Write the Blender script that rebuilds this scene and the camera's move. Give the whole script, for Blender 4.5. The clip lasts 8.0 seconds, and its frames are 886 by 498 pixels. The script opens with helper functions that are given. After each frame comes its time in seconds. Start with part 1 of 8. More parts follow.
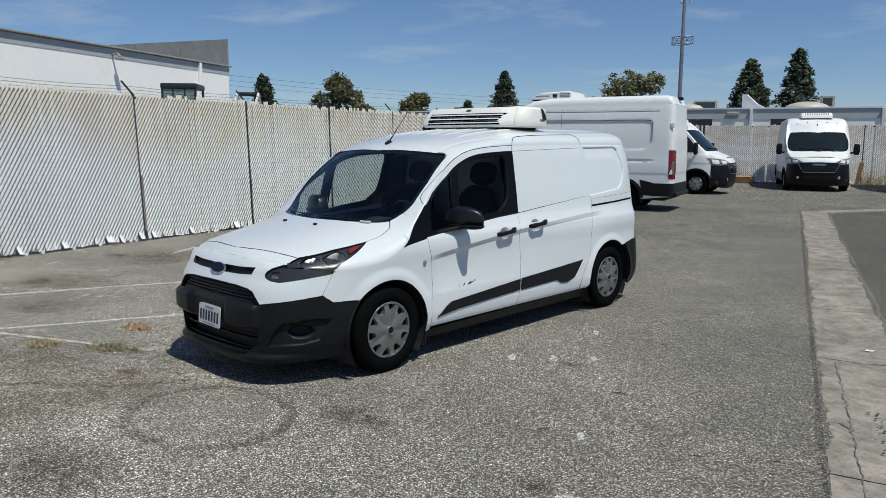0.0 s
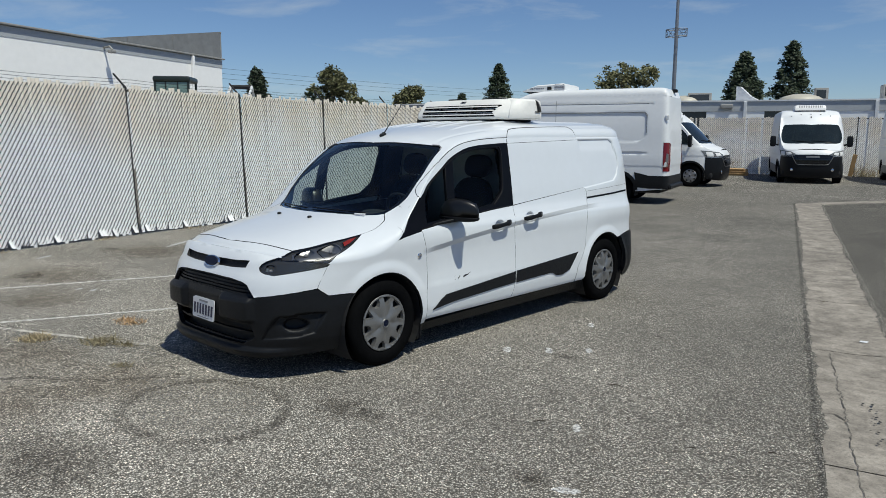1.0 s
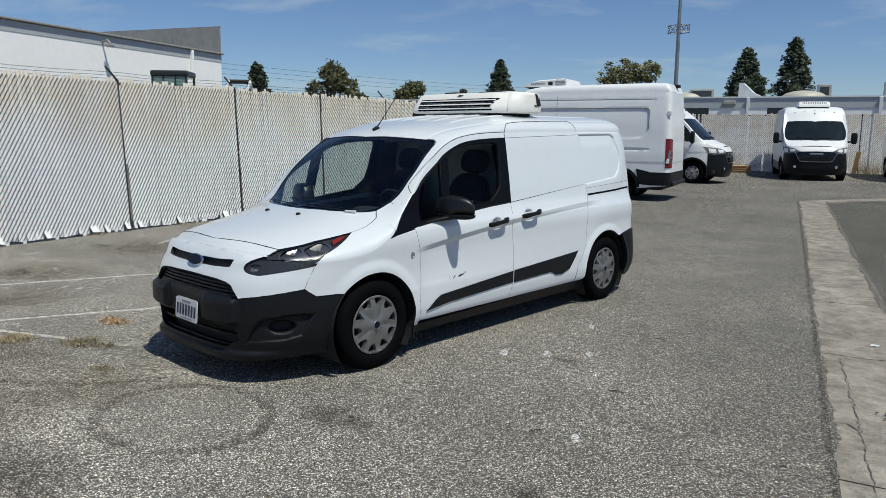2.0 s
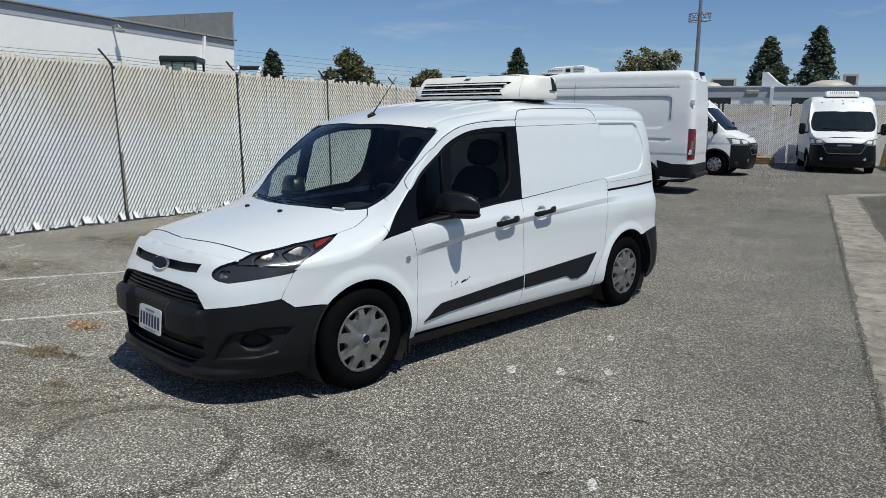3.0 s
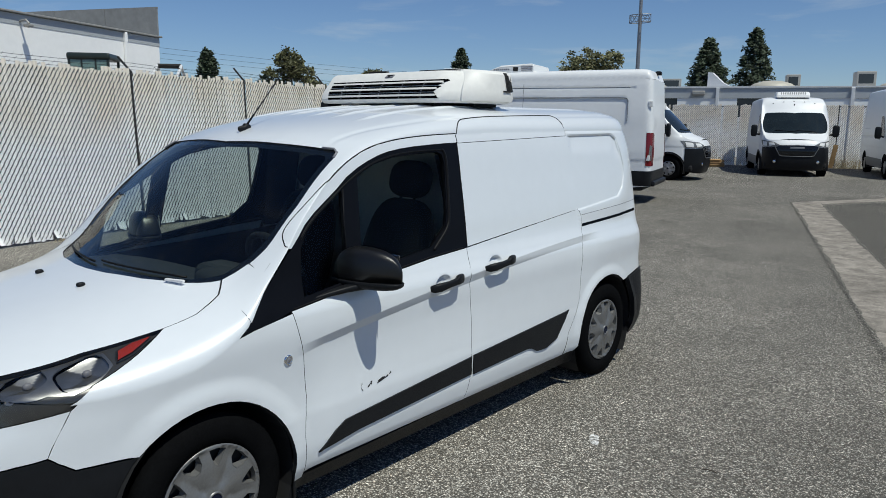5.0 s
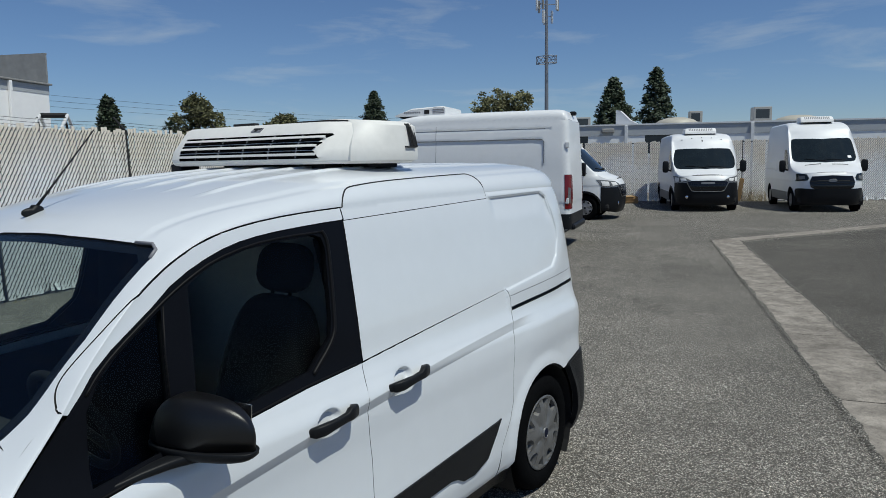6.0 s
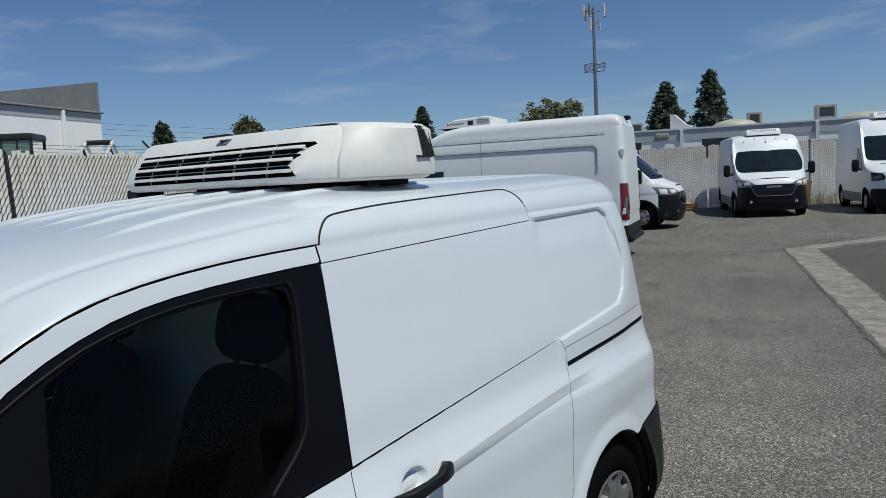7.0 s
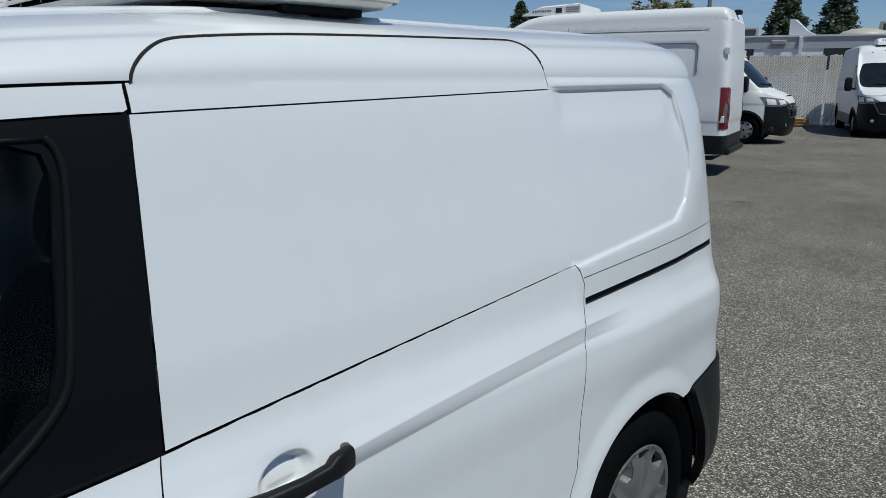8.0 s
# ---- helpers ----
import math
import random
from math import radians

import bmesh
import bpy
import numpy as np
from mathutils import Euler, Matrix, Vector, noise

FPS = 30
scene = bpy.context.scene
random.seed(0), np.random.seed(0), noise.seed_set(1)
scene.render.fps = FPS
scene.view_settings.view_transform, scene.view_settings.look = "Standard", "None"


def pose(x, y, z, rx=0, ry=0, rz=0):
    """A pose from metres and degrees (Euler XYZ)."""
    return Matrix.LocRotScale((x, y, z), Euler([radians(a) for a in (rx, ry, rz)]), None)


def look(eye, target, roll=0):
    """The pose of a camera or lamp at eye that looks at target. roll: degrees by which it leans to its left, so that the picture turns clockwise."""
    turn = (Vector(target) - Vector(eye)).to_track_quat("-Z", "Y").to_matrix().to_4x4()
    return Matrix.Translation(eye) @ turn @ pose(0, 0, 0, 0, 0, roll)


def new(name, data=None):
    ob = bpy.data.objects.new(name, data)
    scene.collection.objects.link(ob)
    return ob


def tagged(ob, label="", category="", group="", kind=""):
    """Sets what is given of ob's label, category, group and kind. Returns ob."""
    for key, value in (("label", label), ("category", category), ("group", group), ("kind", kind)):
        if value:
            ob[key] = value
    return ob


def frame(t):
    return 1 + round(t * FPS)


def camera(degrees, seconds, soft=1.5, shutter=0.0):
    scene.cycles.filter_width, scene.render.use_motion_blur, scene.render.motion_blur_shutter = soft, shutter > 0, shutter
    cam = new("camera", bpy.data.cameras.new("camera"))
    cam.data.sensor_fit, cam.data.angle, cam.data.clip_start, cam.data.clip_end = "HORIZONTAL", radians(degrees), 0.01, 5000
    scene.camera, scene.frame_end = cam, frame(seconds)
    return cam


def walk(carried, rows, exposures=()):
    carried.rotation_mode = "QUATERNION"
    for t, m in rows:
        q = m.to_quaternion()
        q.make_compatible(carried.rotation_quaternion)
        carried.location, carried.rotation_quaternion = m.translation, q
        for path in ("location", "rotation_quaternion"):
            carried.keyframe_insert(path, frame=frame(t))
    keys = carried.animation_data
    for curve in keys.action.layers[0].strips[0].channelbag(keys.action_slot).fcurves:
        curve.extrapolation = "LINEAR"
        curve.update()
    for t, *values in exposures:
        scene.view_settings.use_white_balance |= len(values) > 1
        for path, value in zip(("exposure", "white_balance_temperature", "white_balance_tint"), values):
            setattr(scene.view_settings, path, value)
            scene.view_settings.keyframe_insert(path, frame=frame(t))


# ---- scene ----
import itertools

import mathutils.geometry

# ---------- camera and walk ----------
cam = camera(62.0, 8.0, soft=0.8)
PATH = [
    (0, (4.713, -2.658, 1.654), (3.366, -1.206, 1.372), 0.4),
    (0.5, (4.705, -2.657, 1.65), (3.364, -1.202, 1.358), 0.3),
    (1, (4.698, -2.648, 1.646), (3.364, -1.188, 1.346), 0.3),
    (1.5, (4.67, -2.608, 1.639), (3.34, -1.146, 1.334), 0.4),
    (3, (4.215, -1.903, 1.623), (2.853, -0.478, 1.283), 0.8),
    (3.5, (3.961, -1.602, 1.652), (2.588, -0.194, 1.288), 0.8),
    (4, (3.706, -1.212, 1.661), (2.344, 0.204, 1.285), 0.8),
    (4.2, (3.6, -1.07, 1.672), (2.247, 0.354, 1.295), 0.8),
    (5.3, (2.984, -0.268, 1.733), (1.781, 1.299, 1.426), 0.4),
    (5.5, (2.883, -0.079, 1.774), (1.715, 1.519, 1.49), 0.1),
    (6, (2.594, 0.366, 1.806), (1.505, 2.027, 1.576), -0.9),
    (6.5, (2.345, 0.712, 1.856), (1.217, 2.354, 1.678), -1.9),
    (7, (2.183, 1.153, 1.804), (0.976, 2.736, 1.615), -3.0),
    (7.5, (2.037, 1.63, 1.723), (0.773, 3.155, 1.443), -2.5),
    (8, (1.912, 2.012, 1.65), (0.553, 3.409, 1.203), 0.2),
]
walk(cam, [(t, look(eye, target, roll)) for t, eye, target, roll in PATH], [(0, -0.08, 6600, 1), (4.2, -0.05, 6600, 1), (5.5, -0.23, 6400, 1), (8, -0.32, 6400, 1)])

# ---------- sky, sun, exposure ----------
SUN_TO = Vector((0.50, -0.055, 1.0)).normalized()
scene.view_settings.exposure = 0.0
world = bpy.data.worlds.new("sky")
scene.world = world
world.use_nodes = True
wn, wl = world.node_tree.nodes, world.node_tree.links
sky = wn.new("ShaderNodeTexSky")
sky.sky_type, sky.sun_disc = "NISHITA", False
sky.sun_elevation, sky.sun_rotation = math.asin(SUN_TO.z), math.atan2(SUN_TO.x, SUN_TO.y)
sky.altitude, sky.air_density, sky.dust_density, sky.ozone_density = 600, 1.0, 0.0, 4.5
bg = wn["Background"]
bg.inputs["Strength"].default_value = 0.075
# thin cirrus drawn over the sky by direction
tc, sep = wn.new("ShaderNodeTexCoord"), wn.new("ShaderNodeSeparateXYZ")
wl.new(tc.outputs["Generated"], sep.inputs[0])
mp = wn.new("ShaderNodeMapping")
mp.inputs["Scale"].default_value = (2.2, 2.2, 11.0)
mp.inputs["Location"].default_value = (3.1, 0.4, 0.0)
wl.new(tc.outputs["Generated"], mp.inputs["Vector"])
cn = wn.new("ShaderNodeTexNoise")
cn.inputs["Scale"].default_value, cn.inputs["Detail"].default_value, cn.inputs["Roughness"].default_value = 2.2, 9, 0.58
cn.inputs["Distortion"].default_value = 0.35
wl.new(mp.outputs[0], cn.inputs["Vector"])
cr = wn.new("ShaderNodeMapRange")
cr.inputs["From Min"].default_value, cr.inputs["From Max"].default_value, cr.inputs["To Max"].default_value = 0.54, 0.80, 0.42
wl.new(cn.outputs["Fac"], cr.inputs["Value"])
# the clear blue between the clouds, a little deeper
deep = wn.new("ShaderNodeMixRGB")
deep.blend_type = "MULTIPLY"
deep.inputs["Fac"].default_value = 1.0
deep.inputs["Color2"].default_value = (0.93, 0.98, 1.20, 1)
wl.new(sky.outputs[0], deep.inputs["Color1"])
cm = wn.new("ShaderNodeMixRGB")
cm.inputs["Color2"].default_value = (8.2, 8.6, 9.2, 1)
wl.new(cr.outputs[0], cm.inputs["Fac"])
wl.new(deep.outputs[0], cm.inputs["Color1"])
wl.new(cm.outputs[0], bg.inputs["Color"])
sun = new("sun", bpy.data.lights.new("sun", "SUN"))
sun.data.energy, sun.data.angle, sun.data.color = 4.2, radians(0.53), (1.0, 0.955, 0.89)
sun.matrix_world = look(SUN_TO * 60, (0, 0, 0))


# ---------- materials ----------
def links_of(m):
    return m.node_tree.nodes, m.node_tree.links


def plain(name, rgb, rough=0.5, metal=0.0, vary=0.12, scale=8.0, bump=0.0, bump_scale=60.0, coat=0.0, fine=None, spec=0.5):
    """A principled material with broad and fine variation of its colour and some relief."""
    m = bpy.data.materials.new(name)
    m.use_nodes = True
    n, l = links_of(m)
    b = n["Principled BSDF"]
    b.inputs["Roughness"].default_value, b.inputs["Metallic"].default_value = rough, metal
    b.inputs["Coat Weight"].default_value = coat
    b.inputs["Specular IOR Level"].default_value = spec
    b.inputs["Coat Roughness"].default_value = 0.04
    co = n.new("ShaderNodeTexCoord")
    a = n.new("ShaderNodeTexNoise")
    a.inputs["Scale"].default_value, a.inputs["Detail"].default_value = scale, 6
    l.new(co.outputs["Object"], a.inputs["Vector"])
    f = n.new("ShaderNodeTexNoise")
    f.inputs["Scale"].default_value, f.inputs["Detail"].default_value = fine or scale * 9, 4
    l.new(co.outputs["Object"], f.inputs["Vector"])
    add = n.new("ShaderNodeMath")
    add.operation = "ADD"
    l.new(a.outputs["Fac"], add.inputs[0])
    l.new(f.outputs["Fac"], add.inputs[1])
    r = n.new("ShaderNodeMapRange")
    r.inputs["From Min"].default_value, r.inputs["From Max"].default_value = 0.6, 1.4
    r.inputs["To Min"].default_value, r.inputs["To Max"].default_value = 1 - vary, 1 + vary
    l.new(add.outputs[0], r.inputs["Value"])
    h = n.new("ShaderNodeVectorMath")
    h.operation = "SCALE"
    h.inputs[0].default_value = rgb
    l.new(r.outputs[0], h.inputs["Scale"])
    l.new(h.outputs[0], b.inputs["Base Color"])
    if bump:
        t = n.new("ShaderNodeTexNoise")
        t.inputs["Scale"].default_value, t.inputs["Detail"].default_value = bump_scale, 5
        l.new(co.outputs["Object"], t.inputs["Vector"])
        u = n.new("ShaderNodeBump")
        u.inputs["Strength"].default_value, u.inputs["Distance"].default_value = bump, 0.01
        l.new(t.outputs["Fac"], u.inputs["Height"])
        l.new(u.outputs[0], b.inputs["Normal"])
    return m


def sheet_glass(name, tint, gloss=1.0):
    """A thin pane: tinted see-through with a clear surface reflection."""
    m = bpy.data.materials.new(name)
    m.use_nodes = True
    n, l = links_of(m)
    n.remove(n["Principled BSDF"])
    t, g, x, f = n.new("ShaderNodeBsdfTransparent"), n.new("ShaderNodeBsdfGlossy"), n.new("ShaderNodeMixShader"), n.new("ShaderNodeLayerWeight")
    t.inputs["Color"].default_value = (*tint, 1)
    g.inputs["Roughness"].default_value = 0.01
    g.inputs["Color"].default_value = (gloss, gloss, gloss, 1)
    f.inputs["Blend"].default_value = 0.5
    p, k = n.new("ShaderNodeMath"), n.new("ShaderNodeMath")
    p.operation, k.operation = "POWER", "MULTIPLY_ADD"
    p.inputs[1].default_value = 5.0
    k.inputs[1].default_value, k.inputs[2].default_value = 0.92, 0.06
    l.new(f.outputs["Facing"], p.inputs[0])
    l.new(p.outputs[0], k.inputs[0])
    l.new(k.outputs[0], x.inputs[0])
    l.new(t.outputs[0], x.inputs[1])
    l.new(g.outputs[0], x.inputs[2])
    l.new(x.outputs[0], n["Material Output"].inputs["Surface"])
    return m


PAINT = plain("white_paint", (0.672, 0.70, 0.730), 0.28, 0, 0.02, 1.3, coat=0.6)
FAR_PAINT = plain("white_van_paint", (0.76, 0.77, 0.78), 0.4, 0, 0.03, 1.0, coat=0.2)
BLACK = plain("black_plastic", (0.0092, 0.0100, 0.0118), 0.43, 0, 0.2, 5.0, 0.12, 900, spec=0.18)
BEZEL = plain("dark_lamp_bezel", (0.045, 0.045, 0.046), 0.25, 0.0, 0.1, 9)
LAMPBOWL = plain("lamp_reflector", (0.34, 0.34, 0.34), 0.30, 0.9, 0.25, 30)
GLOSS_BLACK = plain("gloss_black", (0.006, 0.006, 0.007), 0.16, 0, 0.1, 5.0)
TRIMBLACK = plain("satin_black_pillar_trim", (0.0035, 0.0039, 0.0058), 0.45, 0, 0.1, 12, spec=0.12)
SEAL = plain("black_rubber_seal", (0.006, 0.006, 0.007), 0.5, 0, 0.15, 12, spec=0.15)
VOID = plain("slot_shade_black", (0.003, 0.003, 0.003), 1.0, spec=0.0)
SEAM = plain("seam_shadow_rubber", (0.01, 0.01, 0.011), 0.8)
RUBBER = plain("tyre_rubber", (0.0045, 0.0047, 0.0052), 0.75, 0, 0.3, 14, 0.2, 300, spec=0.02)
DASH = plain("dash_plastic", (0.024, 0.026, 0.028), 0.7, 0, 0.15, 9, 0.2, 500, spec=0.25)
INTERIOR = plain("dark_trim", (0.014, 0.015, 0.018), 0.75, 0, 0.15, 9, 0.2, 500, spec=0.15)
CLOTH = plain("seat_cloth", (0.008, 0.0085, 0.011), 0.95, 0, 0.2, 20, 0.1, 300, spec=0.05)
BULKHEAD = plain("bulkhead_grey", (0.42, 0.415, 0.40), 0.6, 0, 0.08, 4)
UNITW = plain("aged_white_plastic", (0.76, 0.75, 0.715), 0.52, 0, 0.05, 3.5, 0.05, 200)
SILVER = plain("wheel_cover_silver", (0.20, 0.20, 0.20), 0.40, 0.55, 0.14, 14, 0.04, 120)
CHROME = plain("chrome", (0.75, 0.75, 0.76), 0.12, 1.0, 0.05)
STEEL = plain("dull_steel", (0.30, 0.30, 0.31), 0.5, 0.8, 0.15, 10)
GALV = plain("weathered_pipe", (0.035, 0.035, 0.035), 0.65, 0.4, 0.25, 12)
WIRE = plain("dark_wire", (0.022, 0.02, 0.018), 0.7, 0.3, 0.2, 4)
RED = plain("red_lens", (0.15, 0.004, 0.008), 0.15, 0, 0.1, 20)
AMBER = plain("amber_reflector", (0.30, 0.025, 0.015), 0.2, 0, 0.1, 20)
BLUE = plain("blue_badge", (0.004, 0.007, 0.022), 0.5, 0, 0.1, spec=0.2)
PLATE = plain("plate_white", (0.72, 0.72, 0.73), 0.4, 0, 0.03, 10)
INK = plain("dark_blue_ink", (0.012, 0.014, 0.05), 0.5)
GREYINK = plain("grey_ink", (0.2, 0.2, 0.22), 0.5)
WSGLASS = sheet_glass("windscreen_glass", (0.80, 0.87, 0.83), 0.8)
DOORGLASS = sheet_glass("door_glass", (0.60, 0.66, 0.66), 0.16)
LENS = sheet_glass("lamp_lens", (0.90, 0.90, 0.89), 0.55)
GLOSSY_TRIM = plain("satin_black_trim", (0.006, 0.006, 0.0065), 0.32, 0, 0.15, 6, 0.1, 700)


# ---------- mesh helpers ----------
def obj(name, verts, faces, mats, parent=None, label="", smooth=False, normals=None, idx=None):
    me = bpy.data.meshes.new(name)
    me.from_pydata([tuple(v) for v in verts], [], faces)
    for m in mats if isinstance(mats, (list, tuple)) else [mats]:
        me.materials.append(m)
    if idx is not None:
        me.polygons.foreach_set("material_index", idx)
    if smooth:
        me.polygons.foreach_set("use_smooth", [True] * len(me.polygons))
    me.update()
    if normals is not None:
        me.normals_split_custom_set_from_vertices([tuple(v) for v in normals])
    ob = new(name, me)
    if parent:
        ob.parent = parent
    if label:
        tagged(ob, label)
    return ob


def part(name, bm, material, parent, label="", smooth=False):
    me = bpy.data.meshes.new(name)
    bm.normal_update()
    bm.to_mesh(me)
    bm.free()
    for m in material if isinstance(material, (list, tuple)) else [material]:
        me.materials.append(m)
    if smooth:
        me.polygons.foreach_set("use_smooth", [True] * len(me.polygons))
    ob = new(name, me)
    if parent:
        ob.parent = parent
    if label:
        tagged(ob, label)
    return ob


def thing(name, m, label, category, group=""):
    e = new(name)
    e.matrix_world = m
    return tagged(e, label, category, group)


def box(bm, x0, x1, y0, y1, z0, z1, bevel=0.0, m=None, seg=2):
    r = bmesh.ops.create_cube(bm, size=1)
    for v in r["verts"]:
        v.co = Vector(((x0 + x1) / 2 + v.co.x * (x1 - x0), (y0 + y1) / 2 + v.co.y * (y1 - y0), (z0 + z1) / 2 + v.co.z * (z1 - z0)))
    vs = r["verts"]
    if bevel:
        es = list({e for v in vs for e in v.link_edges})
        vs = list({v for v in bmesh.ops.bevel(bm, geom=es, offset=bevel, segments=seg, profile=0.5, affect="EDGES")["verts"]} | {v for v in vs if v.is_valid})
    if m:
        bmesh.ops.transform(bm, matrix=m, verts=vs)
    return vs


def tube(bm, pts, r, n=8, cap=True):
    """A round bar through the points; r is one radius or one for each point."""
    pts = [Vector(p) for p in pts]
    rings = []
    for i, p in enumerate(pts):
        d = (pts[min(i + 1, len(pts) - 1)] - pts[max(i - 1, 0)]).normalized()
        a = d.orthogonal().normalized() if i == 0 else (a - d * a.dot(d)).normalized()
        b = d.cross(a)
        q = r[i] if isinstance(r, (list, tuple)) else r
        rings.append([bm.verts.new(p + (a * math.cos(k * math.tau / n) + b * math.sin(k * math.tau / n)) * q) for k in range(n)])
    for r0, r1 in zip(rings, rings[1:]):
        for k in range(n):
            bm.faces.new((r0[k], r0[(k + 1) % n], r1[(k + 1) % n], r1[k]))
    if cap:
        bm.faces.new(rings[0][::-1])
        bm.faces.new(rings[-1])
    return rings


def bar(bm, pts, wide, tall, n=20, power=3.2):
    """A flattened bar through the points: half widths sideways and half heights."""
    pts = [Vector(p) for p in pts]
    f = lambda v: math.copysign(abs(v) ** (2 / power), v)
    rings = []
    for i, p in enumerate(pts):
        d = (pts[min(i + 1, len(pts) - 1)] - pts[max(i - 1, 0)]).normalized()
        b = (Vector((0, 0, 1)) - d * d.z).normalized()
        a = d.cross(b)
        rings.append([bm.verts.new(p + a * f(math.cos(k * math.tau / n)) * wide[i] + b * f(math.sin(k * math.tau / n)) * tall[i]) for k in range(n)])
    for r0, r1 in zip(rings, rings[1:]):
        for k in range(n):
            bm.faces.new((r0[k], r0[(k + 1) % n], r1[(k + 1) % n], r1[k]))
    bm.faces.new(rings[0][::-1])
    bm.faces.new(rings[-1])
    bmesh.ops.recalc_face_normals(bm, faces=bm.faces)


def lathe(bm, prof, n=48, axis="x"):
    """Turns a profile of (along, radius) about an axis."""
    rings = []
    for a, r in prof:
        ring = []
        for k in range(n):
            c, s = math.cos(k * math.tau / n) * r, math.sin(k * math.tau / n) * r
            ring.append(bm.verts.new((a, c, s) if axis == "x" else (c, a, s) if axis == "y" else (c, s, a)))
        rings.append(ring)
    for r0, r1 in zip(rings, rings[1:]):
        for k in range(n):
            bm.faces.new((r0[k], r0[(k + 1) % n], r1[(k + 1) % n], r1[k]))
    return rings


def rounded(bm, cx, cy, cz, rx, ry, rz, power=3.0, n=20, m=None, squeeze=None):
    """A cushion-like solid: between a ball and a box."""
    rings = []
    f = lambda v: math.copysign(abs(v) ** (2 / power), v)
    for i in range(n + 1):
        a = -math.pi / 2 + math.pi * i / n
        ring = []
        for k in range(n * 2):
            b = k / (n * 2) * math.tau
            p = Vector((f(math.cos(a)) * f(math.cos(b)) * rx, f(math.cos(a)) * f(math.sin(b)) * ry, f(math.sin(a)) * rz))
            if squeeze:
                p = squeeze(p)
            p = Vector((cx, cy, cz)) + p
            ring.append(bm.verts.new(m @ p if m else p))
        rings.append(ring)
    for r0, r1 in zip(rings, rings[1:]):
        for k in range(n * 2):
            bm.faces.new((r0[k], r0[(k + 1) % (n * 2)], r1[(k + 1) % (n * 2)], r1[k]))
    bmesh.ops.remove_doubles(bm, verts=bm.verts, dist=1e-5)
    bmesh.ops.recalc_face_normals(bm, faces=bm.faces)


def glide(pts):
    """A monotone cubic curve through points (x, y)."""
    xs, ys = [p[0] for p in pts], [p[1] for p in pts]
    h = [b - a for a, b in zip(xs, xs[1:])]
    d = [(b - a) / w for a, b, w in zip(ys, ys[1:], h)]
    m = [d[0]] + [0.0] * (len(xs) - 2) + [d[-1]]
    for i in range(1, len(xs) - 1):
        if d[i - 1] * d[i] > 0:
            w1, w2 = 2 * h[i] + h[i - 1], h[i] + 2 * h[i - 1]
            m[i] = (w1 + w2) / (w1 / d[i - 1] + w2 / d[i])

    def f(x):
        x = min(max(x, xs[0]), xs[-1])
        i = 0
        while i < len(h) - 1 and x > xs[i + 1]:
            i += 1
        t = (x - xs[i]) / h[i]
        return ys[i] * (1 + 2 * t) * (1 - t) ** 2 + m[i] * h[i] * t * (1 - t) ** 2 + ys[i + 1] * t * t * (3 - 2 * t) + m[i + 1] * h[i] * t * t * (t - 1)

    return f


def step(x, a, b):
    t = min(max((x - a) / (b - a), 0.0), 1.0)
    return t * t * (3 - 2 * t)


def within(poly, x, y):
    hit = False
    for (ax, ay), (bx, by) in zip(poly, poly[1:] + poly[:1]):
        if (ay > y) != (by > y) and x < (bx - ax) * (y - ay) / (by - ay) + ax:
            hit = not hit
    return hit


def edge_distance(poly, x, y, closed=True):
    best = 9.0
    for (ax, ay), (bx, by) in zip(poly, poly[1:] + (poly[:1] if closed else [])):
        dx, dy = bx - ax, by - ay
        t = min(max(((x - ax) * dx + (y - ay) * dy) / (dx * dx + dy * dy + 1e-12), 0), 1)
        best = min(best, math.hypot(ax + t * dx - x, ay + t * dy - y))
    return best


BRINKS = set()


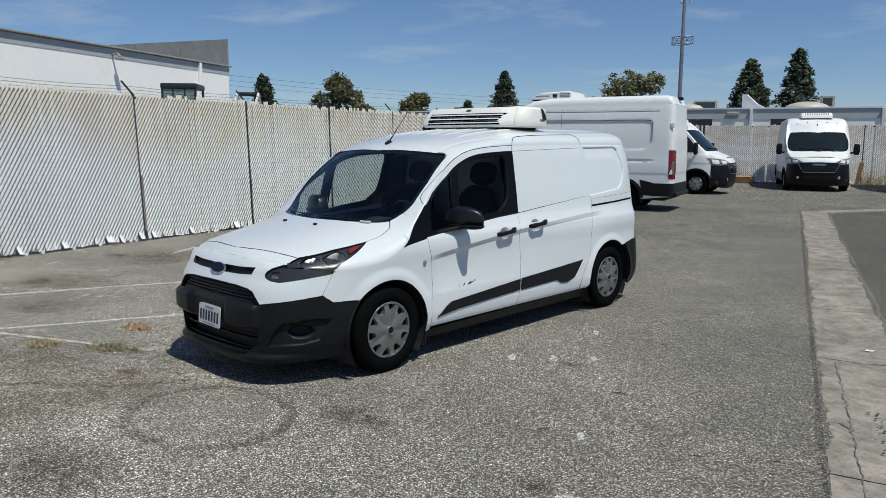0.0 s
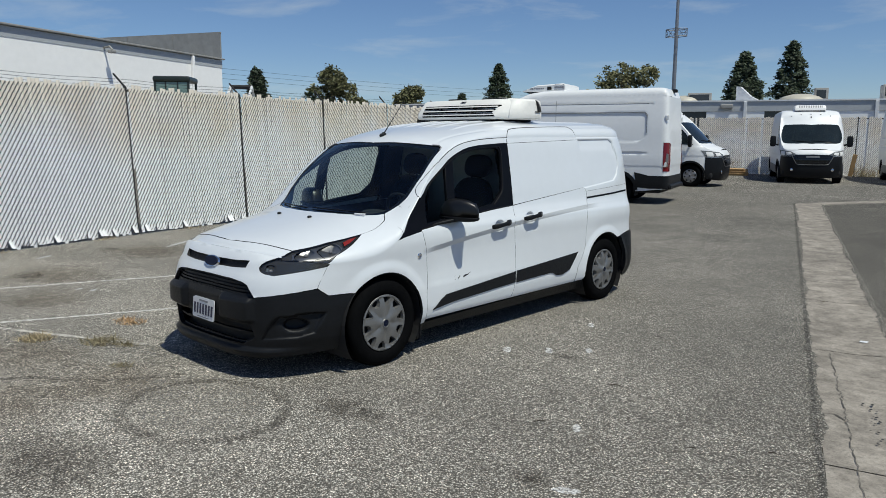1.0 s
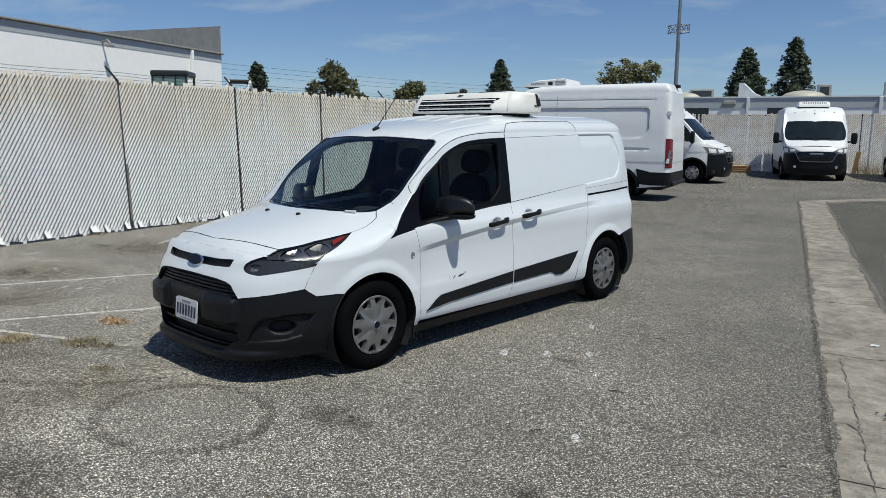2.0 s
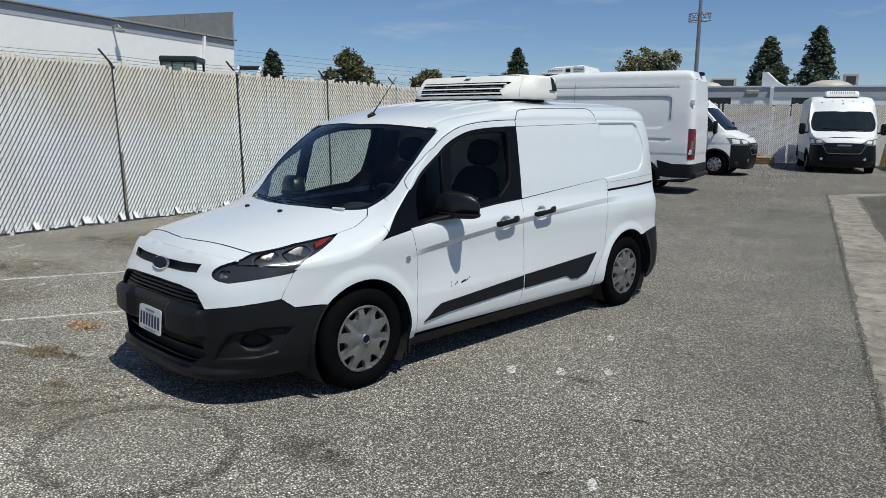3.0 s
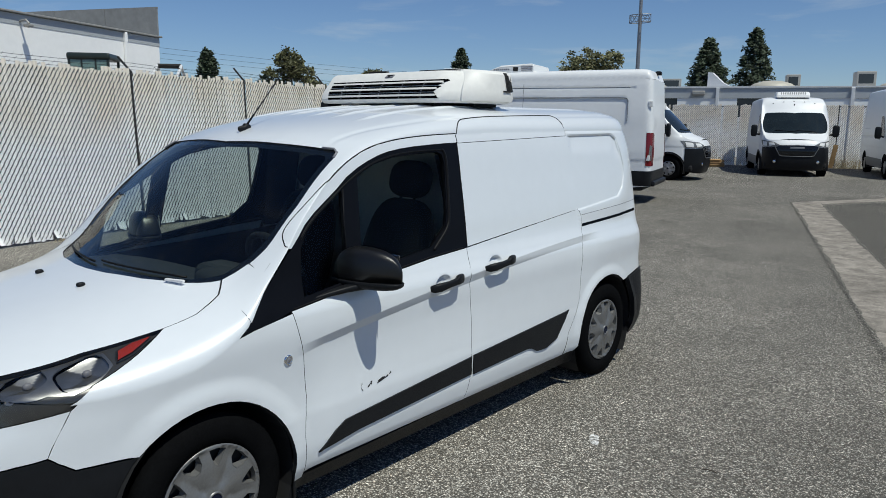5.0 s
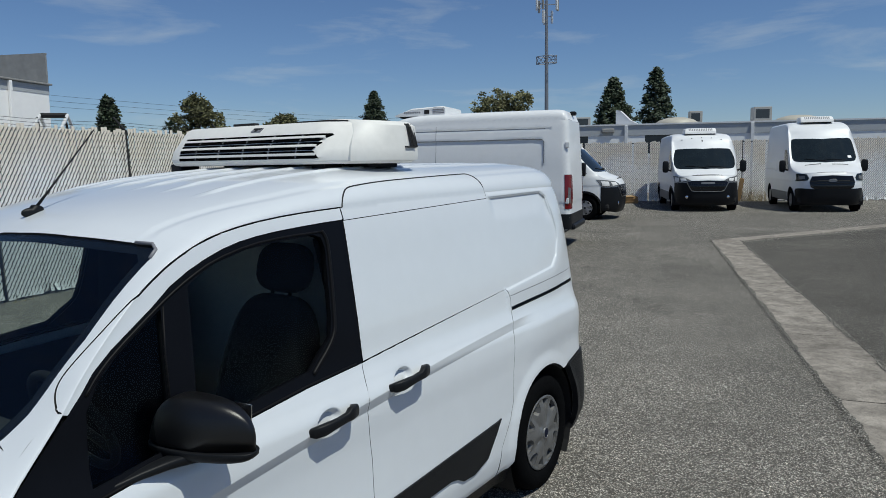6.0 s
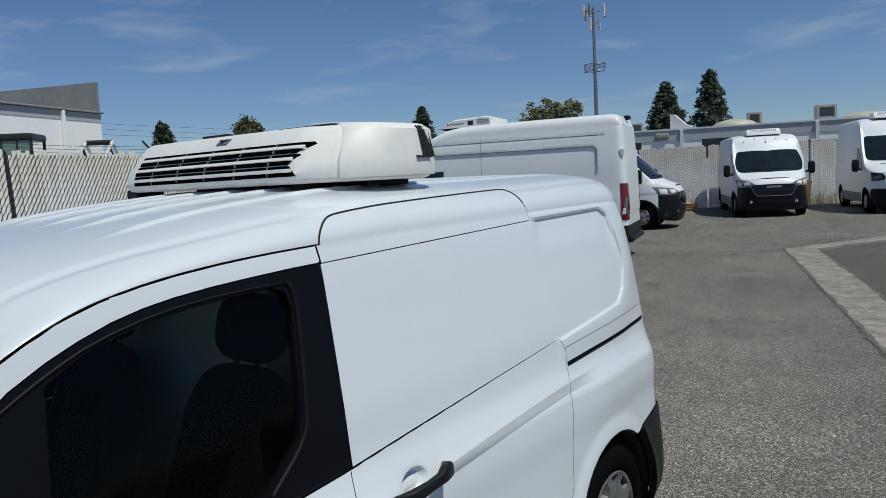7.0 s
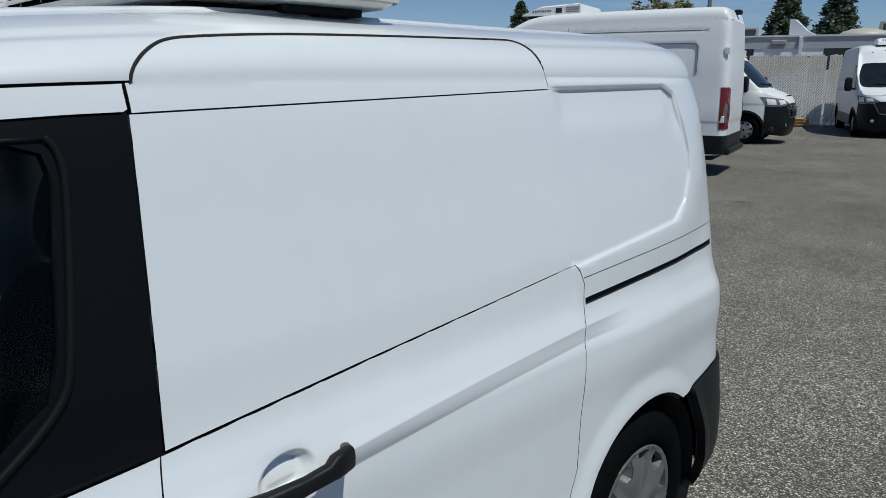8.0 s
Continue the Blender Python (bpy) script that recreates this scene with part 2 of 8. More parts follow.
class Skin:
    """Collects patches of curved panels, then makes one mesh of them with edges turned in."""

    def __init__(self):
        self.v, self.n, self.f, self.at = [], [], [], {}

    def vert(self, co, no):
        q = [(math.floor(c * 5000), math.ceil(c * 5000)) for c in co]
        for k in itertools.product(*q):
            i = self.at.get(k)
            if i is not None and (self.v[i] - co).length < 1.5e-4:
                self.n[i] = self.n[i] + no
                return i
        for k in itertools.product(*q):
            self.at.setdefault(k, len(self.v))
        self.v.append(co)
        self.n.append(no.copy())
        return len(self.v) - 1

    def lay(self, poly, surf, du, dv, off=0.0, holes=(), lines=()):
        """Lays a polygon of the parameter plane, less its holes, on the surface surf(u, v); edges follow the lines."""
        pts, links = [], []
        for loop in (poly, *holes):
            ring = []
            for (ax, ay), (bx, by) in zip(loop, loop[1:] + loop[:1]):
                n = max(1, math.ceil(max(abs(bx - ax) / du, abs(by - ay) / dv)))
                if (ax, ay) in BRINKS and (bx, by) in BRINKS:
                    n = 1
                ring += [(ax + (bx - ax) * k / n, ay + (by - ay) * k / n) for k in range(n)]
            base = len(pts)
            pts += ring
            links += [(base + k, base + (k + 1) % len(ring)) for k in range(len(ring))]
        scaled = [[(x / du, y / dv) for x, y in loop] for loop in (poly, *holes)]
        inside = lambda x, y: within(scaled[0], x, y) and not any(within(h, x, y) for h in scaled[1:])
        tracks = []
        for line in lines:
            run = []
            for (ax, ay), (bx, by) in zip(line, line[1:]):
                n = max(1, math.ceil(max(abs(bx - ax) / du, abs(by - ay) / dv)))
                run += [(ax + (bx - ax) * k / n, ay + (by - ay) * k / n) for k in range(n)]
            run = [p for p in run + [line[-1]] if inside(p[0] / du, p[1] / dv) and min(edge_distance(h, p[0] / du, p[1] / dv) for h in scaled) > 0.15]
            base = len(pts)
            pts += run
            for k in range(len(run) - 1):
                if abs(run[k][0] - run[k + 1][0]) < du * 1.05 and abs(run[k][1] - run[k + 1][1]) < dv * 1.05:
                    links.append((base + k, base + k + 1))
            tracks += [(x / du, y / dv) for x, y in run]
        near = {}
        for x, y in tracks:
            near.setdefault((math.floor(x), math.floor(y)), []).append((x, y))
        for i in range(math.floor(min(p[0] for p in scaled[0])), math.ceil(max(p[0] for p in scaled[0])) + 1):
            for j in range(math.floor(min(p[1] for p in scaled[0])), math.ceil(max(p[1] for p in scaled[0])) + 1):
                x = i + (0.5 if j % 2 else 0.0)
                if tracks and any(math.hypot(x - a, j - b) < 0.45 for p in (-1, 0, 1) for q in (-1, 0, 1) for a, b in near.get((math.floor(x) + p, j + q), ())):
                    continue
                if inside(x, j) and min(edge_distance(h, x, j) for h in scaled) > 0.45:
                    pts.append((x * du, j * dv))
        flat = [Vector((x / du, y / dv)) for x, y in pts]
        got = mathutils.geometry.delaunay_2d_cdt(flat, links, [], 0, 1e-5)
        ids = []
        for c in got[0]:
            u, v, e = c.x * du, c.y * dv, 2e-3
            a, b = surf(u + e, v) - surf(u - e, v), surf(u, v + e) - surf(u, v - e)
            no = a.cross(b)
            no = no.normalized() if no.length > 1e-12 else Vector((0, 0, 1))
            ids.append(self.vert(surf(u, v) + no * off, no))
        for t in got[2]:
            m = sum((got[0][k] for k in t), Vector((0, 0))) / len(t)
            if inside(m.x, m.y):
                p = [got[0][k] for k in t]
                area = sum(a.x * b.y - b.x * a.y for a, b in zip(p, p[1:] + p[:1]))
                f = [ids[k] for k in (t if area > 0 else t[::-1])]
                if len(set(f)) == len(f):
                    self.f.append(f)
        return self

    def mesh(self, name, mats, parent=None, label="", gap=0.0014, depth=0.018, flange=0.008, flush=None, both=False, flip=False):
        """flush(co): where an edge runs on into the next panel. both: joins the mirrored half; flip: the mirrored half alone."""
        v, no = [c.copy() for c in self.v], [x.normalized() for x in self.n]
        f = [list(a) for a in self.f]
        if both:
            base, mirror = len(v), []
            for i, c in enumerate(v[:base]):
                if abs(c.x) < 1e-4:
                    mirror.append(i)
                    no[i] = Vector((0, no[i].y, no[i].z)).normalized()
                else:
                    mirror.append(len(v))
                    v.append(Vector((-c.x, c.y, c.z)))
                    no.append(Vector((-no[i].x, no[i].y, no[i].z)))
            f += [[mirror[i] for i in a][::-1] for a in f]
        count = {}
        for a in f:
            for i, j in zip(a, a[1:] + a[:1]):
                count[(i, j)] = count.get((i, j), 0) + 1
        rim = [(i, j) for (i, j), c in count.items() if (j, i) not in count]
        out = {}
        for i, j in rim:
            t = v[j] - v[i]
            for k in (i, j):
                o = t.cross(no[k])
                if o.length > 1e-9:
                    out[k] = out.get(k, Vector()) + o.normalized()
        free = {}
        for k, o in out.items():
            o = o.normalized() if o.length > 1e-6 else Vector()
            free[k] = not (flush and flush(v[k]))
            out[k] = o
        old = {k: v[k].copy() for k in out}
        for k, o in out.items():
            if free[k]:
                v[k] = v[k] - o * gap
        nv, nf, idx = v, f, [0] * len(f)
        if depth:
            low, wide = {}, {}
            top = {}
            for k, o in out.items():
                top[k] = len(nv)
                nv.append(v[k].copy())
                no.append(o if o.length else no[k])
                low[k] = len(nv)
                nv.append(v[k] - no[k] * depth)
                no.append(o if o.length else no[k])
                wide[k] = len(nv)
                nv.append(old[k] - no[k] * depth + o * flange)
                no.append(no[k])
            for i, j in rim:
                if free[i] or free[j]:
                    nf.append([top[j], top[i], low[i], low[j]])
                    nf.append([low[j], low[i], wide[i], wide[j]])
                    idx += [1, 1]
        if flip:
            nv = [Vector((-c.x, c.y, c.z)) for c in nv]
            no = [Vector((-c.x, c.y, c.z)) for c in no]
            nf = [a[::-1] for a in nf]
        # default SEAM edges: dark colour stands in for shade on white gap sides
        mats = mats if isinstance(mats, (list, tuple)) else [mats, SEAM]
        return obj(name, nv, nf, mats, parent, label, True, no, idx)


def soften(pts, times=2):
    """Rounds the corners of an open line, keeping its ends."""
    for _ in range(times):
        out = [pts[0]]
        for a, b in zip(pts, pts[1:]):
            out += [(a[0] * 0.75 + b[0] * 0.25, a[1] * 0.75 + b[1] * 0.25), (a[0] * 0.25 + b[0] * 0.75, a[1] * 0.25 + b[1] * 0.75)]
        pts = out + [pts[-1]]
    return pts


class Body:
    """A van's outer shape: a wall wrapped round it (side, nose, tail) and a lid (bonnet, screen, roof), both from a few curves."""

    def __init__(self, half, nose, tail, ze, zc, pw, yn=1.0, yr=4.2, bow=0.10, bow_w=0.65, bow_end=1.9, dent=None, sharp=4.0, soft_nose=None):
        self.half, self.nose, self.tail, self.ze, self.zc, self.pw = (glide(c) for c in (half, nose, tail, ze, zc, pw))
        self.yn, self.yr, self.bow, self.bow_w, self.bow_end, self.dent, self.sharp = yn, yr, bow, bow_w, bow_end, dent, sharp
        self.s1 = 1.5 + yr - yn
        self.soft_nose = soft_nose
        self.s2 = self.s1 + 1.3

    def flat(self, s, z):
        h, q = self.half(z), abs(s)
        if q < 1.5:
            a = q / 1.5 * math.pi / 2
            c, k = math.cos(a) ** 2, math.sin(a) ** 4
            r = math.sqrt((-c + math.sqrt(c * c + 4 * k)) / (2 * k)) if k > 1e-7 else 1.0
            x, y = h * r * math.sin(a), self.yn - (self.yn - self.nose(z)) * r * math.cos(a)
        elif q <= self.s1:
            x, y = h, self.yn + q - 1.5
        else:
            a = min((q - self.s1) / 1.3, 1.0) * math.pi / 2
            r = (math.cos(a) ** self.sharp + math.sin(a) ** self.sharp) ** (-1 / self.sharp)
            x, y = h * r * math.cos(a), self.yr + (self.tail(z) - self.yr) * r * math.sin(a)
        return Vector((math.copysign(x, s) if s else 0.0, y, z))

    def wall(self, s, z):
        p = self.flat(s, z)
        if self.dent:
            d = self.dent(p.x, p.y, z)
            if d:
                e = 2e-3
                t = self.flat(s + e, z) - self.flat(s - e, z)
                n = Vector((t.y, -t.x, 0)).normalized()
                p = p + n * d
        return p

    def at_y(self, y, z):
        """The wall's parameter at a place along the van."""
        if y < self.yn:
            q = min(max((self.yn - y) / (self.yn - self.nose(z)), 0), 1)
            return (math.atan2((1 - q * q) ** 0.25, q) / (math.pi / 2) * 1.5, z)
        if y <= self.yr:
            return (1.5 + y - self.yn, z)
        q = min(max((y - self.yr) / (self.tail(z) - self.yr), 0), 1)
        return (self.s1 + math.atan2(q, (1 - q**self.sharp) ** (1 / self.sharp)) / (math.pi / 2) * 1.3, z)

    def at_x(self, x, z):
        """The same on the nose, at a distance from the middle."""
        u = min(x / self.half(z), 0.999)
        return (math.atan2(u, math.sqrt(1 - u**4)) / (math.pi / 2) * 1.5, z)

    def rim(self, y):
        """Half the width where wall and lid meet."""
        return abs(self.flat(self.at_y(y, self.ze(y))[0], self.ze(y)).x)

    def lid(self, q, y):
        h = self.rim(y)
        u = math.sin(min(max(q, -1), 1) * math.pi / 2)
        x = h * u
        fade = 1 if y < self.bow_end else max(0, 1 - (y - self.bow_end) / 0.5)
        c = self.zc(max(y - self.bow * min(1.2, (x / self.bow_w) ** 2) * fade, 0))
        e = self.ze(y)
        k = 1.0 - 0.5 * step(y, *self.soft_nose) if self.soft_nose else 0.5
        return Vector((x, y, e + (c - e) * max(0, 1 - abs(u) ** self.pw(y)) ** k))

    def on_lid(self, x, y):
        """The lid's parameter above a place."""
        return (math.asin(min(max(x / max(self.rim(y), 1e-6), -1), 1)) / (math.pi / 2), y)

    def brink(self, y0, y1, n):
        """Points of the wall along the meeting line, and of the lid."""
        return self.seam([y0 + (y1 - y0) * i / n for i in range(n + 1)])

    def seam(self, ys):
        """The same at given places, filled in closely."""
        full = []
        for a, b in zip(ys, ys[1:]):
            n = max(1, math.ceil(abs(b - a) / 0.02))
            full += [a + (b - a) * i / n for i in range(n)]
        full.append(ys[-1])
        wall, lid = [self.at_y(y, self.ze(y)) for y in full], [(1.0, y) for y in full]
        BRINKS.update(wall, lid)
        return wall, lid


# ---------- ground ----------
def ground_material(name, dark, seed, stone=0.9):
    """Worn asphalt: pale stone chips in a dark binder, patches, stains and fine cracks."""
    m = bpy.data.materials.new(name)
    m.use_nodes = True
    n, l = links_of(m)
    b = n["Principled BSDF"]
    b.inputs["Roughness"].default_value = 0.92
    b.inputs["Specular IOR Level"].default_value = 0.12
    co = n.new("ShaderNodeTexCoord")

    def tex(kind, scale, **kw):
        t = n.new(kind)
        t.inputs["Scale"].default_value = scale
        for k, v in kw.items():
            t.inputs[k].default_value = v
        l.new(co.outputs["Object"], t.inputs["Vector"])
        return t

    def ramp(src, lo, hi, a, c):
        r = n.new("ShaderNodeMapRange")
        for k, v in zip(("From Min", "From Max", "To Min", "To Max"), (lo, hi, a, c)):
            r.inputs[k].default_value = v
        l.new(src, r.inputs["Value"])
        return r.outputs[0]

    def mul(a, c):
        r = n.new("ShaderNodeMath")
        r.operation = "MULTIPLY"
        l.new(a, r.inputs[0])
        l.new(c, r.inputs[1])
        return r.outputs[0]

    def power(a, k):
        r = n.new("ShaderNodeMath")
        r.operation = "POWER"
        r.inputs[1].default_value = k
        l.new(a, r.inputs[0])
        return r.outputs[0]

    def plus(a, c):
        r = n.new("ShaderNodeMath")
        l.new(a, r.inputs[0])
        l.new(c, r.inputs[1])
        return r.outputs[0]

    # chips of about 8 mm, a scatter of larger stones, dark pits between them
    chips = tex("ShaderNodeTexVoronoi", 118.0)
    tone = n.new("ShaderNodeSeparateColor")
    l.new(chips.outputs["Color"], tone.inputs[0])
    size = ramp(chips.outputs["Distance"], 0.28, 0.62, 1.0, 0.14)
    pale = ramp(power(tone.outputs["Red"], 1.7), 0.0, 1.0, 0.45, 3.7 * stone)
    stones = tex("ShaderNodeTexVoronoi", 52.0)
    tone2 = n.new("ShaderNodeSeparateColor")
    l.new(stones.outputs["Color"], tone2.inputs[0])
    big = mul(ramp(stones.outputs["Distance"], 0.20, 0.42, 1.0, 0.0), ramp(tone2.outputs["Green"], 0.80, 1.0, 0.0, 3.2 * stone))
    pits = tex("ShaderNodeTexNoise", 62.0, Detail=3.0, Roughness=0.7)
    grit = tex("ShaderNodeTexNoise", 300.0, Detail=3.0)
    broad = tex("ShaderNodeTexNoise", 0.45, Detail=7.0, Roughness=0.62)
    mid = tex("ShaderNodeTexNoise", 2.6, Detail=6.0, Roughness=0.65)
    v = mul(plus(mul(size, pale), big), ramp(grit.outputs["Fac"], 0.3, 0.7, 0.7, 1.3))
    v = mul(v, ramp(pits.outputs["Fac"], 0.36, 0.60, 0.58, 1.26))
    v = mul(v, ramp(broad.outputs["Fac"], 0.3, 0.7, 0.66, 1.32))
    v = mul(v, ramp(mid.outputs["Fac"], 0.3, 0.7, 0.84, 1.16))
    clump = tex("ShaderNodeTexNoise", 20.0, Detail=5.0, Roughness=0.75)
    v = mul(v, ramp(clump.outputs["Fac"], 0.35, 0.65, 0.80, 1.20))
    # darker towards the back and +x, paler at the near end
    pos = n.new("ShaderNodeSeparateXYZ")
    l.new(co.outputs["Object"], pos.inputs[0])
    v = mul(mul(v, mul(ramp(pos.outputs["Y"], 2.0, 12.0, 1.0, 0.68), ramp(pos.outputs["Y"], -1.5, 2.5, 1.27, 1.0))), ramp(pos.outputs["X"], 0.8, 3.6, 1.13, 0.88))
    base = n.new("ShaderNodeMath")
    base.operation = "MULTIPLY_ADD"
    base.inputs[1].default_value, base.inputs[2].default_value = dark * 1.3, dark * 0.32
    l.new(v, base.inputs[0])
    tint = n.new("ShaderNodeMixRGB")
    tint.inputs["Color1"].default_value, tint.inputs["Color2"].default_value = (1.0, 0.96, 0.865, 1), (1.0, 0.94, 0.83, 1)
    l.new(broad.outputs["Fac"], tint.inputs["Fac"])
    # single chips lean to tan, rose or grey
    hue = n.new("ShaderNodeMixRGB")
    hue.inputs["Color2"].default_value = (1.05, 0.91, 0.77, 1)
    l.new(ramp(tone.outputs["Green"], 0.55, 1.0, 0.0, 0.75), hue.inputs["Fac"])
    l.new(tint.outputs[0], hue.inputs["Color1"])
    out = n.new("ShaderNodeVectorMath")
    out.operation = "SCALE"
    l.new(hue.outputs[0], out.inputs[0])
    l.new(base.outputs[0], out.inputs["Scale"])
    l.new(out.outputs[0], b.inputs["Base Color"])
    u = n.new("ShaderNodeBump")
    u.inputs["Strength"].default_value, u.inputs["Distance"].default_value = 0.6, 0.007
    l.new(mul(size, grit.outputs["Fac"]), u.inputs["Height"])
    l.new(u.outputs[0], b.inputs["Normal"])
    return m


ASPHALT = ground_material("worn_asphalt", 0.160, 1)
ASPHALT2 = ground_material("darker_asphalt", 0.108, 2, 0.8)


def concrete_material(name, rgb):
    """Old concrete: broad stains, dirty blotches, grit and dark pits."""
    m = bpy.data.materials.new(name)
    m.use_nodes = True
    n, l = links_of(m)
    b = n["Principled BSDF"]
    b.inputs["Roughness"].default_value = 0.92
    b.inputs["Specular IOR Level"].default_value = 0.15
    co = n.new("ShaderNodeTexCoord")
    last = None
    for scale, lo, hi, a, c in ((0.9, 0.3, 0.7, 0.72, 1.24), (4.2, 0.38, 0.60, 0.70, 1.10), (16.0, 0.34, 0.60, 0.82, 1.10), (70.0, 0.33, 0.50, 0.72, 1.06), (260.0, 0.3, 0.6, 0.74, 1.14)):
        t, r = n.new("ShaderNodeTexNoise"), n.new("ShaderNodeMapRange")
        t.inputs["Scale"].default_value, t.inputs["Detail"].default_value, t.inputs["Roughness"].default_value = scale, 6.0, 0.66
        for k, v in zip(("From Min", "From Max", "To Min", "To Max"), (lo, hi, a, c)):
            r.inputs[k].default_value = v
        l.new(co.outputs["Object"], t.inputs["Vector"])
        l.new(t.outputs["Fac"], r.inputs["Value"])
        if last is None:
            last = r.outputs[0]
        else:
            p = n.new("ShaderNodeMath")
            p.operation = "MULTIPLY"
            l.new(last, p.inputs[0])
            l.new(r.outputs[0], p.inputs[1])
            last = p.outputs[0]
    h = n.new("ShaderNodeVectorMath")
    h.operation = "SCALE"
    h.inputs[0].default_value = rgb
    l.new(last, h.inputs["Scale"])
    l.new(h.outputs[0], b.inputs["Base Color"])
    u = n.new("ShaderNodeBump")
    u.inputs["Strength"].default_value, u.inputs["Distance"].default_value = 0.4, 0.006
    l.new(last, u.inputs["Height"])
    l.new(u.outputs[0], b.inputs["Normal"])
    return m


CONCRETE = concrete_material("gutter_concrete", (0.292, 0.263, 0.228))


def sheet(name, pts, z, mat, label, category="", kind="structure", thick=0.0):
    """A flat polygon, with a turned-down edge if it has a thickness."""
    bm = bmesh.new()
    top = [bm.verts.new((x, y, z)) for x, y in pts]
    f = bm.faces.new(top)
    if f.normal.z < 0 or sum(a[0] * b[1] - b[0] * a[1] for a, b in zip(pts, pts[1:] + pts[:1])) < 0:
        f.normal_flip()
    if thick:
        low = [bm.verts.new((x, y, z - thick)) for x, y in pts]
        for i in range(len(pts)):
            j = (i + 1) % len(pts)
            bm.faces.new((top[i], top[j], low[j], low[i]))
    ob = part(name, bm, mat, None, label)
    if kind:
        ob["kind"] = kind
    if category:
        ob["category"] = category
    return ob


bm = bmesh.new()
grid = bmesh.ops.create_grid(bm, x_segments=40, y_segments=40, size=1)
for v in grid["verts"]:
    v.co = Vector((math.copysign(abs(v.co.x) ** 2.2, v.co.x) * 2600, math.copysign(abs(v.co.y) ** 2.2, v.co.y) * 2600, 0))
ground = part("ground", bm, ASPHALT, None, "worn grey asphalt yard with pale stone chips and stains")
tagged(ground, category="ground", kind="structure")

# concrete gutter: a shallow V of slabs between two stretches of asphalt
G0, GD = Vector((-1.38, 17.38)), Vector((0.303, -0.953)).normalized()
GN = Vector((0.953, 0.303)).normalized()
GW = 0.61
gutter = new("gutter")
tagged(gutter, "pale worn concrete drainage gutter strip with cracked slabs", "gutter", kind="structure")


def slab(bm, a, d, n, length, width, joint=0.012, dip=0.008):
    """One gutter slab: three lines across, the middle one low."""
    rows = []
    k = max(2, int(length / 0.4))
    for i in range(k + 1):
        t = joint / 2 + (length - joint) * i / k
        rows.append([bm.verts.new((*(a + d * t + n * w), z)) for w, z in ((0, 0.004), (0.006, 0.014), (width * 0.42, 0.014 - dip), (width * 0.5, 0.012 - dip), (width - 0.006, 0.014), (width, 0.004))])
    for r0, r1 in zip(rows, rows[1:]):
        for i in range(5):
            f = bm.faces.new((r0[i], r0[i + 1], r1[i + 1], r1[i]))
    bmesh.ops.recalc_face_normals(bm, faces=bm.faces)


along, cuts = 0.0, []
for length in (2.7, 3.3, 1.4, 1.9, 2.2, 1.1, 2.0, 2.3, 3.0, 3.0, 3.2):
    bm = bmesh.new()
    slab(bm, G0 + GD * along, GD, GN, length, GW)
    ob = part("slab", bm, CONCRETE, gutter)
    for f in ob.data.polygons:
        if f.normal.z < 0:
            f.flip()
    along += length
bm = bmesh.new()
slab(bm, G0 + GN * 0.03 + Vector((0.0, 0.0)), Vector((0.46, 0.888)).normalized(), Vector((0.888, -0.46)).normalized(), 9.0, 0.45, dip=0.008)
part("slab", bm, CONCRETE, gutter)
# crumbled asphalt and grit over the edges of the slabs
GRIT = ground_material("gritty_edge", 0.14, 3, 0.85)
for w0, sgn in ((0.0, 1), (GW, -1)):
    bm = bmesh.new()
    rg, prev, reach, t = random.Random(17 + sgn), None, 0.02, 0.0
    while t < 26:
        reach = min(max(reach + rg.uniform(-0.014, 0.014), -0.004), 0.040)
        p = G0 + GD * t
        row = [bm.verts.new((*(p + GN * (w0 + sgn * o)), z)) for o, z in ((-0.02 - rg.uniform(0, 0.03), 0.0015), (-0.004, 0.0165), (max(reach, -0.002) + rg.uniform(0, 0.012), 0.0158))]
        if prev:
            for i in range(2):
                f = bm.faces.new((prev[i], prev[i + 1], row[i + 1], row[i]))
        prev = row
        t += rg.uniform(0.025, 0.06)
    bmesh.ops.recalc_face_normals(bm, faces=bm.faces)
    if sum(f.normal.z for f in bm.faces) < 0:
        bmesh.ops.reverse_faces(bm, faces=bm.faces)
    part("edge_grit", bm, GRIT, gutter, "crumbled dark asphalt grit")
# cracks along and across the nearest slabs, and spots of tar
CRACK = plain("dark_crack", (0.11, 0.098, 0.085), 0.95, 0, 0.3, 20)


def crack_line(name, pts, width, z, parent=None, seed=1, jag=0.018):
    """A thin broken crack through a few points, jagged and uneven in width."""
    rc = random.Random(seed)
    bm, prev = bmesh.new(), None
    pts = [Vector(p) for p in pts]
    for a, b in zip(pts, pts[1:]):
        k = max(2, int((b - a).length / 0.035))
        d = (b - a).normalized()
        side_way = Vector((-d.y, d.x))
        for i in range(k + (b is pts[-1])):
            p = a + (b - a) * i / k + side_way * rc.gauss(0, jag)
            h = width * rc.uniform(0.15, 1.0) / 2
            cur = [bm.verts.new((*(p + side_way * h), z)), bm.verts.new((*(p - side_way * h), z))]
            if prev:
                bm.faces.new((prev[1], cur[1], cur[0], prev[0]))
            prev = cur
    for f in bm.faces:
        if f.normal.z < 0:
            f.normal_flip()
    return part(name, bm, CRACK, parent)


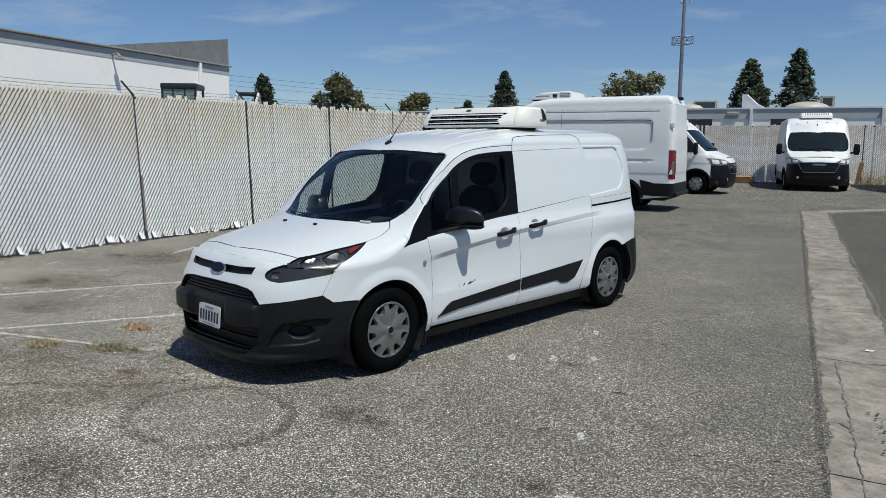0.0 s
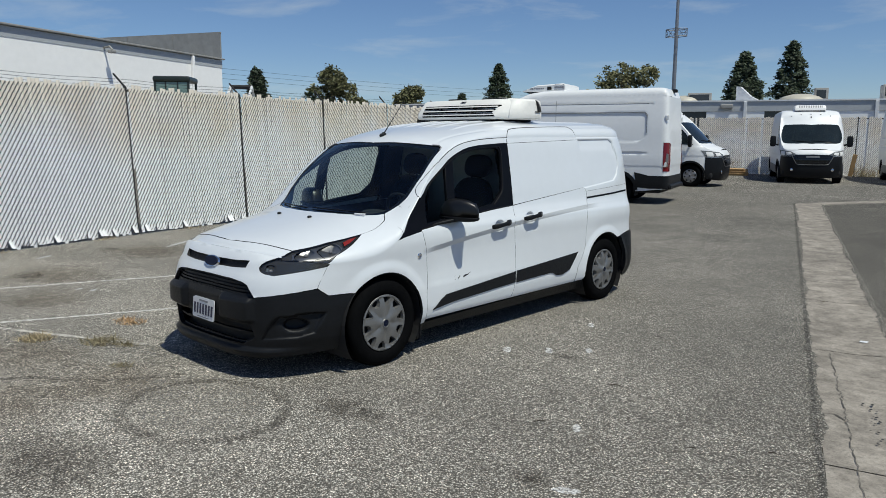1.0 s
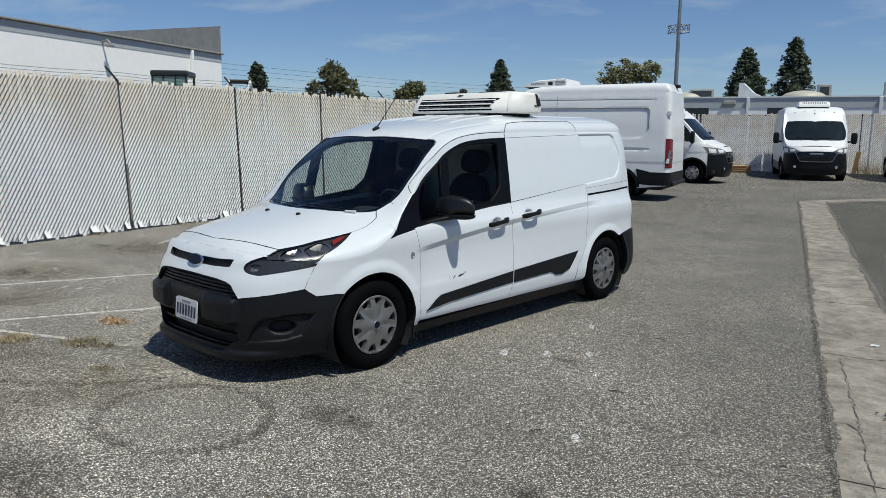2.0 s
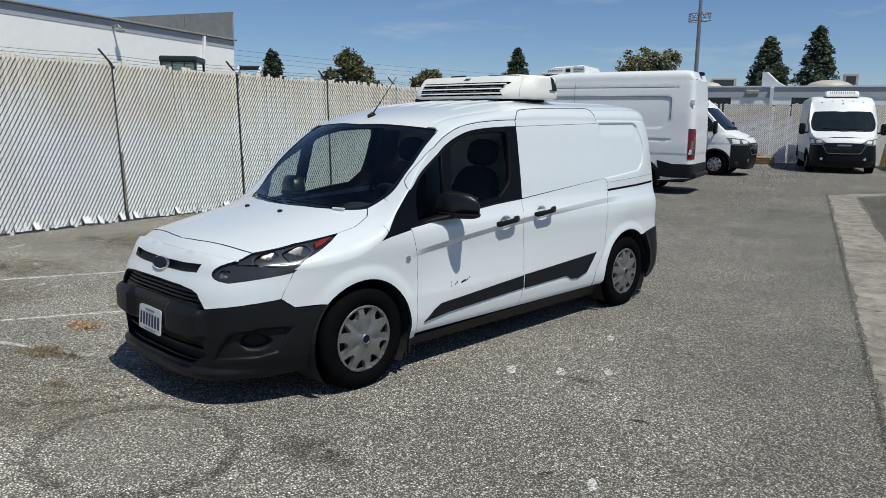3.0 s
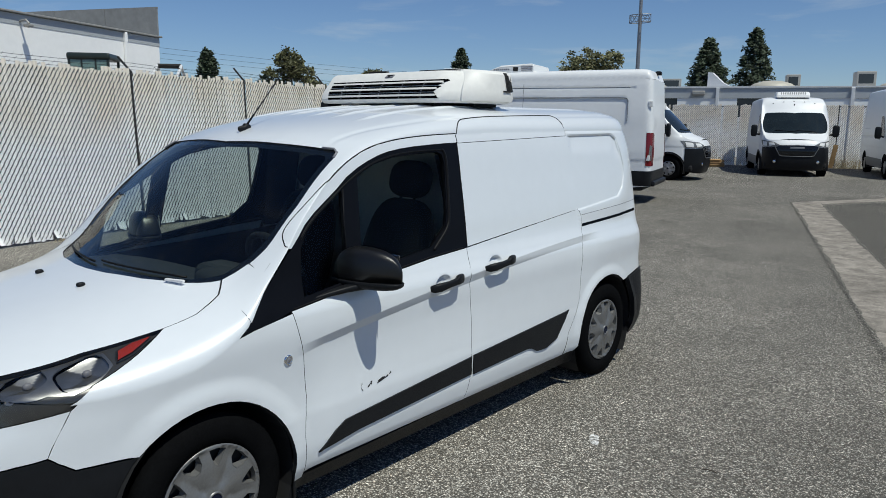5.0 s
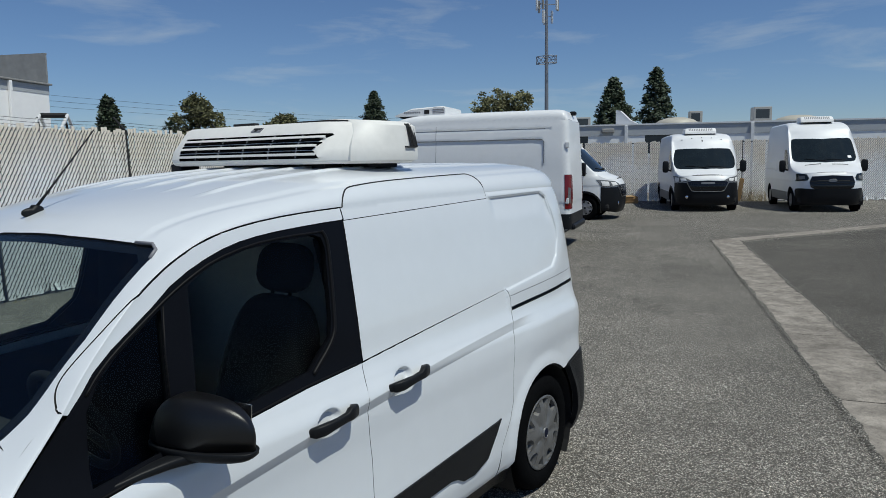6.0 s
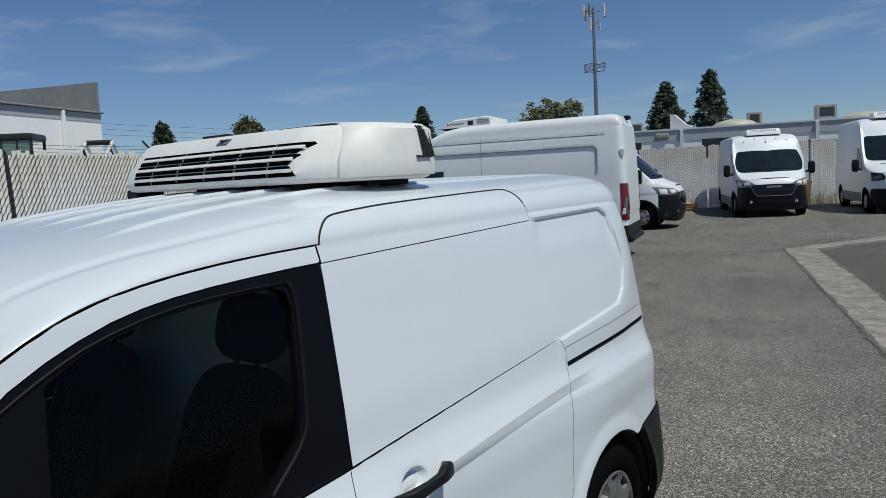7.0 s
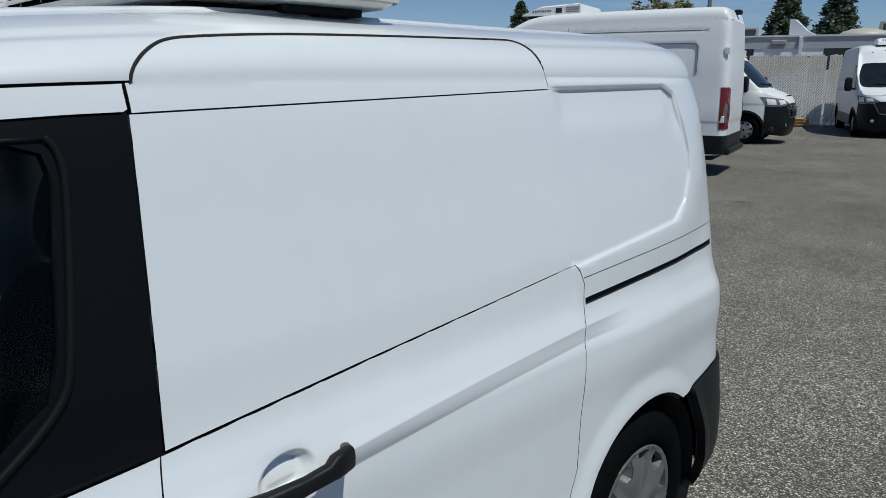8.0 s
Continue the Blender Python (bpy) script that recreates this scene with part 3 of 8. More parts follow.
crack_line("crack", [(3.19, 3.42), (3.25, 3.25), (3.36, 2.95), (3.46, 2.62), (3.53, 2.43), (3.60, 2.20), (3.70, 1.90), (3.79, 1.60), (3.99, 1.03), (4.12, 0.55)], 0.008, 0.0150, gutter, 3, 0.006)
crack_line("crack", [(3.52, 2.02), (3.58, 2.06), (3.66, 2.00)], 0.014, 0.0155, gutter, 4, 0.008)
crack_line("crack", [(2.74, 4.66), (2.98, 4.72), (3.28, 4.84)], 0.007, 0.0140, gutter, 5, 0.006)
TAR = plain("tar_spot", (0.02, 0.019, 0.018), 0.7, 0, 0.2, 30)
rt = random.Random(12)
bm = bmesh.new()
for i in range(16):
    c = Vector((3.70, 2.44)).lerp(Vector((3.90, 1.74)), rt.random()) + Vector((rt.gauss(0, 0.02), rt.gauss(0, 0.02)))
    q = rt.uniform(0.003, 0.011) * (1.6 if i < 6 else 1)
    bm.faces.new([bm.verts.new((c.x + q * rt.uniform(0.5, 1.2) * math.cos(a), c.y + q * rt.uniform(0.6, 1.3) * math.sin(a), 0.0168)) for a in (0, 1.05, 2.1, 3.14, 4.2, 5.25)])
tar = part("tar_spots", bm, TAR, gutter, "small black tar spots on the concrete")
tar["kind"] = "stuff"

# darker asphalt on the far side of the gutter
D2 = Vector((0.46, 0.888)).normalized()
p0 = G0 + GN * GW + GD * 0.35
sheet("pavement", [tuple(p0), tuple(G0 + GN * GW + GD * 32), (40, -14), (40, 40), tuple(p0 + D2 * 24)], 0.004, ASPHALT2, "darker patched asphalt beyond the gutter", "pavement")

# worn paint lines, scuffs and stains lying on the asphalt


def mottled(name, rgb, scale, lo, hi, most=0.85, rough=0.92, fade=False):
    """A thin stain or worn paint: broken up by noise, clear between; fade: thinning out towards its rim."""
    m = plain(name, rgb, rough, 0, 0.15, 10)
    n, l = links_of(m)
    co, t, r = n.new("ShaderNodeTexCoord"), n.new("ShaderNodeTexNoise"), n.new("ShaderNodeMapRange")
    t.inputs["Scale"].default_value, t.inputs["Detail"].default_value, t.inputs["Roughness"].default_value = scale, 8, 0.7
    l.new(co.outputs["Object"], t.inputs["Vector"])
    for k, v in zip(("From Min", "From Max", "To Max"), (lo, hi, most)):
        r.inputs[k].default_value = v
    l.new(t.outputs["Fac"], r.inputs["Value"])
    if fade:
        sp, cb, ln, w, mu = (n.new("ShaderNode" + k) for k in ("SeparateXYZ", "CombineXYZ", "VectorMath", "MapRange", "Math"))
        l.new(co.outputs["Generated"], sp.inputs[0])
        l.new(sp.outputs[0], cb.inputs[0])
        l.new(sp.outputs[1], cb.inputs[1])
        ln.operation, ln.inputs[1].default_value = "DISTANCE", (0.5, 0.5, 0)
        l.new(cb.outputs[0], ln.inputs[0])
        w.inputs["From Min"].default_value, w.inputs["From Max"].default_value = 0.46, 0.14
        l.new(ln.outputs["Value"], w.inputs["Value"])
        mu.operation = "MULTIPLY"
        l.new(r.outputs[0], mu.inputs[0])
        l.new(w.outputs[0], mu.inputs[1])
        l.new(mu.outputs[0], n["Principled BSDF"].inputs["Alpha"])
    else:
        l.new(r.outputs[0], n["Principled BSDF"].inputs["Alpha"])
    return m


LINE = mottled("faded_line_paint", (0.72, 0.70, 0.66), 22, 0.32, 0.58, 0.92)
STAIN = mottled("oil_stain", (0.050, 0.040, 0.030), 11, 0.30, 0.64, 0.52, 0.85, True)
DIRT = mottled("brown_dirt", (0.185, 0.150, 0.112), 7, 0.30, 0.62, 0.50, 0.95, True)
SCUFF = mottled("tyre_scuff", (0.055, 0.045, 0.036), 9, 0.34, 0.72, 0.54)
WHITE_SPOT = mottled("white_spot", (0.78, 0.78, 0.77), 45, 0.38, 0.60, 0.85)
DUSTLINE = mottled("dusty_line_paint", (0.58, 0.55, 0.50), 14, 0.34, 0.58, 0.9)
DUST = mottled("pale_dust", (0.26, 0.24, 0.21), 5, 0.42, 0.66, 0.5)


def ribbon(name, pts, width, mat, z, label, category, kind=""):
    bm = bmesh.new()
    prev = None
    pts = [Vector(p) for p in pts]
    for i, p in enumerate(pts):
        d = (pts[min(i + 1, len(pts) - 1)] - pts[max(i - 1, 0)]).normalized()
        n = Vector((-d.y, d.x))
        cur = [bm.verts.new((*(p + n * width / 2), z)), bm.verts.new((*(p - n * width / 2), z))]
        if prev:
            bm.faces.new((prev[0], prev[1], cur[1], cur[0]))
        prev = cur
    bmesh.ops.recalc_face_normals(bm, faces=bm.faces)
    ob = part(name, bm, mat, None, label)
    for f in ob.data.polygons:
        if f.normal.z < 0:
            f.flip()
    return tagged(ob, category=category, kind=kind or "structure")


def blotch(name, x, y, rx, ry, mat, z, label, seed, turn=0.0):
    r = random.Random(seed)
    k = [r.uniform(0.7, 1.15) for _ in range(9)]
    pts = []
    for i in range(36):
        a = i * math.tau / 36
        t = i / 36 * 9
        q = k[int(t) % 9] * (1 - t % 1) + k[(int(t) + 1) % 9] * (t % 1)
        px, py = math.cos(a) * rx * q, math.sin(a) * ry * q
        c, s = math.cos(turn), math.sin(turn)
        pts.append((x + px * c - py * s, y + px * s + py * c))
    return sheet(name, pts, z, mat, label, "stain")


ribbon("parking_line", [(-5.2, -2.9), (-4.14, -0.17), (-3.49, 1.51), (-2.4, 4.3)], 0.06, LINE, 0.003, "faded white parking bay line on asphalt", "road marking")
ribbon("parking_line", [(-3.6, -3.1), (-2.51, -0.65), (-1.91, 0.69), (-0.7, 3.4)], 0.055, LINE, 0.003, "faded white parking bay line on asphalt", "road marking")
ribbon("parking_line", [(-4.4, -1.62), (-2.34, -0.70), (-1.5, -0.32), (-0.90, -0.05)], 0.05, DUSTLINE, 0.0035, "faded white cross line on asphalt", "road marking")
arc = [(0.72 + 0.56 * math.cos(a / 30 * math.tau), -0.45 + 0.45 * math.sin(a / 30 * math.tau)) for a in range(31)]
ribbon("tyre_mark", arc, 0.075, SCUFF, 0.002, "dark curved tyre scuff ring on asphalt", "tyre mark")
ribbon("tyre_mark", [(-0.90, -1.35), (-0.78, -1.12), (-0.66, -0.94), (-0.45, -0.80), (-0.22, -0.63), (-0.10, -0.44), (0.02, -0.2)], 0.06, SCUFF, 0.0022, "faint curved tyre mark on asphalt", "tyre mark")
ribbon("dust_streak", [(-4.4, -1.55), (-2.26, -0.67), (-1.64, -0.46), (-1.27, -0.33), (-0.95, -0.16), (-0.56, -0.05), (-0.1, 0.2)], 0.22, DUST, 0.0018, "pale dusty streak along a worn line on asphalt", "dust")
for i, (x, y, a, b) in enumerate(((1.31, 0.13, 0.27, 0.20), (2.74, 0.15, 0.15, 0.12), (-4.77, 0.38, 0.34, 0.22), (1.75, 1.98, 0.16, 0.09), (0.80, -1.40, 0.62, 0.36), (1.55, 0.18, 0.17, 0.10), (-5.6, 3.4, 0.35, 0.2), (-6.1, 1.9, 0.3, 0.2), (-2.2, 12.2, 0.3, 0.15))):
    blotch("oil_stain", x, y, a, b, STAIN, 0.0026, "dark oily stain on asphalt", 20 + i)
blotch("dust_patch", 0.55, -0.45, 0.55, 0.38, DUST, 0.0016, "pale dusty patch on asphalt", 5)
for i, (x, y, a, b) in enumerate(((-1.25, -0.75, 0.95, 0.5), (-0.15, -0.55, 0.75, 0.45), (-0.25, -1.2, 0.8, 0.45), (-4.7, 0.55, 1.3, 0.7), (-3.3, 0.1, 0.9, 0.5), (-5.4, 2.2, 1.0, 0.7))):
    blotch("dirt_patch", x, y, a, b, DIRT, 0.0012 + 0.0001 * i, "brown dirt rubbed into the worn asphalt", 90 + i, 0.5)
for i, (x, y, a, b) in enumerate(((1.294, 1.83, 0.032, 0.09), (1.553, 2.03, 0.030, 0.085), (1.778, 2.25, 0.026, 0.08), (1.377, 2.95, 0.03, 0.085), (2.56, 0.83, 0.028, 0.07), (-6.0, 1.0, 0.05, 0.2), (-5.9, 2.9, 0.05, 0.35), (-3.48, 0.47, 0.03, 0.06), (-3.31, 0.55, 0.03, 0.07))):
    blotch("white_spot", x, y, a, b, WHITE_SPOT, 0.003, "small white mottled spot on asphalt", 40 + i, 0.6)
blotch("white_spot", 2.937, 0.16, 0.07, 0.035, WHITE_SPOT, 0.003, "small white mottled spot on asphalt", 71, 0.5)
for i, pts in enumerate(([(2.30, 1.66), (2.36, 1.645), (2.66, 1.585), (2.86, 1.50)], [(1.9, 2.95), (2.2, 2.86), (2.55, 2.9)], [(4.05, 5.6), (4.3, 5.1), (4.42, 4.5), (4.75, 3.9), (4.8, 3.3)], [(3.35, 7.6), (3.7, 7.1), (3.95, 6.3), (4.05, 5.6)], [(0.4, 7.0), (0.9, 6.7), (1.5, 6.75)])):
    cr_ob = crack_line("asphalt_crack", pts, 0.020 if i in (2, 3) else 0.010, 0.0055 if i in (2, 3) else 0.002, None, 30 + i, 0.02)
    tagged(cr_ob, "thin dark crack in the worn asphalt", "crack", kind="structure")
BARKBIT = plain("dry_twig", (0.05, 0.038, 0.028), 0.9, 0, 0.25, 40)
for i, (x, y, turn, ln) in enumerate(((2.353, 1.645, 0.1, 0.07), (3.156, 1.02, 0.4, 0.035), (2.342, 0.777, 0.9, 0.05), (-1.35, -1.25, -0.3, 0.07), (1.99, 2.98, 0.1, 0.06), (3.50, 1.25, 0.3, 0.03), (-0.12, 0.0, 0.6, 0.02), (2.6, 5.4, 0.5, 0.06))):
    bm = bmesh.new()
    c, s2, ln = math.cos(turn), math.sin(turn), ln * 0.7
    tube(bm, [(x - ln * c, y - ln * s2, 0.006), (x - ln * 0.2 * c + 0.006, y - ln * 0.2 * s2, 0.012), (x + ln * 0.4 * c, y + ln * 0.4 * s2 + 0.007, 0.008), (x + ln * c, y + ln * s2, 0.006)], [0.002, 0.0035, 0.003, 0.0015], 6)
    tagged(part("twig", bm, BARKBIT, None, "short dry brown twig lying on the asphalt"), category="twig", group="twigs")
sheet("litter", [(3.27, 3.95), (3.325, 3.965), (3.33, 4.02), (3.27, 4.01)], 0.012, PLATE, "small white scrap lying on the gutter", "litter", "")

# ---------- perimeter fence on the left: chain link with white slats ----------
FENCE0, FDIR = Vector((-7.38, 2.90)), Vector((-0.215, 1.0)).normalized()
FNORM = Vector((FDIR.y, -FDIR.x))
SLAT = plain("white_fence_slat", (0.95, 0.945, 0.935), 0.6, 0, 0.1, 1.2)


def stained_slats():
    """Slat plastic that turns tan towards the top, where it has weathered."""
    n, l = links_of(SLAT)
    b = n["Principled BSDF"]
    src = b.inputs["Base Color"].links[0].from_socket
    co, sp, t = n.new("ShaderNodeNewGeometry"), n.new("ShaderNodeSeparateXYZ"), n.new("ShaderNodeTexNoise")
    t.inputs["Scale"].default_value, t.inputs["Detail"].default_value = 0.9, 6
    for node in [x for x in n if x.bl_idname == "ShaderNodeTexNoise"]:
        l.new(co.outputs["Position"], node.inputs["Vector"])
    l.new(co.outputs["Position"], sp.inputs[0])
    a = n.new("ShaderNodeMath")
    a.operation = "MULTIPLY_ADD"
    a.inputs[1].default_value = 2.4
    l.new(t.outputs["Fac"], a.inputs[0])
    l.new(sp.outputs["Z"], a.inputs[2])
    r = n.new("ShaderNodeMapRange")
    for k, v in zip(("From Min", "From Max", "To Max"), (2.55, 3.40, 0.60)):
        r.inputs[k].default_value = v
    l.new(a.outputs[0], r.inputs["Value"])
    x = n.new("ShaderNodeMixRGB")
    x.inputs["Color2"].default_value = (0.78, 0.655, 0.48, 1)
    l.new(r.outputs[0], x.inputs["Fac"])
    l.new(src, x.inputs["Color1"])
    g, who, both = n.new("ShaderNodeNewGeometry"), n.new("ShaderNodeObjectInfo"), n.new("ShaderNodeMath")
    l.new(g.outputs["Random Per Island"], both.inputs[0])
    l.new(who.outputs["Random"], both.inputs[1])
    h = n.new("ShaderNodeMapRange")
    h.inputs["From Max"].default_value = 2.0
    h.inputs["To Min"].default_value, h.inputs["To Max"].default_value = 0.92, 1.06
    l.new(both.outputs[0], h.inputs["Value"])
    z = n.new("ShaderNodeVectorMath")
    z.operation = "SCALE"
    l.new(x.outputs[0], z.inputs[0])
    l.new(h.outputs[0], z.inputs["Scale"])
    l.new(z.outputs[0], b.inputs["Base Color"])


stained_slats()


def slat_form(r, height, w, warp=1.0):
    """One thin folded strip: uneven ends, some splayed out at the foot; points and faces about its own line."""
    lo, hi = r.uniform(0.0, 0.05), height + r.uniform(-0.03, 0.05)
    kick, twist = (r.uniform(-0.03, 0.07) if r.random() < 0.30 else r.uniform(0, 0.012)), r.uniform(-0.005, 0.005) * warp
    sway = r.uniform(-0.010, 0.010) * warp
    vs, fs = [], []
    for z, o in ((lo, kick), (0.16, 0.0), (height * 0.55, sway * 0.4), (hi, sway)):
        slip = kick * 0.5 if z < 0.1 else 0
        for a, b in ((-w, -0.005 + twist), (0, 0.004), (w, -0.005 - twist)):
            vs.append((a + slip, o + b, z))
            vs.append((a + slip, o + b - 0.004, z))
    for i in range(3):
        for k in (0, 2):
            p, q = i * 6 + k, (i + 1) * 6 + k
            fs.append((p, q, q + 2, p + 2))
            fs.append((p + 1, p + 3, q + 3, q + 1))
    return vs, fs


def chain_fence(name, origin, d, n, t0, t1, height, posts, label, slat=0.062, dense=(0, 0), lean=0.1, seed=1, fill=0.455, wire=0.0040, metal=None, slope=1.6, single=(0, 0), missing=0.0, post_r=0.026, warp=1.0):
    """Chain link from t0 to t1 along d: slats, woven wire, posts, top rail. single: the stretch whose slats are pieces of their own."""
    r = random.Random(seed)
    fence = new(name)
    fence.matrix_world = Matrix.Translation((origin.x, origin.y, 0)) @ Matrix(((d.x, n.x, 0, 0), (d.y, n.y, 0, 0), (0, 0, 1, 0), (0, 0, 0, 1)))
    tagged(fence, label, "fence", kind="structure")
    shear = Matrix(((1, 0, -lean / height, lean), (0, 1, 0, 0), (0, 0, 1, 0), (0, 0, 0, 1)))
    forms = []
    for i in range(14):
        vs, fs = slat_form(r, height, slat * fill, warp)
        me = bpy.data.meshes.new("slat")
        me.from_pydata([shear @ Vector(v) for v in vs], [], fs)
        me.materials.append(SLAT)
        forms.append(me)
    vs, fs = [], []
    for k in range(int((t1 - t0) / slat)):
        t = t0 + k * slat
        if min((abs(t - p) for p in posts), default=9) < slat * 0.5 or r.random() < missing:
            continue
        if single[0] < t < single[1]:
            ob = new("slat", r.choice(forms))
            ob.parent = fence
            ob.matrix_local = pose(t, 0, r.uniform(-0.008, 0.008))
            continue
        base = len(vs)
        v, f = slat_form(r, height, slat * fill, warp)
        vs += [shear @ Vector(p) + Vector((t, 0, 0)) for p in v]
        fs += [tuple(i + base for i in q) for q in f]
    ob = obj("slats", vs, fs, SLAT, fence, "white plastic privacy slats, tan and stained at the top")
    ob["kind"] = "stuff"
    # woven wire: each strand climbs across the slats and twists steeply in the gaps between them
    vs, fs = [], []
    rise = slat * slope
    cols = int((height - 0.04) / rise) + 1
    k0, k1 = int((dense[0] - t0) / slat) - cols, int((dense[1] - t0) / slat)
    for k in range(k0, k1):
        pts = []
        for c in range(cols):
            for fx, fz, y in ((0.10, 0.15, 0.001), (0.5, 0.5, 0.0045), (0.90, 0.85, 0.001)):
                z = 0.03 + (c + fz) * rise
                x = t0 + (k + 0.5 + c + fx) * slat + lean * (1 - z / height)
                if dense[0] <= x <= dense[1] and z < height - 0.01:
                    pts.append((x, y, z))
        base = len(vs)
        for x, y, z in pts:
            vs += [(x - wire, y, z + wire * 0.5), (x + wire, y, z - wire * 0.5), (x, y + wire * 1.2, z)]
        for i in range(len(pts) - 1):
            p, q = base + i * 3, base + i * 3 + 3
            fs += [(p, p + 1, q + 1, q), (p + 1, p + 2, q + 2, q + 1), (p + 2, p, q, q + 2)]
    ob = obj("wire_mesh", vs, fs, metal or WIRE, fence, "woven chain-link wire")
    ob["kind"] = "stuff"
    for p in posts:
        bm = bmesh.new()
        tube(bm, [(p + lean, -post_r - 0.004, 0), (p + lean * 0.5, -post_r - 0.002, height * 0.5), (p, -post_r - 0.004, height + 0.02)], post_r, 10)
        part("post", bm, GALV, fence)
    bm = bmesh.new()
    tube(bm, [(t0, -0.03, height - 0.05), (t1, -0.03, height - 0.05)], 0.02, 8)
    part("top_rail", bm, GALV, fence)
    return fence


posts = [-12.55, -10.1, -7.65, -5.1, -2.5, 0.0, 2.5, 4.98, 7.45, 9.9, 12.4, 14.9, 17.4, 19.9, 22.4, 24.9, 27.4, 29.9]
fence_left = chain_fence("fence_left", FENCE0, FDIR, FNORM, -13.0, 32.0, 2.42, posts, "tall chain-link fence with white privacy slats and barbed wire", dense=(-5.0, 32.0), seed=3, wire=0.0057, fill=0.475, warp=0.5, single=(-2.4, 16.0), slope=1.6)
for p in posts:
    bm = bmesh.new()
    tube(bm, [(p + 0.02, -0.01, 2.40), (p - 0.10, -0.16, 2.64)], 0.016, 6)
    part("barb_arm", bm, GALV, fence_left)
for k in range(3):
    bm = bmesh.new()
    pts, t, r = [], -13.0, random.Random(k)
    while t < 32:
        pts.append((t, -0.02 - 0.065 * k, 2.455 + 0.055 * k - 0.03 * abs(math.sin(t * 1.27))))
        t += 0.6
    tube(bm, pts, 0.0035, 4, False)
    for q in range(330):
        t = -13 + q * 0.136
        y, z = -0.02 - 0.065 * k, 2.455 + 0.055 * k - 0.03 * abs(math.sin(t * 1.27))
        tube(bm, [(t - 0.012, y - 0.01, z - 0.02), (t + 0.012, y + 0.01, z + 0.02)], 0.0011, 3, False)
    part("barbed_wire", bm, GALV, fence_left)

# ---------- back fence ----------
PALE_WIRE = plain("galvanised_wire", (0.20, 0.20, 0.20), 0.6, 0.3, 0.2, 6)
fence_back = chain_fence("fence_back", Vector((-13.35, 30.33)), Vector((0.927, 0.375)), Vector((0.375, -0.927)), 0.0, 46.0, 2.60, [0.1, 3.3, 6.6, 10.0, 13.4, 16.7, 20.0, 23.3, 26.6, 30, 33.3, 36.6, 40, 45.9], "chain-link fence with grey-white slats behind the parked vans", 0.085, dense=(0.0, 46.0), lean=0.0, seed=9, fill=0.485, wire=0.0060, metal=PALE_WIRE, slope=1.3, missing=0.012, post_r=0.035, warp=0.25)

# ---------- buildings ----------
WALLW = plain("painted_block_wall", (0.82, 0.82, 0.82), 0.85, 0, 0.06, 0.8, 0.2, 25)
FASCIA = plain("grey_fascia", (0.40, 0.42, 0.44), 0.7, 0, 0.06, 1.5)
CREAM = plain("cream_stucco", (0.91, 0.90, 0.885), 0.9, 0, 0.04, 0.4, 0.15, 20)
PANEL = plain("grey_metal_panel", (0.27, 0.27, 0.265), 0.7, 0.1, 0.2, 0.8, fine=3.0)
DOME = plain("tan_skylight", (0.46, 0.43, 0.36), 0.5, 0, 0.08, 2)
DARKWIN = plain("dark_window", (0.03, 0.035, 0.04), 0.15)
EAVE = plain("pale_flashing", (0.7, 0.7, 0.7), 0.5, 0.2, 0.05, 2)
AC = plain("ac_grey", (0.33, 0.32, 0.30), 0.6, 0.3, 0.12, 3)

shop = thing("warehouse", pose(-10, 42, 0, 0, 0, 22.03) @ pose(10, -40, 0), "long low white block building with grey fascia and rooftop units", "building")
BY = 40.0
bm = bmesh.new()
for x0, x1 in ((-34, -17.5), (-14.0, -10.85), (-7.8, -2.2), (-0.8, 6), (8.2, 14), (16, 46)):
    box(bm, x0, x1, BY, BY + 0.3, 0, 3.22)
for x0, x1 in ((-17.5, -14.0), (-10.85, -7.8), (-2.2, -0.8), (6, 8.2), (14, 16)):
    box(bm, x0, x1, BY, BY + 0.3, 0, 2.2)
part("wall", bm, WALLW, shop)
for x0, x1 in ((-17.5, -14.0), (-10.85, -7.8), (-2.2, -0.8), (6, 8.2), (14, 16)):
    bm = bmesh.new()
    box(bm, x0, x1, BY + 0.14, BY + 0.18, 2.2, 3.22)
    part("window", bm, DARKWIN, shop, "dark strip window")
bm = bmesh.new()
box(bm, -34, 46, BY - 0.04, BY + 0.15, 3.22, 3.78)
part("fascia", bm, FASCIA, shop, "plain grey fascia band")
bm = bmesh.new()
box(bm, -34.1, 46.1, BY - 0.10, BY + 0.15, 3.78, 3.86)
part("flashing", bm, EAVE, shop)
bm = bmesh.new()
box(bm, -34, 46, BY + 0.15, BY + 32, 3.1, 3.72)
part("roof", bm, WALLW, shop)
for x in (-11.9, -5.2, 3.4, 11.4):
    bm = bmesh.new()
    box(bm, x - 0.09, x + 0.09, BY - 0.16, BY - 0.04, 0, 3.78, 0.02)
    part("downpipe", bm, EAVE, shop)
for x in (-12.9,):
    bm = bmesh.new()
    box(bm, x - 0.35, x + 0.35, BY - 0.34, BY - 0.04, 3.38, 3.62, 0.05)
    part("wall_light", bm, AC, shop)


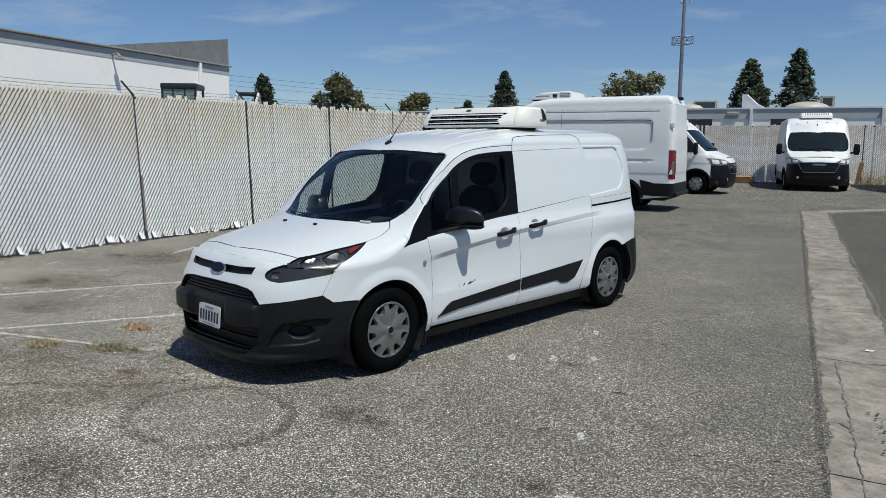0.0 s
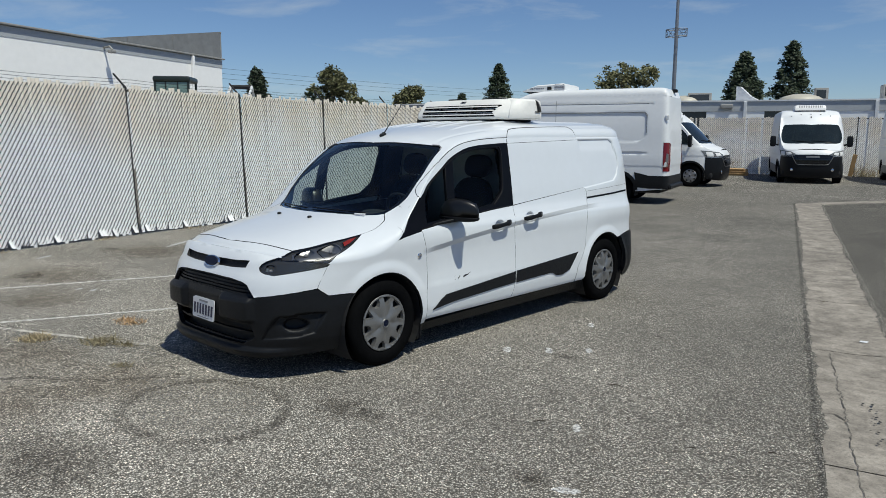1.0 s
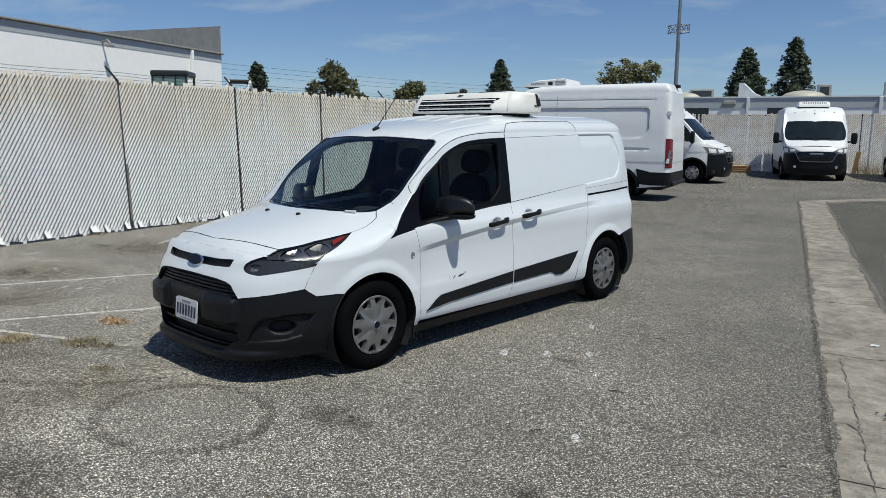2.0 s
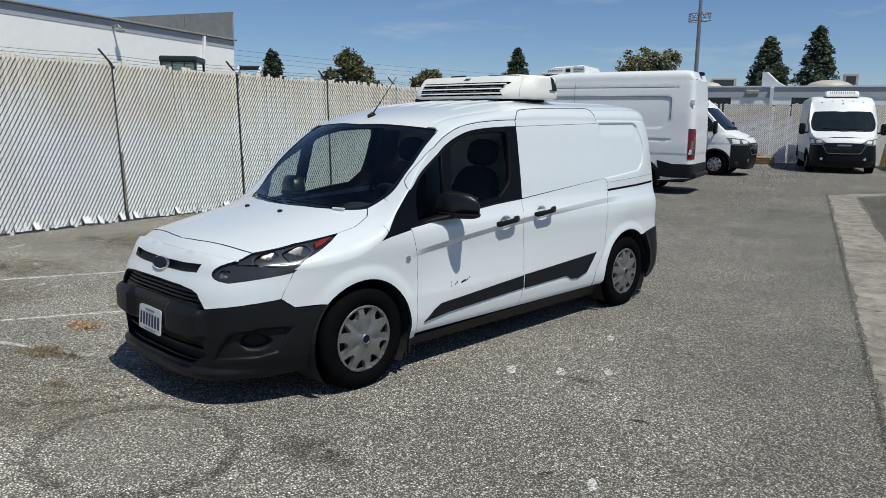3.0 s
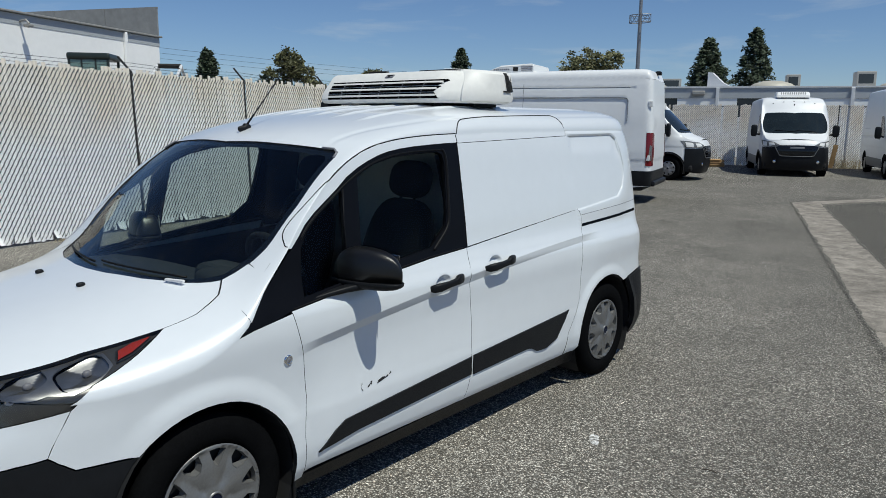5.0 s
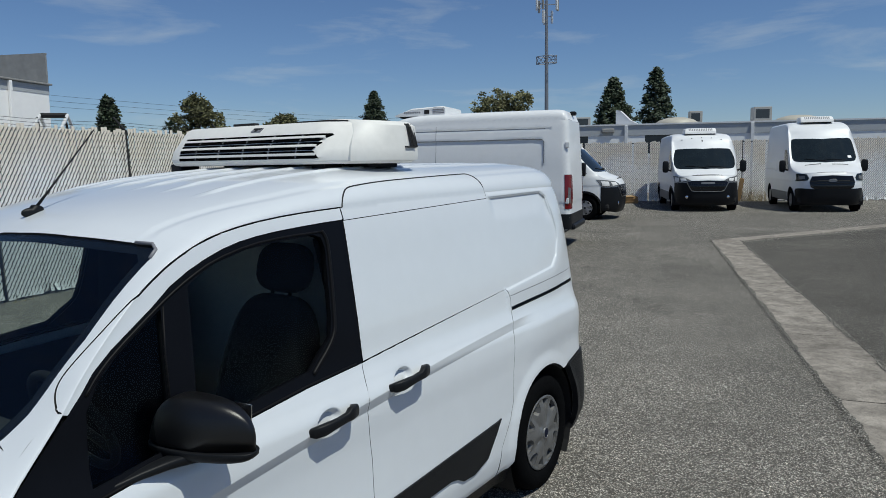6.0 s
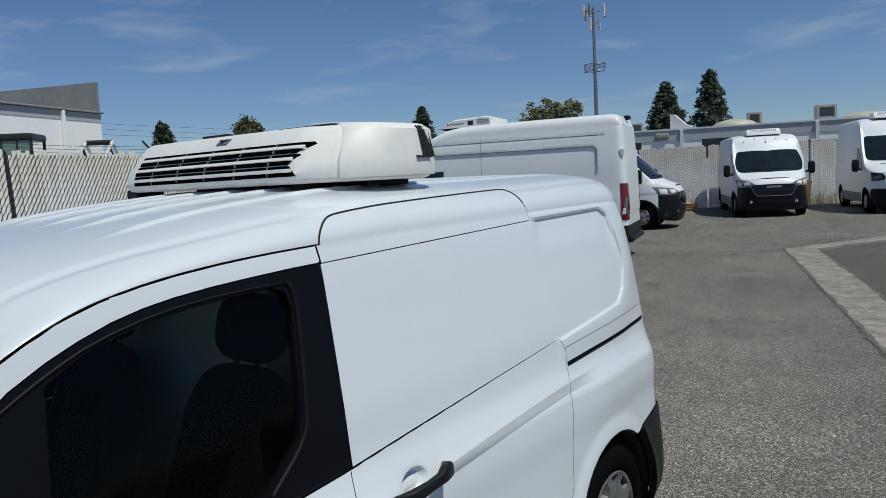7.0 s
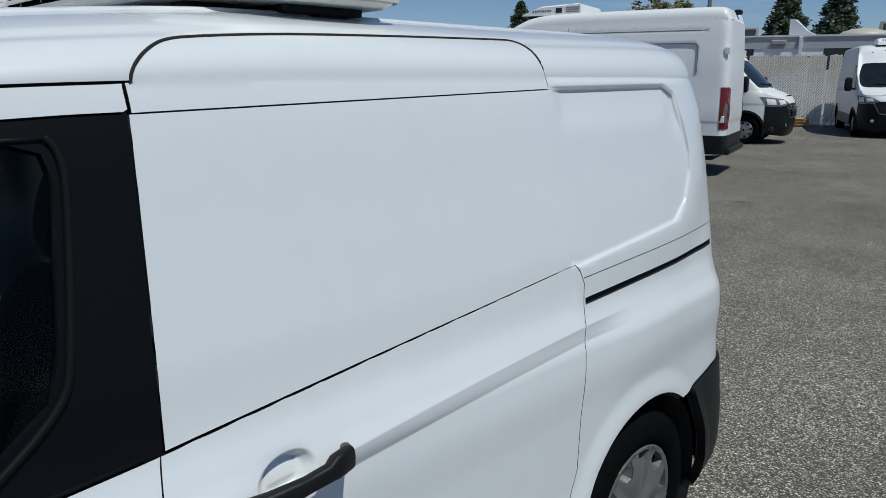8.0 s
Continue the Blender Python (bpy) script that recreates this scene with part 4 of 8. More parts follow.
def roof_box(x, y, z, w, d, h):
    e = thing("rooftop_unit", pose(x, y, z, 0, 0, 22), "weathered grey rooftop air conditioner box", "air conditioner", "rooftop units")
    bm = bmesh.new()
    box(bm, -w / 2, w / 2, -d / 2, d / 2, 0.12, h, 0.03)
    part("casing", bm, AC, e)
    bm = bmesh.new()
    box(bm, -w / 2 + 0.1, w / 2 - 0.15, -d / 2 - 0.012, -d / 2, h * 0.45, h * 0.88)
    part("grille", bm, DARKWIN, e)
    for q in (-w / 2 + 0.1, w / 2 - 0.1):
        bm = bmesh.new()
        box(bm, q - 0.05, q + 0.05, -d / 2, d / 2, 0, 0.12)
        part("rail", bm, AC, e)
    return e


roof_box(-16.7, 46.3, 3.72, 1.5, 1.2, 0.92)
roof_box(-10.2, 50.0, 3.72, 0.8, 0.8, 1.2)
roof_box(-6.3, 50.5, 3.72, 1.05, 1.1, 1.28)
roof_box(3.9, 52.0, 3.72, 2.3, 1.8, 1.7)


def skylight(x, y, r):
    e = thing("skylight_dome", pose(x, y, 3.72), "low tan dome skylight on a flat roof", "skylight", "roof domes")
    bm = bmesh.new()
    lathe(bm, [(0, r), (0.12, r), (0.45, r * 0.97), (0.62, r * 0.78), (0.76, r * 0.42), (0.80, 0.02)], 28, "z")
    part("dome", bm, DOME, e, smooth=True)
    return e


skylight(-17.6, 46.0, 1.1)
skylight(-11.0, 48.6, 1.35)
skylight(-4.4, 52.2, 1.5)
gable = thing("roof_parapet", pose(-12.15, 42.4, 3.72), "pale triangular parapet end on the flat roof", "parapet")
bm = bmesh.new()
tri = [(-0.62, 0), (0.95, 0), (0.95, 0.04), (0.25, 0.40), (-0.38, 0.98), (-0.62, 1.02)]
f0 = [bm.verts.new((x, 0, z)) for x, z in tri]
f1 = [bm.verts.new((x, 0.3, z)) for x, z in tri]
bm.faces.new(f0), bm.faces.new(f1[::-1])
for i in range(len(tri)):
    bm.faces.new((f0[i], f1[i], f1[(i + 1) % 6], f0[(i + 1) % 6]))
bmesh.ops.recalc_face_normals(bm, faces=bm.faces)
part("wall", bm, EAVE, gable)

# big stuccoed building beyond the left fence
C, BD = Vector((-34.5, 21.1)), Vector((0.39, -0.92)).normalized()
hall = thing("hall", Matrix.Translation((C.x, C.y, 0)) @ Matrix(((BD.x, -BD.y, 0, 0), (BD.y, BD.x, 0, 0), (0, 0, 1, 0), (0, 0, 0, 1))), "large white stucco industrial hall with a grey metal parapet", "building")
bm = bmesh.new()
box(bm, 0, 60, -30, 0, 0, 5.55)
part("wall", bm, CREAM, hall)
# the gutter's shade on the wall, put in as a grey band
bm = bmesh.new()
box(bm, -0.02, 60.02, -30.02, 0.02, 5.55, 5.98)
part("band", bm, FASCIA, hall, "grey band painted for the shade under the gutter")
bm = bmesh.new()
box(bm, -0.12, 60.1, -30.1, 0.16, 6.00, 6.09, 0.025)
part("gutter", bm, AC, hall)
bm = bmesh.new()
for i in range(9):
    box(bm, 0.02, 0.12, -29.9 + i * 3.33, -29.9 + i * 3.33 + 3.3, 6.12, 7.5)
box(bm, 0.0, 0.1, -29.9, 0.05, 7.5, 7.58)
part("parapet_panel", bm, PANEL, hall)
for x in (2.6, 22.0, 40):
    bm = bmesh.new()
    box(bm, x, x + 0.18, 0.02, 0.16, 3.0, 5.98, 0.02)
    part("downpipe", bm, CREAM, hall)
bm = bmesh.new()
tube(bm, [(9.0, 0, 5.7), (9.0, 0.35, 5.75), (9.0, 0.5, 5.6)], 0.05, 8)
box(bm, 8.86, 9.14, 0.32, 0.62, 5.44, 5.58, 0.04)
part("wall_light", bm, AC, hall)


# ---------- the white panel van in front ----------
V = pose(-0.015, 0, 0)
HUBF, HUBR, HUBZ = 0.905, 3.967, 0.315
RECESS = [(2.40, 1.064), (2.40, 1.593), (3.634, 1.6265), (4.25, 1.634), (4.305, 1.605), (4.345, 1.42), (4.34, 1.36), (4.29, 1.27), (4.21, 1.215), (3.64, 1.167), (3.06, 1.120), (2.40, 1.064)]
HANDLES = ((2.228, 0.922), (2.682, 0.958))
FOG = [(0.555, 0.285), (0.655, 0.445), (0.80, 0.475), (0.835, 0.465), (0.80, 0.32), (0.74, 0.295)]


def crease(y):
    """Height of the pressed line along the flank."""
    return 0.814 + 0.1249 * (y - 1.33) - 0.0192 * (y - 1.33) ** 2


def van_dent(x, y, z):
    """Creases and swellings of the side, in metres outwards."""
    d = 0.0
    if y > 0.95:
        line = crease(y)
        t = z - line
        k = step(y, 1.25, 1.5) * (1 - step(y, 3.62, 3.95))
        if -0.42 < t < 0:
            d -= 0.020 * k * (-t / 0.042 if t > -0.042 else 1 - step(-t, 0.042, 0.42))
        for hy, r0 in ((HUBF, 0.0), (HUBR, 0.0)):
            r = math.hypot(y - hy, z - HUBZ)
            if r < 0.47:
                d += 0.014 * (1 - step(r, 0.385, 0.47))
        for hy, hz in HANDLES:
            e = math.hypot((y - hy + 0.008) / 0.068, (z - hz - 0.002 - 0.12 * (y - hy)) / 0.040)
            if e < 1:
                d -= 0.03 * (1 - step(e, 0.5, 1.0))
        d -= 0.014 * step(y, 3.75, 4.4) * step(z, 0.60, 0.80) * (1 - step(z, 0.95, 1.12))
        d -= 0.010 * step(y, 4.0, 4.45) * step(z, 0.40, 0.65) * (1 - step(z, 1.15, 1.45))
        if 1.02 < z < 1.67 and 3.62 < y < 4.75:
            t = edge_distance(RECESS[2:-2], y, z, False)
            if within(RECESS, y, z):
                d -= 0.010 * step(t, 0.0, 0.009) * (1 - step(t, 0.02, 0.14)) * step(z, 1.45, 1.56) * step(y, 3.632, 3.70)
            else:
                lip = (1 - step(z, 1.643, 1.656)) * step(y, 3.628, 3.65)
                d += (0.012 - 0.007 * step(z, 1.50, 1.60)) * step(t, 0.0, 0.010) * (1 - step(t, 0.03, 0.20)) * lip
    else:
        r = math.hypot(y - HUBF, z - HUBZ)
        if r < 0.47 and y > 0.5:
            d += 0.014 * (1 - step(r, 0.385, 0.47)) * step(y, 0.5, 0.75)
        q = abs(x)
        if z < 0.6 and 0.5 < q < 0.88 and y < 0.45:
            if within(FOG, q, z):
                d -= 0.030 * step(edge_distance(FOG, q, z), 0.0, 0.010) * (0.35 + 0.65 * step(z, 0.29, 0.47))
            e = math.hypot((q - 0.735) / 0.058, (z - 0.388) / 0.05)
            if e < 1.0:
                d -= 0.06 * (1 - step(e, 0.55, 1.0))
    if y < 0.3 and 0.40 < z < 0.60 and abs(x) < 0.56:
        d += 0.046 * (1 - step(abs(x), 0.49, 0.545)) * (0.25 + 0.75 * step(abs(x), 0.21, 0.26)) * step(z, 0.395, 0.43) * (1 - step(z, 0.545, 0.60))
    if y < 0.5 and z < 0.25:
        d += 0.034 * (1 - step(z, 0.205, 0.238)) * (1 - step(abs(x), 0.50, 0.80))
    return d


B = Body(
    half=[(0.12, 0.83), (0.22, 0.87), (0.30, 0.905), (0.38, 0.915), (0.50, 0.915), (0.56, 0.911), (0.64, 0.909), (0.75, 0.912), (0.86, 0.918), (0.93, 0.912), (1.0, 0.882), (1.06, 0.858), (1.2, 0.832), (1.4, 0.790), (1.6, 0.745), (1.72, 0.70)],
    nose=[(0.12, 0.07), (0.18, 0.022), (0.24, 0.008), (0.30, 0.01), (0.42, 0.0), (0.56, 0.0), (0.62, 0.01), (0.68, 0.03), (0.75, 0.07), (0.80, 0.095), (0.86, 0.15), (0.92, 0.22), (1.0, 0.35), (1.2, 0.6), (1.8, 0.9)],
    tail=[(0.12, 4.71), (0.3, 4.71), (0.6, 4.715), (0.68, 4.71), (1.1, 4.705), (1.5, 4.68), (1.8, 4.58)],
    ze=[(0, 0.865), (0.15, 0.86), (0.2, 0.845), (0.3, 0.82), (0.5, 0.79), (0.8, 0.815), (1.03, 0.905), (1.207, 1.07), (1.33, 1.195), (1.4, 1.275), (1.5, 1.37), (1.6, 1.452), (1.75, 1.54), (1.9, 1.592), (2.09, 1.622), (2.3, 1.637), (2.47, 1.643), (2.9, 1.652), (4.3, 1.660), (4.5, 1.656), (4.62, 1.635), (4.8, 1.58)],
    zc=[(0, 0.861), (0.15, 0.861), (0.2, 0.896), (0.27, 0.923), (0.35, 0.945), (0.6, 1.0), (0.85, 1.05), (1.0, 1.085), (1.04, 1.10), (1.3, 1.335), (1.55, 1.545), (1.66, 1.62), (1.72, 1.65), (2.0, 1.715), (2.4, 1.77), (2.9, 1.80), (3.6, 1.803), (4.3, 1.800), (4.48, 1.788), (4.6, 1.755), (4.68, 1.70), (4.8, 1.6)],
    pw=[(0, 3.0), (1.0, 3.0), (1.3, 2.7), (1.7, 2.5), (2.1, 2.8), (2.6, 4.0), (3.0, 4.5), (3.6, 4.6), (4.3, 6.5), (5, 7.0)],
    soft_nose=(0.2, 0.34),
    sharp=4.9,
    dent=van_dent,
)


def side(*pts):
    return [B.at_y(y, z) for y, z in pts]


def front(*pts):
    return [B.at_x(x, z) for x, z in pts]


def above(*pts):
    return [B.on_lid(x, y) for x, y in pts]


def arch(hy, r, a0, a1, n=18):
    """Points of a wheel arch, angles in degrees from the rear."""
    return [(hy + r * math.cos(radians(a0 + (a1 - a0) * i / n)), HUBZ + r * math.sin(radians(a0 + (a1 - a0) * i / n))) for i in range(n + 1)]


van = thing("panel_van", V, "white compact panel van with black bumpers, cladding and roof cooling unit", "van")
S, D = 0.03, 0.0125  # mesh size along and up
DOOR_FRONT = [(1.284, 0.958), (1.305, 0.872), (1.336, 0.766), (1.346, 0.592), (1.327, 0.424), (1.331, 0.262)]
DOOR_REAR = [(2.411, 0.262), (2.438, 0.369), (2.45, 0.50), (2.461, 0.688), (2.441, 0.929), (2.467, 1.063)]
BELT = [(2.467, 1.063), (2.172, 1.046), (1.75, 1.008), (1.284, 0.958)]
SLIDE_REAR = [(3.64, 1.165), (3.661, 1.114), (3.648, 1.027), (3.606, 0.755), (3.591, 0.607), (3.553, 0.53), (3.455, 0.40), (3.424, 0.262)]
FRAME_IN = [(1.385, 1.228), (1.43, 1.277), (1.489, 1.322), (1.56, 1.366), (1.632, 1.410), (1.705, 1.461), (1.777, 1.497), (1.845, 1.524), (1.917, 1.547), (1.99, 1.563), (2.068, 1.574), (2.17, 1.583), (2.28, 1.589), (2.417, 1.595), (2.505, 1.597)]
GLASS_MAIN = [(1.716, 1.036), (1.742, 1.25), (1.768, 1.455), (1.82, 1.483), (1.881, 1.508), (2.032, 1.540), (2.20, 1.552), (2.335, 1.557), (2.374, 1.543), (2.384, 1.50), (2.348, 1.26), (2.325, 1.19), (2.20, 1.098), (1.917, 1.066)]
GLASS_QUARTER = [(1.37, 1.0), (1.395, 1.185), (1.44, 1.252), (1.50, 1.302), (1.57, 1.347), (1.662, 1.405), (1.648, 1.28), (1.622, 1.03)]
brinkf = B.brink(0.455, 1.03, 8)[0]
brinkl = B.brink(0.455, 1.03, 8)[1] + [(1.0, 1.212)]
CREASE = [side(*[(y / 20, crease(y / 20) + o) for y in range(20, 93)]) for o in (0.0025, -0.0025, -0.014, -0.027, -0.0395, -0.0445)]
HOLLOWS = [side(*[(hy - 0.008 + 0.068 * k * math.cos(a / 28 * math.tau), hz + 0.002 + 0.12 * (0.068 * k * math.cos(a / 28 * math.tau) - 0.008) + 0.040 * k * math.sin(a / 28 * math.tau)) for a in range(29)]) for hy, hz in HANDLES for k in (0.5, 0.68, 0.84, 1.0)]


HORN = B.brink(1.33, 1.60, 10)
HORN_TOP = soften(above((0.812, 1.329), (0.782, 1.342), (0.762, 1.360), (0.757, 1.382), (0.763, 1.43), (0.769, 1.474), (0.7735, 1.53), (0.777, 1.58)), 2)


def inset(line, k):
    """A line moved to its right by k."""
    out = []
    for i, p in enumerate(line):
        d = Vector(line[min(i + 1, len(line) - 1)]) - Vector(line[max(i - 1, 0)])
        d.normalize()
        out.append((p[0] + d.y * k, p[1] - d.x * k))
    return out


STRIP_TOP = soften([(0.732, 2.524), (0.722, 2.540), (0.70, 2.575), (0.682, 2.61), (0.674, 2.66), (0.662, 3.0), (0.644, 3.53), (0.645, 3.585), (0.672, 3.612), (0.715, 3.622)])
RIM = RECESS[2:-2]
DISH = [side(*inset(RIM, k)) for k in (0.0095, 0.005, 0.0005, -0.005, -0.0105)]
ARCH_LINES = [side(*arch(hy, r, -10, 190, 30)) for hy in (HUBF, HUBR) for r in (0.43, 0.468)]


def build_side(flip):
    """All panels of one flank; flip gives the other one."""
    kw = dict(parent=van, flip=flip)
    # wing: flank and shoulder
    sk = Skin()
    low = side((0.45, 0.578), (0.38, 0.632), (0.454, 0.775))
    sk.lay(low + brinkf[1:] + side((1.10, 0.922), (1.284, 0.950), *DOOR_FRONT[:5], (1.331, 0.235), (1.285, 0.235), *arch(HUBF, 0.37, -6, 136, 20), (0.60, 0.577)), B.wall, S, D, lines=CREASE + ARCH_LINES[:2])
    sk.lay(brinkl + above((0.702, 1.232), (0.656, 1.138), (0.723, 1.077), (0.757, 0.954), (0.743, 0.83), (0.80, 0.70), (0.82, 0.53)), B.lid, 0.05, 0.05)
    sk.mesh("wing", PAINT, flange=0.002, **kw)
    # front door: lower skin and window frame strip
    sk = Skin()
    sk.lay(side(*DOOR_FRONT, *DOOR_REAR, *BELT[1:-1]), B.wall, S, D, lines=CREASE + HOLLOWS)
    door = sk.mesh("front_door", PAINT, **kw)
    sk = Skin()
    sk.lay(side((1.345, 1.190), *FRAME_IN, (2.514, 1.602)) + [B.at_y(y, B.ze(y)) for y in (2.514, 2.45, 2.38, 2.3, 2.2, 2.09, 2.0, 1.95, 1.9, 1.836, 1.75, 1.7, 1.65, 1.62)] + HORN[0][::-1], B.wall, S, D)
    sk.lay(HORN[1] + HORN_TOP[::-1], B.lid, 0.03, 0.03)
    sk.mesh("window_frame", PAINT, gap=0.0024, **kw)
    sk = Skin()
    tri = side((1.0, 0.887), (1.035, 0.908), (1.16, 1.018), *FRAME_IN, (2.512, 1.600), (2.475, 1.07), *BELT)
    sk.lay(tri, B.wall, 0.05, 0.05, -0.003, holes=[side(*GLASS_MAIN), side(*GLASS_QUARTER)])
    sk.mesh("window_surround", [TRIMBLACK, TRIMBLACK], label="black window surround and pillar trim", gap=0.001, depth=0.02, flange=0.0, **kw)
    for g in (GLASS_MAIN, GLASS_QUARTER):
        sk = Skin()
        sk.lay(side(*g), B.wall, 0.12, 0.12, -0.016)
        sk.mesh("door_window", [DOORGLASS], label="tinted door glass", gap=-0.006, depth=0, **kw)
    # grey strip along the windscreen pillar
    sk = Skin()
    sk.lay(above((0.811, 1.322), (0.805, 1.274), (0.810, 1.207), (0.834, 1.141), (0.864, 1.08)) + [(1.0, 1.09), (1.0, 1.16), (1.0, 1.23), (1.0, 1.30), (1.0, 1.335)], B.lid, 0.03, 0.03, 0.002)
    sk.mesh("pillar_strip", [PAINT, SEAM], label="white pillar strip", gap=0.001, depth=0.008, flange=0, **kw)
    # rubber seals round the opening
    for pts, r in ((soften([(2.384, 1.566), (2.400, 1.545), (2.402, 1.49), (2.366, 1.255), (2.344, 1.18), (2.212, 1.082)], 2), 0.008), (soften([(1.40, 1.225), (1.44, 1.268), (1.50, 1.315), (1.632, 1.397), (1.70, 1.437), (1.777, 1.476), (1.877, 1.517), (2.032, 1.550), (2.20, 1.562), (2.38, 1.564)], 1), 0.0045), ([(1.628, 1.04), (1.650, 1.28), (1.672, 1.41)], 0.003), ([(1.30, 0.963), (1.75, 1.013), (2.172, 1.051), (2.44, 1.066)], 0.0045)):
        bm = bmesh.new()
        tube(bm, [B.wall(*B.at_y(y, z)) + Vector((-0.003 if flip else -0.003, 0, 0)) for y, z in pts], r, 6)
        if flip:
            bmesh.ops.scale(bm, vec=(-1, 1, 1), verts=bm.verts)
        part("window_seal", bm, SEAL, van, smooth=True)
    # sliding door: lower skin, blank upper panel, roof-edge strip
    sk = Skin()
    sk.lay(side(*DOOR_REAR[::-1], *SLIDE_REAR[::-1]), B.wall, S, D, lines=CREASE + HOLLOWS)
    sk.mesh("sliding_door", PAINT, **kw)
    sk = Skin()
    sk.lay(side((2.513, 1.595), (2.476, 1.068), (3.06, 1.117), (3.64, 1.165), (3.633, 1.6255), (3.1, 1.611)), B.wall, 0.03, 0.02)
    sk.mesh("blank_panel", PAINT, gap=0.0005, flush=lambda c: c.y > 3.625, **kw)
    sk = Skin()
    bw, bl = B.brink(2.517, 3.632, 12)
    sk.lay(side((2.517, 1.5965), (3.1, 1.6125), (3.632, 1.627)) + bw[::-1], B.wall, S, 0.012)
    sk.lay(bl + above(*STRIP_TOP[::-1]), B.lid, 0.03, S)
    sk.mesh("roof_edge_strip", PAINT, gap=0.0012, flush=lambda c: c.y > 3.628, **kw)
    # rear quarter with the rail slot
    sk = Skin()
    bw, bl = B.brink(3.634, 4.62, 12)
    tail_edge = [(B.s1 + 0.62, z) for z in (1.55, 1.3, 1.0, 0.675)]
    slot = side((3.662, 1.056), (3.662, 1.072), (4.50, 1.106), (4.50, 1.090))
    quarter = side((3.432, 0.262), *SLIDE_REAR[::-1][1:], (3.633, 1.6255)) + bw + tail_edge + side((4.45, 0.668), (4.255, 0.632), *arch(HUBR, 0.385, 55, 184, 20), (3.55, 0.262))
    sk.lay(quarter, B.wall, 0.03, 0.0125, holes=[slot], lines=CREASE + DISH + ARCH_LINES[2:])
    sk.mesh("rear_quarter", PAINT, flush=lambda c: c.z > 1.17 and c.y < 3.645 or c.z > 1.54, **kw)
    sk = Skin()
    sk.lay(side((3.655, 1.05), (4.51, 1.084), (4.51, 1.112), (3.655, 1.078)), B.wall, 0.1, 0.05, -0.016)
    sk.mesh("door_rail", [SEAM], label="dark sliding door rail", gap=0, depth=0, **kw)
    # sill and cladding
    sk = Skin()
    sk.lay(side((1.30, 0.16), (3.60, 0.16), (3.60, 0.262), (3.40, 0.262), (3.38, 0.252), (1.30, 0.225)), B.wall, S, 0.03, -0.012)
    sk.mesh("sill", [BLACK, BLACK], label="black plastic sill", gap=0, **kw)
    for pts in ([(1.397, 0.328), (1.63, 0.357), (2.444, 0.396), (2.447, 0.497), (1.553, 0.432), (1.49, 0.40)], [(2.459, 0.392), (2.98, 0.408), (3.03, 0.398), (3.08, 0.372), (3.18, 0.366), (3.308, 0.40), (3.452, 0.557), (3.40, 0.553), (2.462, 0.50)]):
        sk = Skin()
        sk.lay(side(*pts), B.wall, S, 0.03, 0.008)
        sk.mesh("cladding", [BLACK, BLACK], label="black plastic side cladding", gap=0.003, depth=0.012, flange=0.004, **kw)
    # wheel housings
    for hy, r in ((HUBF, 0.372), (HUBR, 0.387)):
        bm = bmesh.new()
        a = [bm.verts.new((0.895, y, z)) for y, z in arch(hy, r, -35, 215, 24)]
        b = [bm.verts.new((0.55, y, z)) for y, z in arch(hy, r, -35, 215, 24)]
        for i in range(24):
            bm.faces.new((a[i], a[i + 1], b[i + 1], b[i]))
        bm.faces.new(b)
        if flip:
            bmesh.ops.scale(bm, vec=(-1, 1, 1), verts=bm.verts)
        part("wheel_housing", bm, SEAM, van)


for flip in (False, True):
    build_side(flip)

# bonnet, screen, roof
sk = Skin()
sk.lay(above((0, 0.215), (0.158, 0.230), (0.363, 0.268), (0.528, 0.299), (0.613, 0.320), (0.685, 0.558), (0.743, 0.819), (0.757, 0.954), (0.721, 1.075), (0.654, 1.134), (0.54, 1.045), (0.35, 0.965), (0.14, 0.922), (0, 0.912)), B.lid, 0.05, 0.04)
bonnet = sk.mesh("bonnet", PAINT, van, both=True, flange=0.003, gap=0.0024, flush=lambda c: abs(c.x) < 0.002)
sk = Skin()
SCREEN = above((0, 0.912), (0.14, 0.922), (0.35, 0.965), (0.54, 1.045), (0.652, 1.135), (0.70, 1.232), (0.727, 1.30), (0.729, 1.46), (0.690, 1.715), (0.664, 1.738), (0.60, 1.718), (0.35, 1.66), (0.107, 1.628), (0, 1.62))
sk.lay(SCREEN, B.lid, 0.06, 0.05, -0.004)
screen = sk.mesh("windscreen", [WSGLASS, SEAM], van, "tinted windscreen", both=True, gap=0.0, depth=0)
# black border printed round the screen
sk = Skin()
inner = above((0.0, 0.955), (0.14, 0.962), (0.35, 1.003), (0.53, 1.078), (0.630, 1.16), (0.674, 1.245), (0.698, 1.32), (0.697, 1.46), (0.664, 1.68), (0.635, 1.698), (0.58, 1.682), (0.35, 1.632), (0.107, 1.602), (0.0, 1.595))
ringed = SCREEN[:-1] + [SCREEN[-1]] + inner[::-1]
sk.lay(ringed, B.lid, 0.06, 0.05, -0.008)
sk.mesh("screen_border", [GLOSS_BLACK, SEAM], van, "black border round the windscreen", both=True, gap=0.0, depth=0)
sk = Skin()
bw, bl = B.brink(1.2135, 1.325, 4)
bl = bl + HORN_TOP + B.brink(1.605, 2.515, 16)[1]
bw2, bl2 = B.brink(3.634, 4.62, 12)
